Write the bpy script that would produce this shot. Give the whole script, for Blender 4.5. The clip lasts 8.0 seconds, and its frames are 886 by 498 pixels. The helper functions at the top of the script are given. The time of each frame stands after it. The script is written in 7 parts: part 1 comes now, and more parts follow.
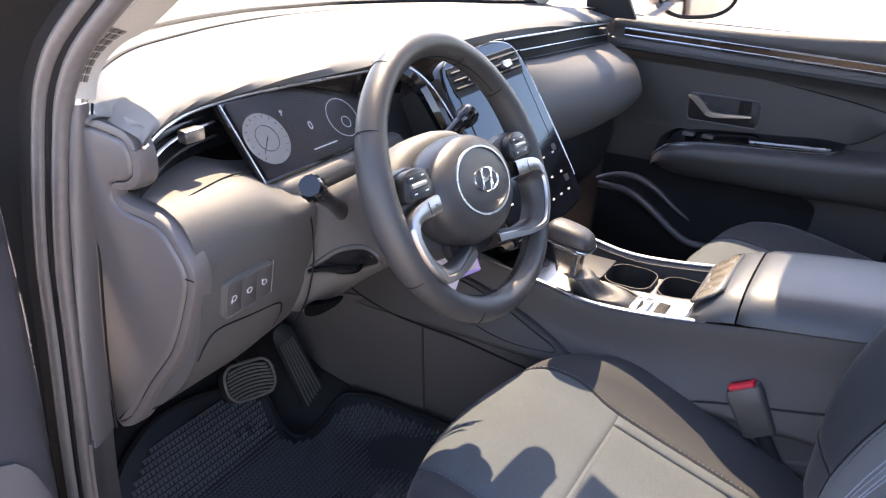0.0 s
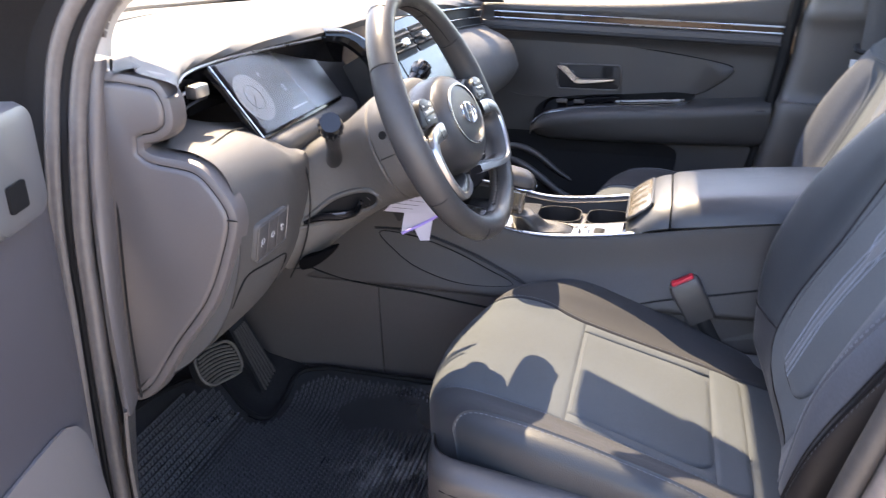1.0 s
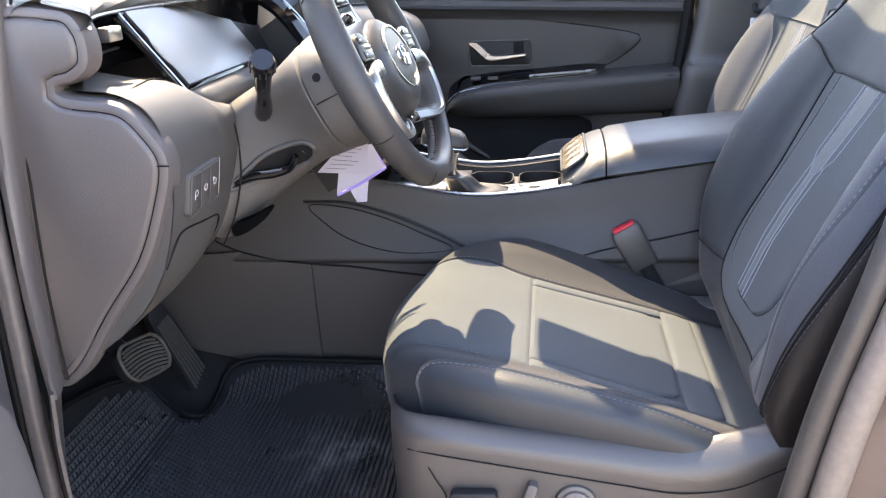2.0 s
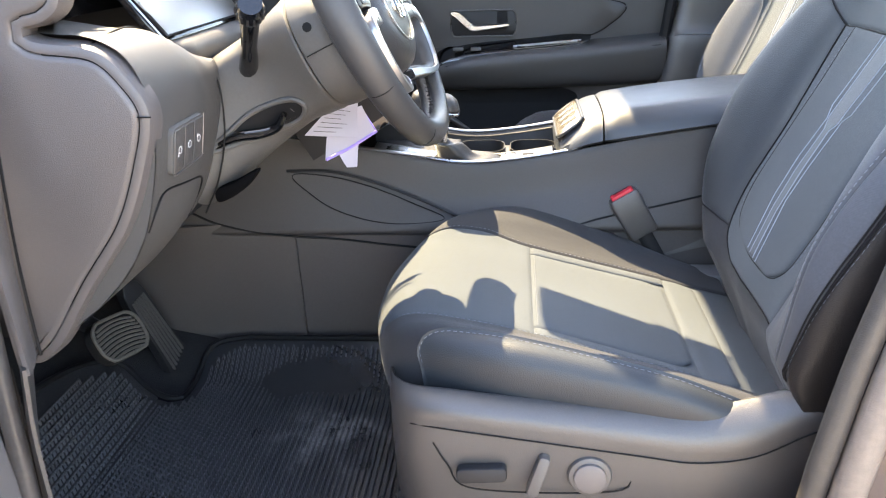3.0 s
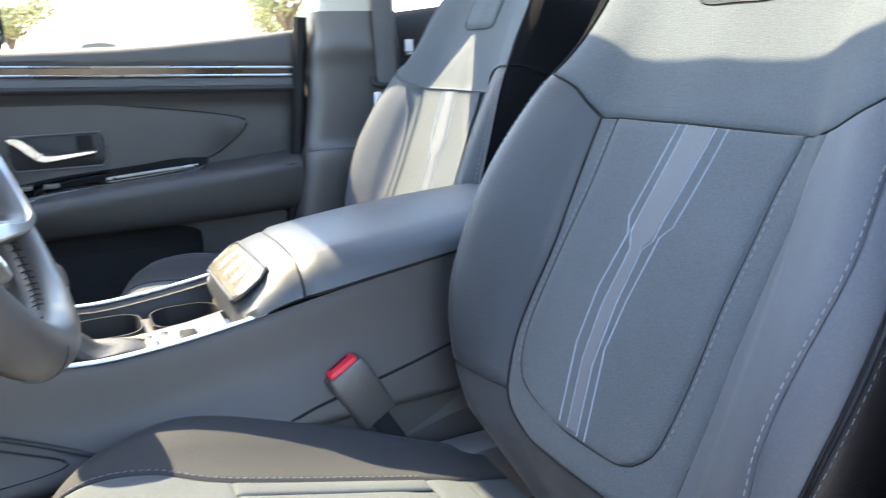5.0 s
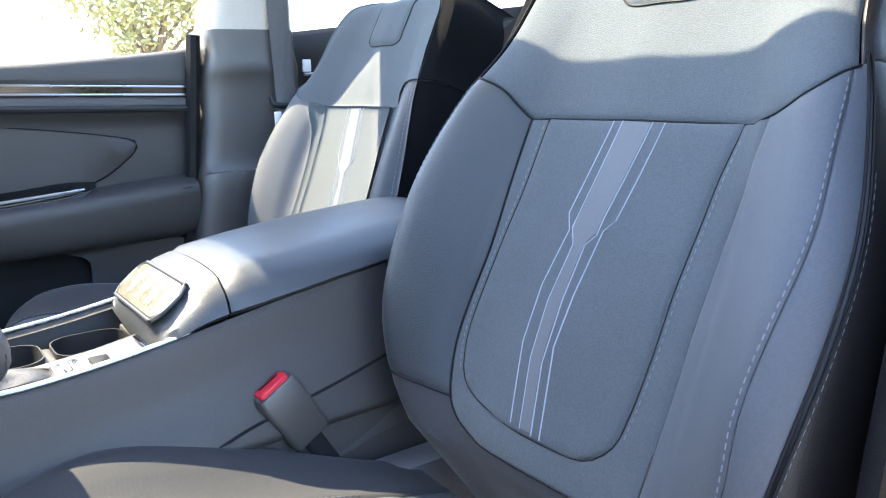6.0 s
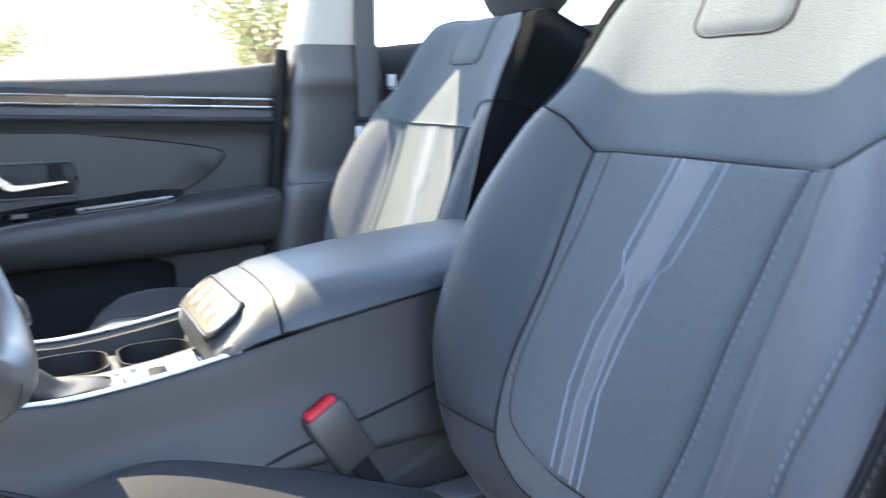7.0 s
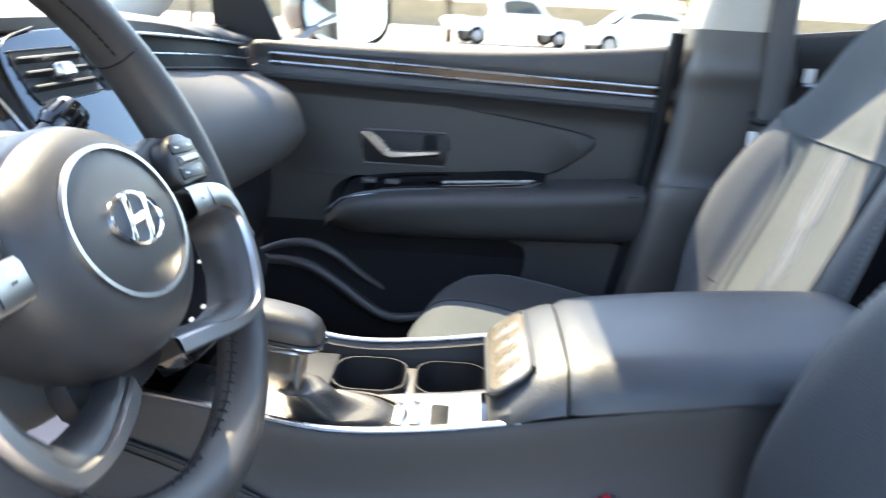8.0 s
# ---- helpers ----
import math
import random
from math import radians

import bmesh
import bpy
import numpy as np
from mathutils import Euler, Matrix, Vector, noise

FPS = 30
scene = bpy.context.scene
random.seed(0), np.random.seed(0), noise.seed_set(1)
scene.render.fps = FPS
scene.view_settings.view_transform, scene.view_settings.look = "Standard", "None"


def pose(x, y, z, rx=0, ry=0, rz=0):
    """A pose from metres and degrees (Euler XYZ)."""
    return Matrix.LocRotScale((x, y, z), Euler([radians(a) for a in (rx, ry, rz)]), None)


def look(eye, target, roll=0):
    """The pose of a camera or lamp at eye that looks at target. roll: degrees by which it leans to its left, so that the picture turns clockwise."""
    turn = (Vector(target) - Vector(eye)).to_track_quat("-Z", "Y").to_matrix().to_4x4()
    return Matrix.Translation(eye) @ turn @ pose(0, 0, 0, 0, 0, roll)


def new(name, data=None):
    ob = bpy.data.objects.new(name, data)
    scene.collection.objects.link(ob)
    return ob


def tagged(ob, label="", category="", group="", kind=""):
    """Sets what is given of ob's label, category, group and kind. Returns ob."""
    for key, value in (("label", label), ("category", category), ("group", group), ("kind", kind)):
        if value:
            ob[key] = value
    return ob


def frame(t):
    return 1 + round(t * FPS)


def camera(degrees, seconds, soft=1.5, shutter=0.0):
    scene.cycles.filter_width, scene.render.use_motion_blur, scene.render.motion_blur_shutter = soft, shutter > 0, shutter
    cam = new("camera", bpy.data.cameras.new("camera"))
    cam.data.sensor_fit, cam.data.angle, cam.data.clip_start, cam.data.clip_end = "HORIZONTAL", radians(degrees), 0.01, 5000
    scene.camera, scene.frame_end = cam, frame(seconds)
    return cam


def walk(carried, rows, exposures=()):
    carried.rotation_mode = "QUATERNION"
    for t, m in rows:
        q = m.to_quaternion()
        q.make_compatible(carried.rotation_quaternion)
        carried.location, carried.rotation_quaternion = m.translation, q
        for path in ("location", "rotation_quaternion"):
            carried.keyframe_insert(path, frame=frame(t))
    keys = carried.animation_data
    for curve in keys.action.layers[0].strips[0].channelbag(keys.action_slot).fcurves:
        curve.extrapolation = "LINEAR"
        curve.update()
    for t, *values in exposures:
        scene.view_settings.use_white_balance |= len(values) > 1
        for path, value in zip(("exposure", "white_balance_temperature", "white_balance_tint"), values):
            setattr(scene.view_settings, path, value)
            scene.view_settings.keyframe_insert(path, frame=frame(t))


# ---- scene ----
cam = camera(59.0, 8.0, 1.1, 0.45)
METRES, EYE, TILT, LEAN, TURN = 1.3, 1.3086, -25.0, -1.3, -59.0
ROWS = [
    (0.0, 0.0, 0.0, 0.0, -0.0, 0.0, 0.0),
    (0.5, -0.1028, -0.029, -0.0397, -6.35, 1.0, 4.12),
    (1.0, -0.1979, -0.0452, -0.0916, -13.39, 1.34, 8.02),
    (1.5, -0.2255, -0.0166, -0.1341, -18.17, 1.77, 10.73),
    (2.0, -0.2411, 0.011, -0.1563, -20.39, 1.69, 12.81),
    (3.5, -0.2409, 0.1281, -0.1529, -24.85, 0.23, 13.63),
    (4.0, -0.2006, 0.2288, -0.1136, -30.56, 1.32, 15.34),
    (4.5, -0.1585, 0.3145, -0.0842, -42.69, 0.88, 19.86),
    (5.0, -0.1463, 0.3688, -0.08, -54.29, -1.08, 23.2),
    (6.5, -0.1655, 0.4252, -0.0831, -64.64, -2.62, 25.14),
    (7.0, -0.13, 0.3911, -0.0797, -56.22, 1.04, 22.51),
    (7.5, -0.0693, 0.3667, -0.0562, -40.79, 5.17, 17.35),
    (8.0, -0.0021, 0.3993, 0.0062, -27.31, 4.5, 10.0),
]
walk(cam, [(t, pose(-1.1762, -0.4186, EYE, TILT, LEAN, TURN) @ pose(METRES * x, METRES * y, METRES * z, 90 + pitch, roll, yaw)) for t, x, y, z, yaw, pitch, roll in ROWS], [(0.0, 2.84, 7130, 23), (1.0, 3.05, 7230, 22), (2.0, 3.24, 7500, 19), (3.5, 3.68, 7800, 12), (4.5, 3.48, 7250, 10), (5.0, 3.5, 6900, 10), (6.5, 3.65, 6500, 11), (8.0, 3.1, 6750, 10)])


# ---- light ----
SUN_X, SUN_Y = 0.61, 0.39          # how far the sun leans to the car's right and ahead, per metre of height
sun_way = Vector((SUN_X, SUN_Y, 1)).normalized()
world = bpy.data.worlds.new("sky")
scene.world = world
world.use_nodes = True
sky = world.node_tree.nodes.new("ShaderNodeTexSky")
sky.sky_type, sky.sun_disc = "NISHITA", False
sky.sun_elevation, sky.sun_rotation = math.asin(sun_way.z), math.atan2(SUN_X, SUN_Y)
world.node_tree.links.new(sky.outputs[0], world.node_tree.nodes["Background"].inputs[0])
world.node_tree.nodes["Background"].inputs[1].default_value = 0.15
sun = new("sun", bpy.data.lights.new("sun", "SUN"))
sun.data.energy, sun.data.angle, sun.data.color = 2.95, radians(0.53), (1, 0.85, 0.61)
sun.matrix_world = look(sun_way * 30, (0, 0, 0))


# ---- materials ----
def material(name, colour, rough=0.5, metal=0.0, grain=(), bump=(), wave=(), spec=0.5, coat=0.0, sheen=0.0):
    """grain: scale, share of change. bump: scale, depth in metres. wave: bands per metre, depth, angle in degrees."""
    m = bpy.data.materials.new(name)
    m.use_nodes = True
    n, link = m.node_tree.nodes, m.node_tree.links.new
    b = n["Principled BSDF"]
    b.inputs["Base Color"].default_value = (*colour, 1)
    b.inputs["Roughness"].default_value, b.inputs["Metallic"].default_value = rough, metal
    b.inputs["Specular IOR Level"].default_value, b.inputs["Coat Weight"].default_value = spec, coat
    b.inputs["Sheen Weight"].default_value, b.inputs["Sheen Roughness"].default_value = sheen, 0.45
    geo = n.new("ShaderNodeNewGeometry")
    if grain:
        fine, broad = n.new("ShaderNodeTexNoise"), n.new("ShaderNodeTexNoise")
        fine.inputs["Scale"].default_value, broad.inputs["Scale"].default_value = grain[0], 7
        fine.inputs["Detail"].default_value, broad.inputs["Detail"].default_value = 4, 5
        for x in (fine, broad):
            link(geo.outputs["Position"], x.inputs["Vector"])
        add = n.new("ShaderNodeMath")
        add.operation = "ADD"
        link(fine.outputs[0], add.inputs[0]), link(broad.outputs[0], add.inputs[1])
        tone = n.new("ShaderNodeMapRange")
        tone.inputs["From Min"].default_value, tone.inputs["From Max"].default_value = 0.6, 1.4
        tone.inputs["To Min"].default_value, tone.inputs["To Max"].default_value = 1 - grain[1], 1 + grain[1]
        link(add.outputs[0], tone.inputs[0])
        mix = n.new("ShaderNodeVectorMath")
        mix.operation = "SCALE"
        mix.inputs[0].default_value = colour
        link(tone.outputs[0], mix.inputs["Scale"])
        link(mix.outputs[0], b.inputs["Base Color"])
        gloss = n.new("ShaderNodeMapRange")
        gloss.inputs["From Min"].default_value, gloss.inputs["From Max"].default_value = 0.3, 0.7
        gloss.inputs["To Min"].default_value, gloss.inputs["To Max"].default_value = max(rough - 0.07, 0.02), min(rough + 0.07, 1)
        link(broad.outputs[0], gloss.inputs[0])
        link(gloss.outputs[0], b.inputs["Roughness"])
    normal = None
    if bump:
        t = n.new("ShaderNodeTexNoise")
        t.inputs["Scale"].default_value, t.inputs["Detail"].default_value = bump[0], 2
        link(geo.outputs["Position"], t.inputs["Vector"])
        k = n.new("ShaderNodeBump")
        k.inputs["Distance"].default_value, k.inputs["Strength"].default_value = bump[1], 1
        link(t.outputs[0], k.inputs["Height"])
        normal = k
    if wave:
        turn = n.new("ShaderNodeMapping")
        turn.inputs["Rotation"].default_value = [radians(a) for a in wave[2]]
        link(geo.outputs["Position"], turn.inputs[0])
        t = n.new("ShaderNodeTexWave")
        t.inputs["Scale"].default_value = wave[0] * 0.314
        t.inputs["Distortion"].default_value = 0.4
        link(turn.outputs[0], t.inputs["Vector"])
        k = n.new("ShaderNodeBump")
        k.inputs["Distance"].default_value, k.inputs["Strength"].default_value = wave[1], 1
        link(t.outputs["Fac"], k.inputs["Height"])
        if normal:
            link(normal.outputs[0], k.inputs["Normal"])
        normal = k
    if normal:
        link(normal.outputs[0], b.inputs["Normal"])
    return m


PLASTIC = material("grained_grey_plastic", (0.066, 0.061, 0.060), 0.4, grain=(420, 0.12), bump=(900, 0.0004), spec=0.8)
COVER = material("pale_grained_plastic", (0.106, 0.094, 0.092), 0.42, grain=(420, 0.1), bump=(900, 0.0004), spec=0.7)
SEAL = material("grey_seal_rubber", (0.125, 0.113, 0.108), 0.36, grain=(120, 0.2), bump=(600, 0.0003))
SEAL_IN = material("dark_seal_rubber", (0.055, 0.05, 0.046), 0.42, grain=(120, 0.2), bump=(600, 0.0003))
SEAL_TAN = material("tan_seal_rubber", (0.2, 0.165, 0.14), 0.45, grain=(120, 0.2), bump=(600, 0.0003))
SOFT = material("soft_grey_skin", (0.082, 0.078, 0.075), 0.55, grain=(350, 0.1), bump=(1100, 0.0004))
PAD = material("soft_dash_skin", (0.085, 0.085, 0.087), 0.6, grain=(350, 0.1), bump=(1100, 0.0005))
DOORSKIN = material("dark_door_skin", (0.043, 0.042, 0.043), 0.5, grain=(420, 0.1), bump=(1000, 0.0004))
FLANK = material("warm_grey_skin", (0.047, 0.042, 0.041), 0.46, grain=(350, 0.1), bump=(1100, 0.0004))
FOOTSKIN = material("warm_grey_foot_panel", (0.070, 0.062, 0.0595), 0.55, grain=(350, 0.12), bump=(900, 0.0004))
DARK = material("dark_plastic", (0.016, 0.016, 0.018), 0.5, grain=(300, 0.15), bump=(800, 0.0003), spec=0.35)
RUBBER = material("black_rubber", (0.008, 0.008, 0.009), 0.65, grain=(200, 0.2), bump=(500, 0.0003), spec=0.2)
# near-black colour that stands for deep shade in openings and beside the seats
SHADE_BLACK = material("black_for_shade", (0.0035, 0.0035, 0.004), 0.95, grain=(300, 0.3), spec=0.05)
LEATHER = material("wheel_leather", (0.043, 0.041, 0.041), 0.38, grain=(260, 0.1), bump=(1800, 0.0002))
# tone lowered so that the cushion bolsters' cast shade sits in the cloth
CLOTH = material("grey_seat_cloth", (0.028, 0.029, 0.033), 0.8, grain=(420, 0.2), wave=(900, 0.00006, (20, 0, 30)), spec=0.3, sheen=0.08)
WEAVE = material("woven_seat_cloth", (0.072, 0.082, 0.091), 0.85, grain=(480, 0.22), bump=(900, 0.0006), spec=0.2, sheen=0.05)
BAND = material("smooth_band_cloth", (0.085, 0.092, 0.105), 0.6, grain=(900, 0.2), bump=(1600, 0.0004))
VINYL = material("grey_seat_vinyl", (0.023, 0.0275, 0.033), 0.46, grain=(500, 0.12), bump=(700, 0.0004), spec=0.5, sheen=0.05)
# paler than the vinyl: light from the door side is put into this colour
LIT_TWILL = material("door_lit_twill", (0.052, 0.058, 0.070), 0.6, grain=(420, 0.2), wave=(900, 0.00006, (20, 0, 30)), spec=0.5, sheen=0.08)
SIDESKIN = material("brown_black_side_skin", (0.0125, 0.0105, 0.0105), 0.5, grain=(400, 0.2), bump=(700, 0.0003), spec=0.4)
LIDSKIN = material("dark_glossy_skin", (0.036, 0.04, 0.046), 0.38, grain=(500, 0.12), bump=(700, 0.0004), spec=0.55)
STITCH = material("pale_thread", (0.15, 0.162, 0.19), 0.8)
STRIPE = material("pale_blue_print", (0.23, 0.26, 0.31), 0.6)
BLACKGLOSS = material("piano_black", (0.006, 0.006, 0.007), 0.06, coat=0.3)
SCREEN = material("dark_screen_glass", (0.004, 0.004, 0.006), 0.09, spec=0.45)
SCREEN.node_tree.nodes["Principled BSDF"].inputs["Specular Tint"].default_value = (0.42, 0.7, 1, 1)   # blue of the reflected sky put into the tint
DISPLAY = material("dark_display", (0.012, 0.011, 0.013), 0.5, spec=0.1)
CHROME = material("bright_chrome", (0.8, 0.8, 0.8), 0.12, 1.0)
SATIN = material("satin_silver", (0.55, 0.55, 0.56), 0.28, 1.0, grain=(500, 0.05))
SPOKE = material("satin_spoke_metal", (0.42, 0.42, 0.43), 0.32, 1.0, grain=(500, 0.05))
BRONZED = material("bronzed_key_gloss", (0.30, 0.27, 0.23), 0.16, 0.4, coat=0.5)
SILVER = material("silver_paint", (0.27, 0.27, 0.28), 0.4, 0.7)
WHITE = material("white_print", (0.75, 0.75, 0.75), 0.6)
RED = material("red_plastic", (0.65, 0.02, 0.04), 0.4)
CARPET = material("dark_carpet", (0.024, 0.0235, 0.025), 0.95, grain=(500, 0.4), bump=(600, 0.003), spec=0.1)
MAT = material("black_rubber_mat", (0.02, 0.0205, 0.0235), 0.3, grain=(60, 0.3), bump=(900, 0.0004), spec=0.75)
mn, ml = MAT.node_tree.nodes, MAT.node_tree.links.new
where, smudge, centre, far, near_, dusty, tint_ = (mn.new("ShaderNode" + k) for k in ("NewGeometry", "TexNoise", "VectorMath", "MapRange", "Math", "MapRange", "Mix"))
smudge.inputs["Scale"].default_value, smudge.inputs["Detail"].default_value, smudge.inputs["Roughness"].default_value = 28, 8, 0.7
centre.operation, centre.inputs[1].default_value = "DISTANCE", (-0.36, 0.13, 0.35)
far.inputs["From Min"].default_value, far.inputs["From Max"].default_value, far.inputs["To Min"].default_value, far.inputs["To Max"].default_value = 0.02, 0.2, 0.16, -0.12
near_.operation = "ADD"
dusty.inputs["From Min"].default_value, dusty.inputs["From Max"].default_value = 0.58, 0.85
tint_.data_type = "RGBA"
tint_.inputs["A"].default_value, tint_.inputs["B"].default_value = (0.02, 0.0205, 0.0235, 1), (0.36, 0.35, 0.34, 1)
ml(where.outputs["Position"], smudge.inputs["Vector"]), ml(where.outputs["Position"], centre.inputs[0]), ml(centre.outputs["Value"], far.inputs[0])
ml(smudge.outputs[0], near_.inputs[0]), ml(far.outputs[0], near_.inputs[1]), ml(near_.outputs[0], dusty.inputs[0]), ml(dusty.outputs[0], tint_.inputs["Factor"])
ml(tint_.outputs["Result"], mn["Principled BSDF"].inputs["Base Color"])
# ribs get a paler base than the mat: their glints put into the colour
MAT_RIB = MAT.copy()
MAT_RIB.name = "glinting_mat_rib"
MAT_RIB.node_tree.nodes["Principled BSDF"].inputs["Roughness"].default_value = 0.24
MAT_RIB.node_tree.nodes[tint_.name].inputs["A"].default_value = (0.075, 0.077, 0.085, 1)
HEADLINER = material("pale_headliner", (0.5, 0.47, 0.43), 0.9, grain=(300, 0.08), bump=(700, 0.0005), spec=0.2)
PAINT = material("dark_car_paint", (0.115, 0.093, 0.087), 0.38, 0.4, grain=(900, 0.15), coat=0.4)
PAPER = material("white_paper", (0.5, 0.47, 0.53), 0.7)
LILAC = material("lilac_card", (0.4, 0.3, 0.75), 0.6)
ASPHALT = material("sunlit_asphalt", (0.36, 0.31, 0.26), 0.9, grain=(30, 0.2))
CARWHITE = material("white_car_paint", (0.75, 0.75, 0.75), 0.3, coat=0.5)
CARGLASS = material("dark_car_glass", (0.03, 0.04, 0.05), 0.08)
LEAF = material("olive_leaves", (0.2, 0.195, 0.075), 0.7, grain=(3, 0.4))
BARK = material("brown_bark", (0.12, 0.09, 0.06), 0.9, grain=(15, 0.3), bump=(20, 0.02))
SAND = material("dry_sandy_bank", (0.3, 0.24, 0.15), 0.95, grain=(2, 0.3))

GLASS = bpy.data.materials.new("window_glass")
GLASS.use_nodes = True
gn, gl = GLASS.node_tree.nodes, GLASS.node_tree.links.new
gn.remove(gn["Principled BSDF"])
clear, shine, both = gn.new("ShaderNodeBsdfTransparent"), gn.new("ShaderNodeBsdfGlossy"), gn.new("ShaderNodeMixShader")
slant, steep, share = gn.new("ShaderNodeLayerWeight"), gn.new("ShaderNodeMath"), gn.new("ShaderNodeMath")
clear.inputs[0].default_value = (0.93, 0.95, 0.94, 1)
shine.inputs["Roughness"].default_value = 0.02
slant.inputs["Blend"].default_value = 0.5
steep.operation, steep.inputs[1].default_value = "POWER", 4
share.operation, share.inputs[1].default_value, share.inputs[2].default_value = "MULTIPLY_ADD", 0.5, 0.03
gl(slant.outputs["Facing"], steep.inputs[0]), gl(steep.outputs[0], share.inputs[0]), gl(share.outputs[0], both.inputs[0])
gl(clear.outputs[0], both.inputs[1]), gl(shine.outputs[0], both.inputs[2])
gl(both.outputs[0], gn["Material Output"].inputs[0])


# ---- shaping helpers ----
def spline(pts, n, closed=False):
    """n points of a smooth curve through pts, evenly by length."""
    p = np.array([list(q) for q in pts], float)
    k = len(p)
    if k == 2 and not closed:
        return [Vector(p[0] + (p[1] - p[0]) * i / (n - 1)) for i in range(n)]
    segs, out = (k if closed else k - 1), []
    for i in range(segs):
        if closed:
            a, b, c, d = (p[(i + j) % k] for j in (-1, 0, 1, 2))
        else:
            b, c = p[i], p[i + 1]
            a = p[i - 1] if i else 2 * b - c
            d = p[i + 2] if i + 2 < k else 2 * c - b
        for s in np.linspace(0, 1, 12, endpoint=False):
            out.append(0.5 * (2 * b + (c - a) * s + (2 * a - 5 * b + 4 * c - d) * s * s + (3 * b - a - 3 * c + d) * s ** 3))
    out.append(p[0] if closed else p[-1])
    out = np.array(out)
    run = np.concatenate([[0], np.cumsum(np.linalg.norm(np.diff(out, axis=0), axis=1))])
    want = np.linspace(0, run[-1], n, endpoint=not closed)
    return [Vector([np.interp(w, run, out[:, c]) for c in range(out.shape[1])]) for w in want]


def grid(rows, ring=False, loop=False, caps=False):
    """A bmesh through rows of points. ring: each row closes on itself; loop: the last row joins the first."""
    bm = bmesh.new()
    v = [[bm.verts.new(p) for p in r] for r in rows]
    n, m = len(v), len(v[0])
    for i in range(n if loop else n - 1):
        for j in range(m if ring else m - 1):
            a, b, c, d = v[i][j], v[i][(j + 1) % m], v[(i + 1) % n][(j + 1) % m], v[(i + 1) % n][j]
            bm.faces.new((a, b, c, d))
    if caps and ring and not loop:
        bm.faces.new(v[0][::-1]), bm.faces.new(v[-1])
    bmesh.ops.recalc_face_normals(bm, faces=bm.faces)
    return bm


def loft(sections, across, along, ring=False, caps=False):
    secs = [spline(s, across, ring) for s in sections]
    cols = [spline([s[j] for s in secs], along) for j in range(across)]
    return grid([[cols[j][i] for j in range(across)] for i in range(along)], ring, caps=caps)


def thick(bm, t):
    """Gives a sheet a thickness, behind its face."""
    bmesh.ops.recalc_face_normals(bm, faces=bm.faces)
    bmesh.ops.solidify(bm, geom=bm.faces[:], thickness=t)
    return bm


def tube(pts, radius, sides=8, n=0, closed=False, flat=1.0, up=(0, 0, 1)):
    """A tube along a smooth path; radius may be a list; flat squeezes it along up."""
    path = spline(pts, n or max(len(pts) * 6, 8), closed)
    k = len(path)
    rad = [radius] * k if not isinstance(radius, (list, tuple)) else [float(np.interp(i / (k - 1), np.linspace(0, 1, len(radius)), radius)) for i in range(k)]
    rows = []
    for i, p in enumerate(path):
        a, b = (path[(i - 1) % k], path[(i + 1) % k]) if closed else (path[max(i - 1, 0)], path[min(i + 1, k - 1)])
        way = (b - a).normalized()
        side = way.cross(Vector(up))
        side = side.normalized() if side.length > 1e-4 else Vector((1, 0, 0))
        top = side.cross(way).normalized()
        rows.append([p + side * math.cos(q) * rad[i] + top * math.sin(q) * rad[i] * flat for q in (2 * math.pi * j / sides for j in range(sides))])
    return grid(rows, True, closed, caps=not closed)


def rounded(w, h, r, n=4):
    """The outline of a rounded rectangle round (0, 0)."""
    out = []
    for cx, cy, a in ((w / 2 - r, h / 2 - r, 0), (-w / 2 + r, h / 2 - r, 90), (-w / 2 + r, -h / 2 + r, 180), (w / 2 - r, -h / 2 + r, 270)):
        out += [(cx + r * math.cos(radians(a + 90 * i / n)), cy + r * math.sin(radians(a + 90 * i / n))) for i in range(n + 1)]
    return out


def circle(r, n=24, squash=1.0):
    return [(r * math.cos(2 * math.pi * i / n), r * squash * math.sin(2 * math.pi * i / n)) for i in range(n)]


def plate(outline, depth, at=None, edge=0.0):
    """A flat outline in local x and y raised along local z by depth, its upper rim rounded by edge, laid at the pose."""
    bm = bmesh.new()
    n = len(outline)
    cx, cy = sum(p[0] for p in outline) / n, sum(p[1] for p in outline) / n
    size = max(max(abs(p[0] - cx) for p in outline), max(abs(p[1] - cy) for p in outline))
    levels = [(0, 0), (depth - edge, 0)] + ([(depth - 0.3 * edge, 0.3 * edge), (depth, edge)] if edge else [])
    rows = []
    for z, inset in levels:
        k = 1 - inset / size
        rows.append([bm.verts.new((cx + (x - cx) * k, cy + (y - cy) * k, z)) for x, y in outline])
    for a, b in zip(rows, rows[1:]):
        for j in range(n):
            bm.faces.new((a[j], a[(j + 1) % n], b[(j + 1) % n], b[j]))
    bm.faces.new(rows[0][::-1]), bm.faces.new(rows[-1])
    bmesh.ops.recalc_face_normals(bm, faces=bm.faces)
    if at is not None:
        bmesh.ops.transform(bm, matrix=at, verts=bm.verts)
    return bm


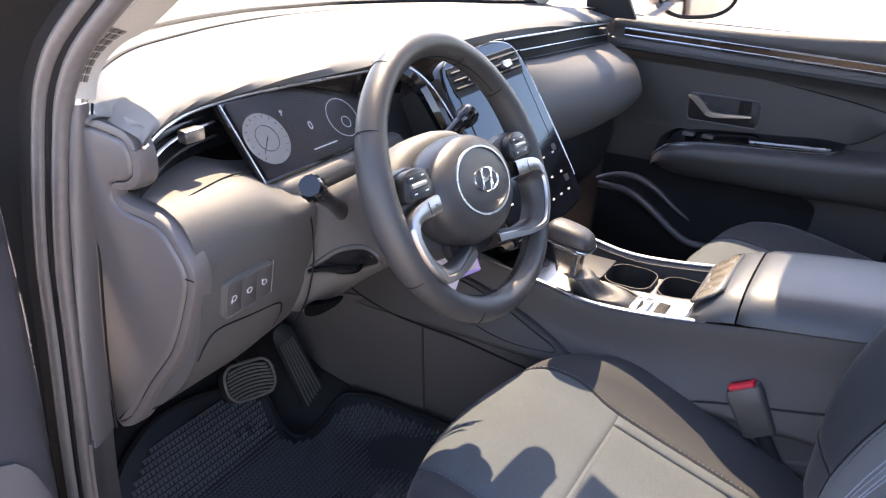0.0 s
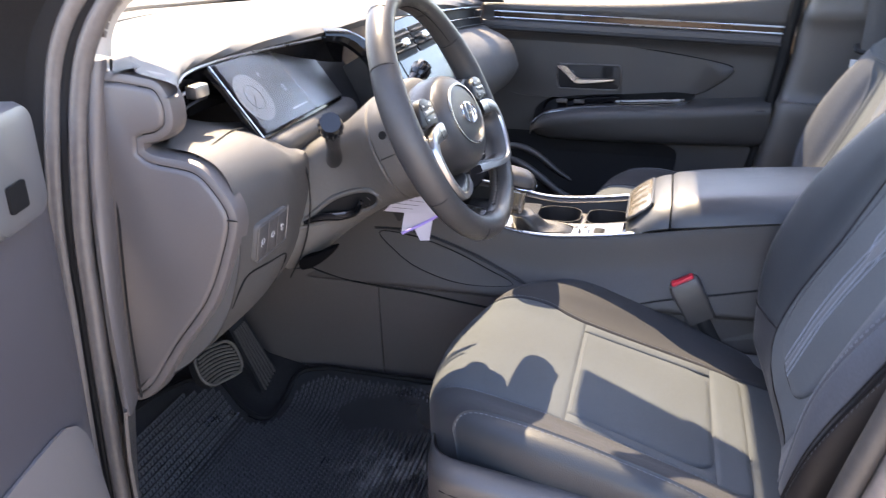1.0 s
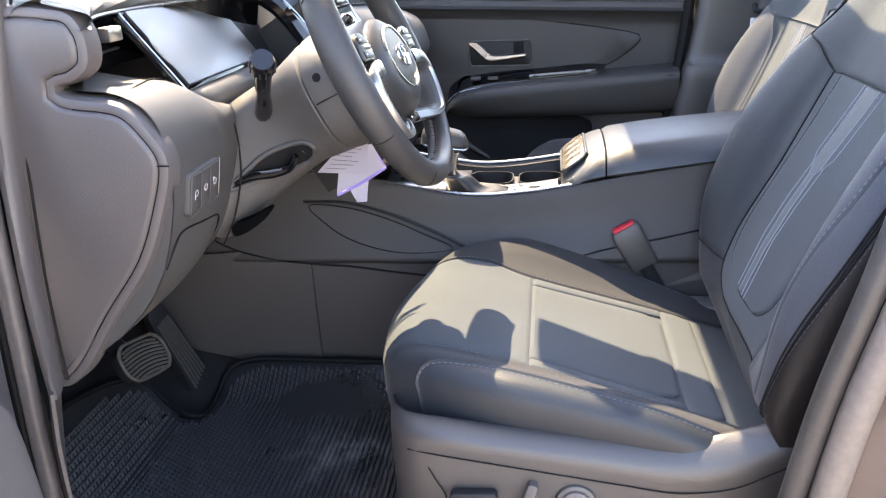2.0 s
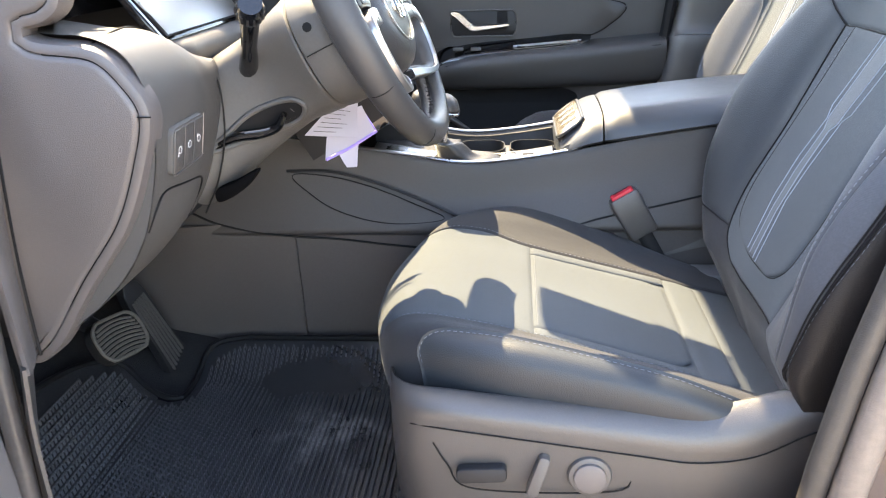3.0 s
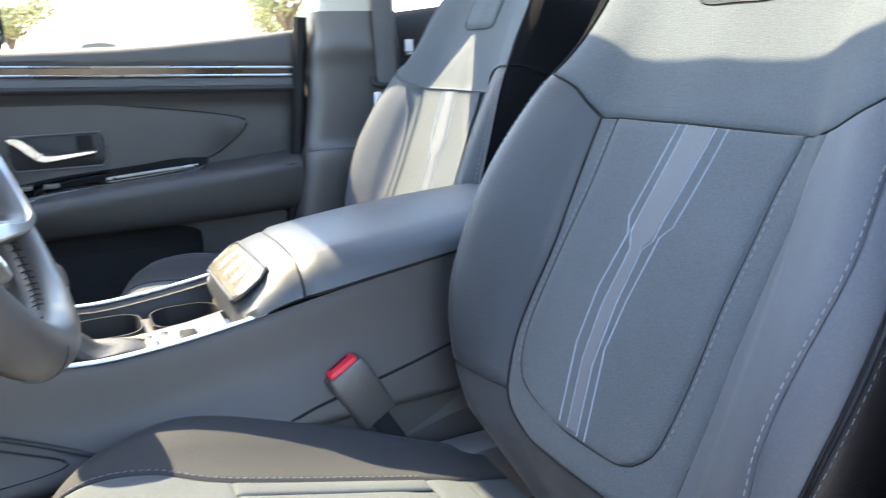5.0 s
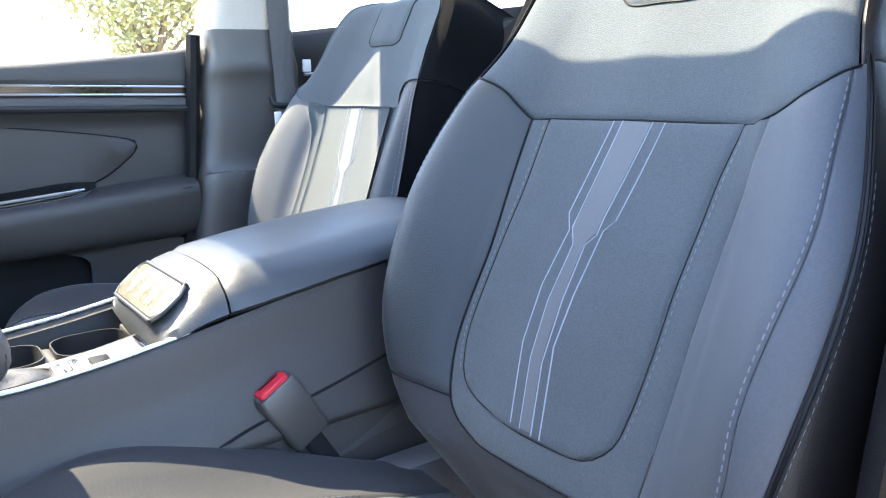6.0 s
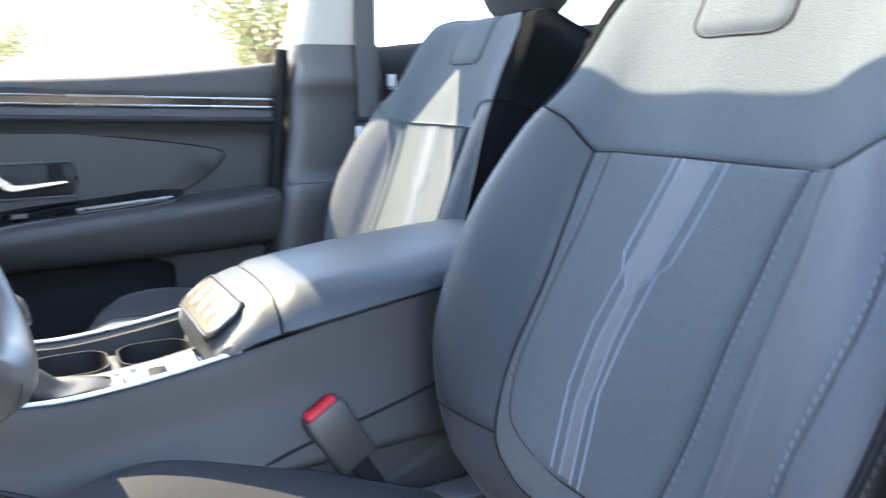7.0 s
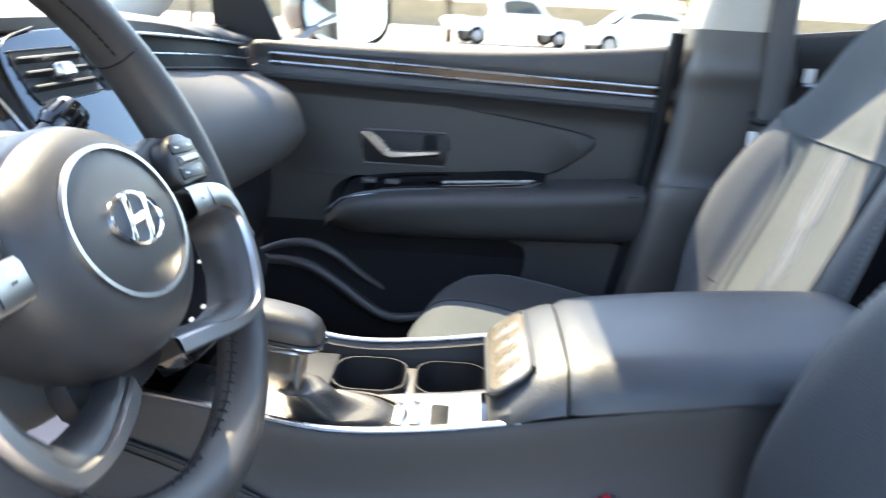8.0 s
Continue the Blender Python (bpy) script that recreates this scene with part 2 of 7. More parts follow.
def inset_plate(outline, levels, at):
    """A raised plate whose levels (inset, height) step in along the outline's own normals."""
    n = len(outline)
    turn_ = sum(a[0] * b[1] - a[1] * b[0] for a, b in zip(outline, outline[1:] + outline[:1]))
    normals = []
    for i in range(n):
        a, b = Vector(outline[(i - 2) % n]), Vector(outline[(i + 2) % n])
        d = (b - a).normalized()
        normals.append(Vector((-d.y, d.x)) * (1 if turn_ > 0 else -1))
    bm = grid([[at @ Vector((p[0] + q.x * w, p[1] + q.y * w, z)) for p, q in zip(outline, normals)] for w, z in levels], True)
    bm.verts.ensure_lookup_table()
    bm.faces.new(bm.verts[-n:])
    bmesh.ops.recalc_face_normals(bm, faces=bm.faces)
    return bm


def block(x0, x1, y0, y1, z0, z1, edge=0.004):
    bm = bmesh.new()
    bmesh.ops.create_cube(bm, size=1, matrix=Matrix.Translation(((x0 + x1) / 2, (y0 + y1) / 2, (z0 + z1) / 2)) @ Matrix.Diagonal((x1 - x0, y1 - y0, z1 - z0, 1)))
    if edge:
        bmesh.ops.bevel(bm, geom=bm.edges[:], offset=edge, segments=2, profile=0.6, affect="EDGES")
    return bm


def join(*parts):
    out = bmesh.new()
    for b in parts:
        me = bpy.data.meshes.new("piece")
        b.to_mesh(me)
        out.from_mesh(me)
        b.free()
        bpy.data.meshes.remove(me)
    return out


def facing(at, out, up=(0, 0, 1)):
    """A pose at a place whose local z points along out and whose local y is as near up as it can be."""
    z = Vector(out).normalized()
    x = Vector(up).cross(z).normalized()
    y = z.cross(x)
    return Matrix.Translation(at) @ Matrix((x, y, z)).transposed().to_4x4()


def part(name, bm, mat, parent=None, label="", smooth=40):
    me = bpy.data.meshes.new(name)
    bm.to_mesh(me)
    bm.free()
    me.materials.append(mat)
    ob = new(name, me)
    if smooth:
        me.shade_smooth()
        me.set_sharp_from_angle(angle=radians(smooth))
    if parent is not None:
        ob.parent = parent
        ob.matrix_parent_inverse = parent.matrix_basis.inverted()
    if label:
        ob["label"] = label
    return ob


def thing(name, label, category, at=(0, 0, 0), group="", kind=""):
    ob = new(name)
    ob.empty_display_size = 0.05
    ob.matrix_basis = Matrix.Translation(at)
    return tagged(ob, label, category, group, kind)


def structure(name, bm, mat, label, smooth=40, category=""):
    return tagged(part(name, bm, mat, smooth=smooth), label, category or name.replace("_", " "), kind="structure")


def stitches(path, normal, step=0.009, length=0.005, r=0.0007):
    """Short threads along a path."""
    pts = [Vector(p) for p in path]
    run, out, nrm = 0.0, [], Vector(normal).normalized()
    for a, b in zip(pts, pts[1:]):
        way = b - a
        while run < way.length:
            p = a + way.normalized() * run
            d = way.normalized() * length / 2
            s = way.normalized().cross(nrm).normalized() * r
            out.append((p - d, p + d, s))
            run += step
        run -= way.length
    bm = bmesh.new()
    for a, b, s in out:
        lift = nrm * r * 1.6
        lo = [bm.verts.new(q) for q in (a - s, a + s, b + s, b - s)]
        hi = [bm.verts.new(q + lift) for q in (a - s * 0.5, a + s * 0.5, b + s * 0.5, b - s * 0.5)]
        bm.faces.new(hi)
        for j in range(4):
            bm.faces.new((lo[j], lo[(j + 1) % 4], hi[(j + 1) % 4], hi[j]))
    return bm


def patch(f, u0, u1, v0, v1, nu, nv, groove=0.004, eu=0.02, ev=0.015):
    """A cushion panel: a stretch of the surface f(u, v), whose rim dips into the seams round it."""
    us = [u0, u0 + eu * 0.35, u0 + eu] + list(np.linspace(u0 + eu, u1 - eu, nu)[1:-1]) + [u1 - eu, u1 - eu * 0.35, u1]
    vs = [v0, v0 + ev * 0.35, v0 + ev] + list(np.linspace(v0 + ev, v1 - ev, nv)[1:-1]) + [v1 - ev, v1 - ev * 0.35, v1]
    rows = []
    for j, v in enumerate(vs):
        row = []
        for i, u in enumerate(us):
            p, e = f(u, v), 0.004
            n = (f(u, v + e) - f(u, v - e)).cross(f(u + e, v) - f(u - e, v)).normalized()
            k = max({0: 1.0, 1: 0.35}.get(min(i, len(us) - 1 - i), 0), {0: 1.0, 1: 0.35}.get(min(j, len(vs) - 1 - j), 0))
            row.append(p - n * groove * k)
        rows.append(row)
    return grid(rows)

# ---- the car's shell ----
def floor_z(x, y):
    """The foot well: level, then a slope up to the fire wall and a hump along the tunnel."""
    k = min(1.0, max(0.0, 1 - (abs(x) - 0.14) / 0.10))
    return 0.335 + max(0.0, y - 0.45) * 0.75 + 0.05 * k * k * (3 - 2 * k)


FALL = 0.005                       # the car park drops towards the passenger side
structure("ground", grid([[(x, y, -FALL * x) for x in (-300, 0, 300)] for y in (-300, 0, 300)]), ASPHALT, "pale sunlit asphalt of a car park", 0)
structure("floor", thick(grid([[(x, y, floor_z(x, y)) for x in np.linspace(-0.72, 0.72, 49)] for y in np.linspace(-1.9, 0.75, 30)]), 0.03), CARPET, "dark carpet on the car's floor")
structure("fire_wall", block(-0.72, 0.72, 0.72, 0.76, 0.35, 1.04), DARK, "dark wall behind the dashboard and pedals")
structure("roof", join(block(-0.6, 0.6, -0.40, -0.06, 1.47, 1.51, 0.01), block(-0.6, -0.42, -1.4, -0.40, 1.47, 1.51, 0.01), block(0.42, 0.6, -1.4, -0.40, 1.47, 1.51, 0.01), block(-0.6, 0.6, -2.1, -1.4, 1.47, 1.51, 0.01)), HEADLINER, "pale cloth headliner with a sunroof opening")
structure("tailgate", block(-0.72, 0.72, -2.12, -2.05, 0.3, 1.49), DARK, "dark closed tail of the car")
structure("sunroof", block(-0.44, 0.44, -1.42, -0.38, 1.515, 1.52, 0), GLASS, "clear glass sunroof", 0)


def pillar(side, name, foot, top, w):
    pts = [Vector(foot), (Vector(foot) + Vector(top)) / 2 + Vector((0.02 * side, 0.02, 0.02)), Vector(top)]
    return tube(pts, w, 10, 14, flat=0.6, up=(side, 0, 0))


for side, nm in ((-1, "driver"), (1, "passenger")):
    if side == 1:
        structure("front_pillar", pillar(side, nm, (0.635 * side, 0.43, 1.05), (0.53 * side, -0.08, 1.49), [0.04, 0.045, 0.06]), HEADLINER, "pale trimmed front roof pillar beside the windscreen")
    structure("roof_rail", tube([(0.57 * side, -0.05, 1.49), (0.56 * side, -0.6, 1.51), (0.56 * side, -1.2, 1.5), (0.56 * side, -2.05, 1.45)], 0.045, 8), HEADLINER, "pale roof rail above the doors")
structure("windscreen", thick(grid([[(x * (0.66 - 0.1 * k), 0.78 - 0.86 * k - 0.22 * (x * x) * (1 - k), 1.05 + 0.44 * k + 0.03 * math.sin(k * 3.14)) for x in np.linspace(-1, 1, 9)] for k in np.linspace(0, 1, 7)]), 0.004), GLASS, "clear sloping windscreen")

rv = thing("rear_view_mirror", "black rear-view mirror below the roof's front edge", "mirror", (-0.03, 0.03, 1.38))

# ---- seats ----
def smooth_table(xs, ys):
    """A smooth curve through a short table."""
    fine = spline([(a, b, 0) for a, b in zip(xs, ys)], 80)
    fx, fy = [p.x for p in fine], [p.y for p in fine]
    return lambda q: float(np.interp(q, fx, fy))


CUSH_S = smooth_table((0, 0.3, 0.6, 0.8, 0.88, 0.94, 1.0), (0, 0.315, 0.64, 0.875, 0.965, 1.0, 0.965))
CUSH_DROP = smooth_table((0, 0.6, 0.72, 0.8, 0.88, 0.94, 1.0), (0, 0.0, -0.002, -0.009, -0.026, -0.055, -0.115))
CUSH_UP = smooth_table((0, 0.42, 0.54, 0.64, 0.74, 0.84, 0.92, 1.0), (0, 0.0, 0.003, 0.013, 0.030, 0.048, 0.056, 0.055))
CUSH_LONG = smooth_table((-0.5, -0.41, -0.30, -0.22, -0.15, -0.08, -0.02, 0.06), (0.1, 0.3, 0.75, 0.95, 0.95, 0.65, 0.35, 0.1))
CUSH_LONG_OUT = smooth_table((-0.5, -0.41, -0.36, -0.30, -0.15, -0.08, -0.02, 0.06), (0.5, 0.8, 0.95, 1.05, 1.0, 0.8, 0.5, 0.15))
CUSH_Z = smooth_table((-0.5, -0.363, -0.17, -0.08, -0.02, 0.06), (0.53, 0.562, 0.605, 0.621, 0.624, 0.616))
SEAM_IN = smooth_table((0, 0.15, 0.3, 0.45, 0.8, 1.0), (0.62, 0.64, 0.6, 0.52, 0.5, 0.5))
SEAM_OUT = smooth_table((0, 0.15, 0.3, 0.45, 0.8, 1.0), (0.55, 0.54, 0.52, 0.51, 0.58, 0.62))
BACK_A = (0, 0.25, 0.5, 0.62, 0.75, 0.87, 0.94, 1.0)
BACK_X = smooth_table(BACK_A, (0, 0.27, 0.53, 0.66, 0.84, 0.97, 1.0, 0.97))
BACK_D = smooth_table(BACK_A, (0, -0.002, 0.002, 0.03, 0.056, 0.03, -0.02, -0.11))
BACK_W = smooth_table((-0.15, -0.06, 0, 0.06, 0.13, 0.25, 0.45, 0.62, 0.75, 0.9, 1.0), (0.03, 0.075, 0.13, 0.19, 0.23, 0.256, 0.256, 0.232, 0.205, 0.19, 0.13))
BACK_OUT = smooth_table((-0.15, 0, 0.1, 0.25, 0.45, 0.62, 0.75, 0.9, 1.0), (0.235, 0.243, 0.25, 0.256, 0.256, 0.232, 0.205, 0.19, 0.13))
OUTER = [-1]
BACK_F = smooth_table((-0.15, 0, 0.1, 0.2, 0.3, 0.45, 0.62, 0.75, 1.0), (0.0, 0.12, 0.45, 0.8, 0.97, 1.0, 0.75, 0.35, 0.0))


def cushion_point(u, v, outer=-1):
    """The cushion: flat in the middle, bolsters at both sides, round front corners in plan."""
    a, q = abs(u), max(0.0, 1 - v / 0.45)
    inner = u * outer < 0
    m = max(1e-6, (a ** 10 + q ** 10) ** 0.1)
    k = CUSH_S(m) / m
    a2, q2 = a * k, q * k
    bend = 0.98 if inner else 0.80
    x = math.copysign((0.262 if inner else 0.252) * a2 * math.sqrt(max(0, 1 - bend * q2 * q2 / 2)), u)
    y = -0.17 + (0.215 * q2 * math.sqrt(max(0, 1 - bend * a2 * a2 / 2)) if v < 0.45 else -0.30 * (v - 0.45) / 0.55)
    z = CUSH_Z(y) + CUSH_UP(a) * (CUSH_LONG(y) if inner else CUSH_LONG_OUT(y)) + CUSH_DROP(m)
    return Vector((x + 0.06 * (y + 0.17), y, z))


def seam_point(s, v, outer=-1):
    """The same surface, with the seams between panel and bolsters at s = -0.5 and 0.5."""
    edge = SEAM_IN(v) if s * outer < 0 else SEAM_OUT(v)
    a = abs(s)
    return cushion_point(math.copysign(a / 0.5 * edge if a < 0.5 else edge + (a - 0.5) / 0.5 * (1 - edge), s), v, outer)


def back_point(u, v):
    a = abs(u)
    z = 0.60 + 0.545 * v
    y = -0.534 - 0.44 * (z - 0.849) - 0.05 * max(0, v - 0.85)
    roll = max(0.0, v - 0.93) / 0.07
    w = BACK_OUT(v) if u * OUTER[0] > 0 else BACK_W(v)
    d = BACK_D(a) * (BACK_F(v) if BACK_D(a) > 0 else 1) - 0.05 * roll ** 2
    d -= 0.55 * max(0.0, 0.04 - v)
    x = math.copysign(BACK_X(a) * w, u)
    return Vector((x, y + d * 0.915, z + d * 0.40))


# the backrest's seams: how far across, by height
PANEL_IN = smooth_table((0.10, 0.108, 0.112, 0.118, 0.134, 0.15, 0.175, 0.23, 0.31, 0.42, 0.50, 0.62), (0.02, 0.06, 0.15, 0.25, 0.385, 0.43, 0.452, 0.459, 0.442, 0.417, 0.402, 0.414))
PANEL_OUT = smooth_table((0.10, 0.108, 0.111, 0.118, 0.127, 0.151, 0.182, 0.265, 0.39, 0.51, 0.56, 0.62), (-0.02, -0.10, -0.20, -0.25, -0.285, -0.333, -0.35, -0.367, -0.377, -0.42, -0.452, -0.508))
WELT_IN = smooth_table((-0.13, 0.05, 0.06, 0.076, 0.095, 0.12, 0.2, 0.29, 0.38, 0.487, 0.62, 0.8), (0.40, 0.22, 0.30, 0.435, 0.49, 0.511, 0.511, 0.493, 0.476, 0.485, 0.51, 0.53))
WELT_OUT = smooth_table((-0.13, 0.146, 0.24, 0.34, 0.45, 0.53, 0.62, 0.8), (-0.48, -0.476, -0.478, -0.478, -0.50, -0.55, -0.635, -0.70))
THREAD = smooth_table((-0.13, 0.17, 0.23, 0.31, 0.457, 0.55, 0.675, 0.8), (-0.72, -0.75, -0.749, -0.76, -0.80, -0.815, -0.842, -0.85))
PIPED = smooth_table((-0.13, 0.03, 0.13, 0.2, 0.3, 0.43, 0.6, 0.8), (-0.80, -0.815, -0.83, -0.845, -0.862, -0.872, -0.88, -0.88))
IN_PIPE = smooth_table((-0.13, 0.1, 0.37, 0.55, 0.74, 0.9, 1.0), (0.93, 0.89, 0.86, 0.83, 0.79, 0.75, 0.72))
SHOULDER = smooth_table((-1.0, -0.842, -0.744, -0.632, -0.4, 0.0, 0.4, 0.5, 0.58, 0.68, 0.94, 1.0), (0.72, 0.675, 0.635, 0.612, 0.617, 0.618, 0.617, 0.613, 0.631, 0.659, 0.688, 0.70))
STRIPES = (((0.046, 0.614), (0.121, 0.46), (0.095, 0.433), (0.143, 0.34), (0.153, 0.244), (0.108, 0.119)), ((0.004, 0.614), (0.084, 0.439), (0.057, 0.412), (0.093, 0.317), (0.094, 0.224), (0.052, 0.117)),
           ((-0.127, 0.614), (-0.042, 0.464), (-0.030, 0.432), (0.004, 0.414), (0.029, 0.323), (0.034, 0.222), (-0.013, 0.114)), ((-0.179, 0.614), (-0.09, 0.46), (-0.052, 0.44), (-0.012, 0.335), (0.004, 0.252), (-0.052, 0.113)))


def seat(cx, bx, dy, outer, label):
    """A front seat. outer: the side of its door."""
    OUTER[0] = outer
    s = thing("front_seat", label, "car seat", (cx, -0.25 + dy, 0.37), "front seats")
    shift = lambda x, y=dy: Matrix.Translation((x, y, 0))

    def put(name, bm, mat, m, lab="", parent=s):
        bmesh.ops.transform(bm, matrix=m, verts=bm.verts)
        return part(name, bm, mat, parent, lab)

    c, b = shift(cx), shift(bx)
    def C(u, v):
        return seam_point(u, v, outer)
    def insert_point(u, v):
        k = min(1.0, max(0.0, (0.81 - v) / 0.07))
        return C(u * (0.78 + 0.22 * math.sqrt(1 - (1 - k) ** 2)), v)
    def rear_panel(u, v):
        k = min(1.0, max(0.0, (0.90 - v) / 0.06))
        return C(u * (0.86 + 0.14 * math.sqrt(1 - (1 - k) ** 2)), v)
    low = Vector((0, 0, 0.0045))
    put("cushion_front", patch(C, -0.5, 0.5, 0.0, 0.45, 18, 22, 0.003), WEAVE, c)
    put("cushion_core", patch(lambda u, v: C(u, v) - low, -0.54, 0.54, 0.40, 1.0, 22, 18, 0.0), WEAVE, c)
    put("cushion_insert", patch(insert_point, -0.42, 0.42, 0.45, 0.81, 16, 18, 0.003), WEAVE, c)
    # the panel round the insert, with the insert's place left open
    for k in (-1, 1):
        lo, hi = sorted((0.425 * k, 0.5 * k))
        put("cushion_welt", patch(C, lo, hi, 0.45, 0.815, 3, 16, 0.003, 0.012), WEAVE, c)
    put("cushion_rear", patch(rear_panel, -0.5, 0.5, 0.815, 0.90, 16, 5, 0.003), WEAVE, c)
    for k in (-1, 1):
        lo, hi = sorted((0.5 * k, 1.0 * k))
        put("cushion_bolster", patch(C, lo, hi, 0.0, 1.0, 26, 44, 0.003), CLOTH, c)
    # side panel with a round front corner, edged by pale thread
    def side_panel(w, v):
        k = min(1.0, max(0.0, (v - 0.12) / 0.12))
        top = 0.80 + 0.13 * (1 - math.sqrt(1 - (1 - k) ** 2))
        p, e = outer * (top + (0.985 - top) * w), 0.004
        n = (C(p, v + e) - C(p, v - e)).cross(C(p + e, v) - C(p - e, v)).normalized()
        return C(p, v) + n * (0.0014 if n.z > 0 or n.x * outer > 0 else -0.0014)
    put("cushion_side", patch(side_panel, 0.0, 1.0, 0.12, 0.9, 10, 40, 0.003, 0.05, 0.010), VINYL, c)
    edge_line = [side_panel(0.9 - i * 0.1, 0.126) for i in range(9)] + [side_panel(0.05, v) for v in np.linspace(0.13, 0.89, 70)]
    put("stitching", stitches(edge_line, (0.6 * outer, 0, 0.8), 0.0075, 0.0045, 0.0005), STITCH, c, "pale thread")
    for k in (-1, 1):
        put("stitching", stitches([C(0.515 * k, v) + Vector((0, 0, 0.0004)) for v in np.linspace(0.1, 0.8, 70)], (0, 0, 1), 0.007, 0.004, 0.0003), STITCH, c, "pale thread")
    put("stitching", stitches([C(u, 0.459) + Vector((0, 0, 0.0002)) for u in np.linspace(-0.4, 0.4, 30)], (0, 0, 1), 0.006, 0.0035, 0.0003), STITCH, c, "pale thread")
    # backrest: panels between the seams of the seams' table, u > 0 towards the console
    F = lambda u, v: back_point(-outer * u, v)
    def lifted(u, v, lift):
        e = 0.004
        n = (F(u + e, v) - F(u - e, v)).cross(F(u, v + e) - F(u, v - e)).normalized()
        return F(u, v) + n * (lift if n.y > 0 else -lift)
    def panel(lo, hi, v0, v1, lift=0.0):
        def at_(q, w):
            v = v0 + (v1 - v0) * w
            return lifted(lo(v) + (hi(v) - lo(v)) * q, v, lift)
        return at_
    def capped(lo, hi, lift=0.0, v0=-0.12):
        """The same, up to the shoulder seam, which rises towards both sides."""
        def at_(q, w):
            top_ = 0.64
            for _ in range(4):
                top_ = SHOULDER(lo(top_) + (hi(top_) - lo(top_)) * q)
            v = v0 + (top_ + 0.004 - v0) * w
            return lifted(lo(v) + (hi(v) - lo(v)) * q, v, lift)
        return at_
    edge_in, edge_out = (lambda v: 1.0), (lambda v: -1.0)
    def seam(name, pts, mat_, r=0.0009):
        return put(name, tube(pts, r, 6, 70), mat_, b)
    V = lambda a, q, n=50: np.linspace(a, q, n)
    put("backrest_core", patch(lambda u, v: lifted(u, v, -0.005), -0.66, 0.66, -0.13, 0.64, 24, 30, 0.0), CLOTH, b)
    put("backrest_lower", patch(capped(lambda v: -0.85, lambda v: 0.93, -0.001, -0.13), 0.0, 1.0, 0.0, 0.40, 30, 14, 0.002), CLOTH, b)
    put("backrest_welt", patch(panel(WELT_OUT, WELT_IN, 0.058, 0.617, 0.0010), 0.0, 1.0, 0.0, 1.0, 22, 34, 0.003, 0.03, 0.012), WEAVE, b)
    put("backrest_panel", patch(panel(PANEL_OUT, PANEL_IN, 0.108, 0.617, 0.0032), 0.0, 1.0, 0.0, 1.0, 22, 34, 0.0042, 0.03, 0.012), WEAVE, b)
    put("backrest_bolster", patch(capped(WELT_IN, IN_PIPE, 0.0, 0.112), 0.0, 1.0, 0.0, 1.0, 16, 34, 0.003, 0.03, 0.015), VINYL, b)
    # same stuff as the inner bolster, drawn paler for the light it catches
    put("backrest_bolster", patch(capped(THREAD, WELT_OUT, 0.0005, -0.02), 0.0, 1.0, 0.0, 1.0, 12, 34, 0.0025, 0.05, 0.015), LIT_TWILL, b)
    put("backrest_twill", patch(capped(PIPED, THREAD, 0.0, -0.06), 0.0, 1.0, 0.0, 1.0, 8, 34, 0.0025, 0.08, 0.015), LIT_TWILL, b)
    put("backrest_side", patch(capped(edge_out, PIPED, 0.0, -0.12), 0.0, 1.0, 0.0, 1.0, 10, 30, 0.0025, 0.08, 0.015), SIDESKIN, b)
    # inner side is plain dark cloth; its deep shade is put into the black
    put("backrest_side", patch(capped(IN_PIPE, edge_in, 0.0, -0.12), 0.0, 1.0, 0.0, 1.0, 8, 30, 0.002, 0.08, 0.015), SHADE_BLACK, b)
    rim_of = lambda f, va, vb, lift=0.0006: [lifted(f(v), v, lift) for v in V(va, vb)]
    low_arc = lambda fo, fi, v0: [lifted(fo(v0) + (fi(v0) - fo(v0)) * q, v0, 0.0006) for q in V(0, 1, 20)]
    seam("panel_seam", rim_of(PANEL_OUT, 0.615, 0.112) + low_arc(PANEL_OUT, PANEL_IN, 0.1085) + rim_of(PANEL_IN, 0.112, 0.615), RUBBER, 0.0010)
    seam("welt_seam", rim_of(WELT_IN, 0.615, 0.062, 0.0) + low_arc(WELT_OUT, WELT_IN, 0.0585)[::-1], RUBBER, 0.0009)
    seam("shoulder_seam", [lifted(u, SHOULDER(u), 0.0) for u in V(-0.86, 0.93, 90)], RUBBER, 0.0011)
    seam("hip_seam", [lifted(u, 0.112 - 0.02 * max(0.0, u - 0.8), 0.0) for u in V(0.50, 0.92, 24)], RUBBER, 0.0008)
    for k in (-1, 1):
        seam("piping", [lifted(PIPED(v) + 0.006 * k, v, 0.0006) for v in V(0.03, 0.70)], RUBBER, 0.0011)
    seam("piping", [lifted(IN_PIPE(v), v, 0.0006) for v in V(0.10, 0.93)], RUBBER, 0.0011)
    # small dashes of thread beside the seams
    nrm = (0.0, 1, 0.4)
    for f, va, vb, r in ((lambda v: PANEL_OUT(v) - 0.016, 0.17, 0.61, 0.00042), (lambda v: PANEL_IN(v) + 0.016, 0.17, 0.61, 0.00036), (lambda v: THREAD(v) + 0.008, 0.05, 0.665, 0.0005), (lambda v: PIPED(v) - 0.012, 0.06, 0.55, 0.00022), (lambda v: IN_PIPE(v) - 0.02, 0.15, 0.66, 0.00042)):
        put("stitching", stitches([lifted(f(v), v, 0.0008) for v in V(va, vb, 70)], nrm, 0.0076, 0.0044, r), STITCH, b, "pale blue thread")
    out_pipe = lambda w: -0.86
    def crown(lo, hi):
        def at_(q, w):
            e0, e1 = lo(w), hi(w)
            u = e0 + (e1 - e0) * q
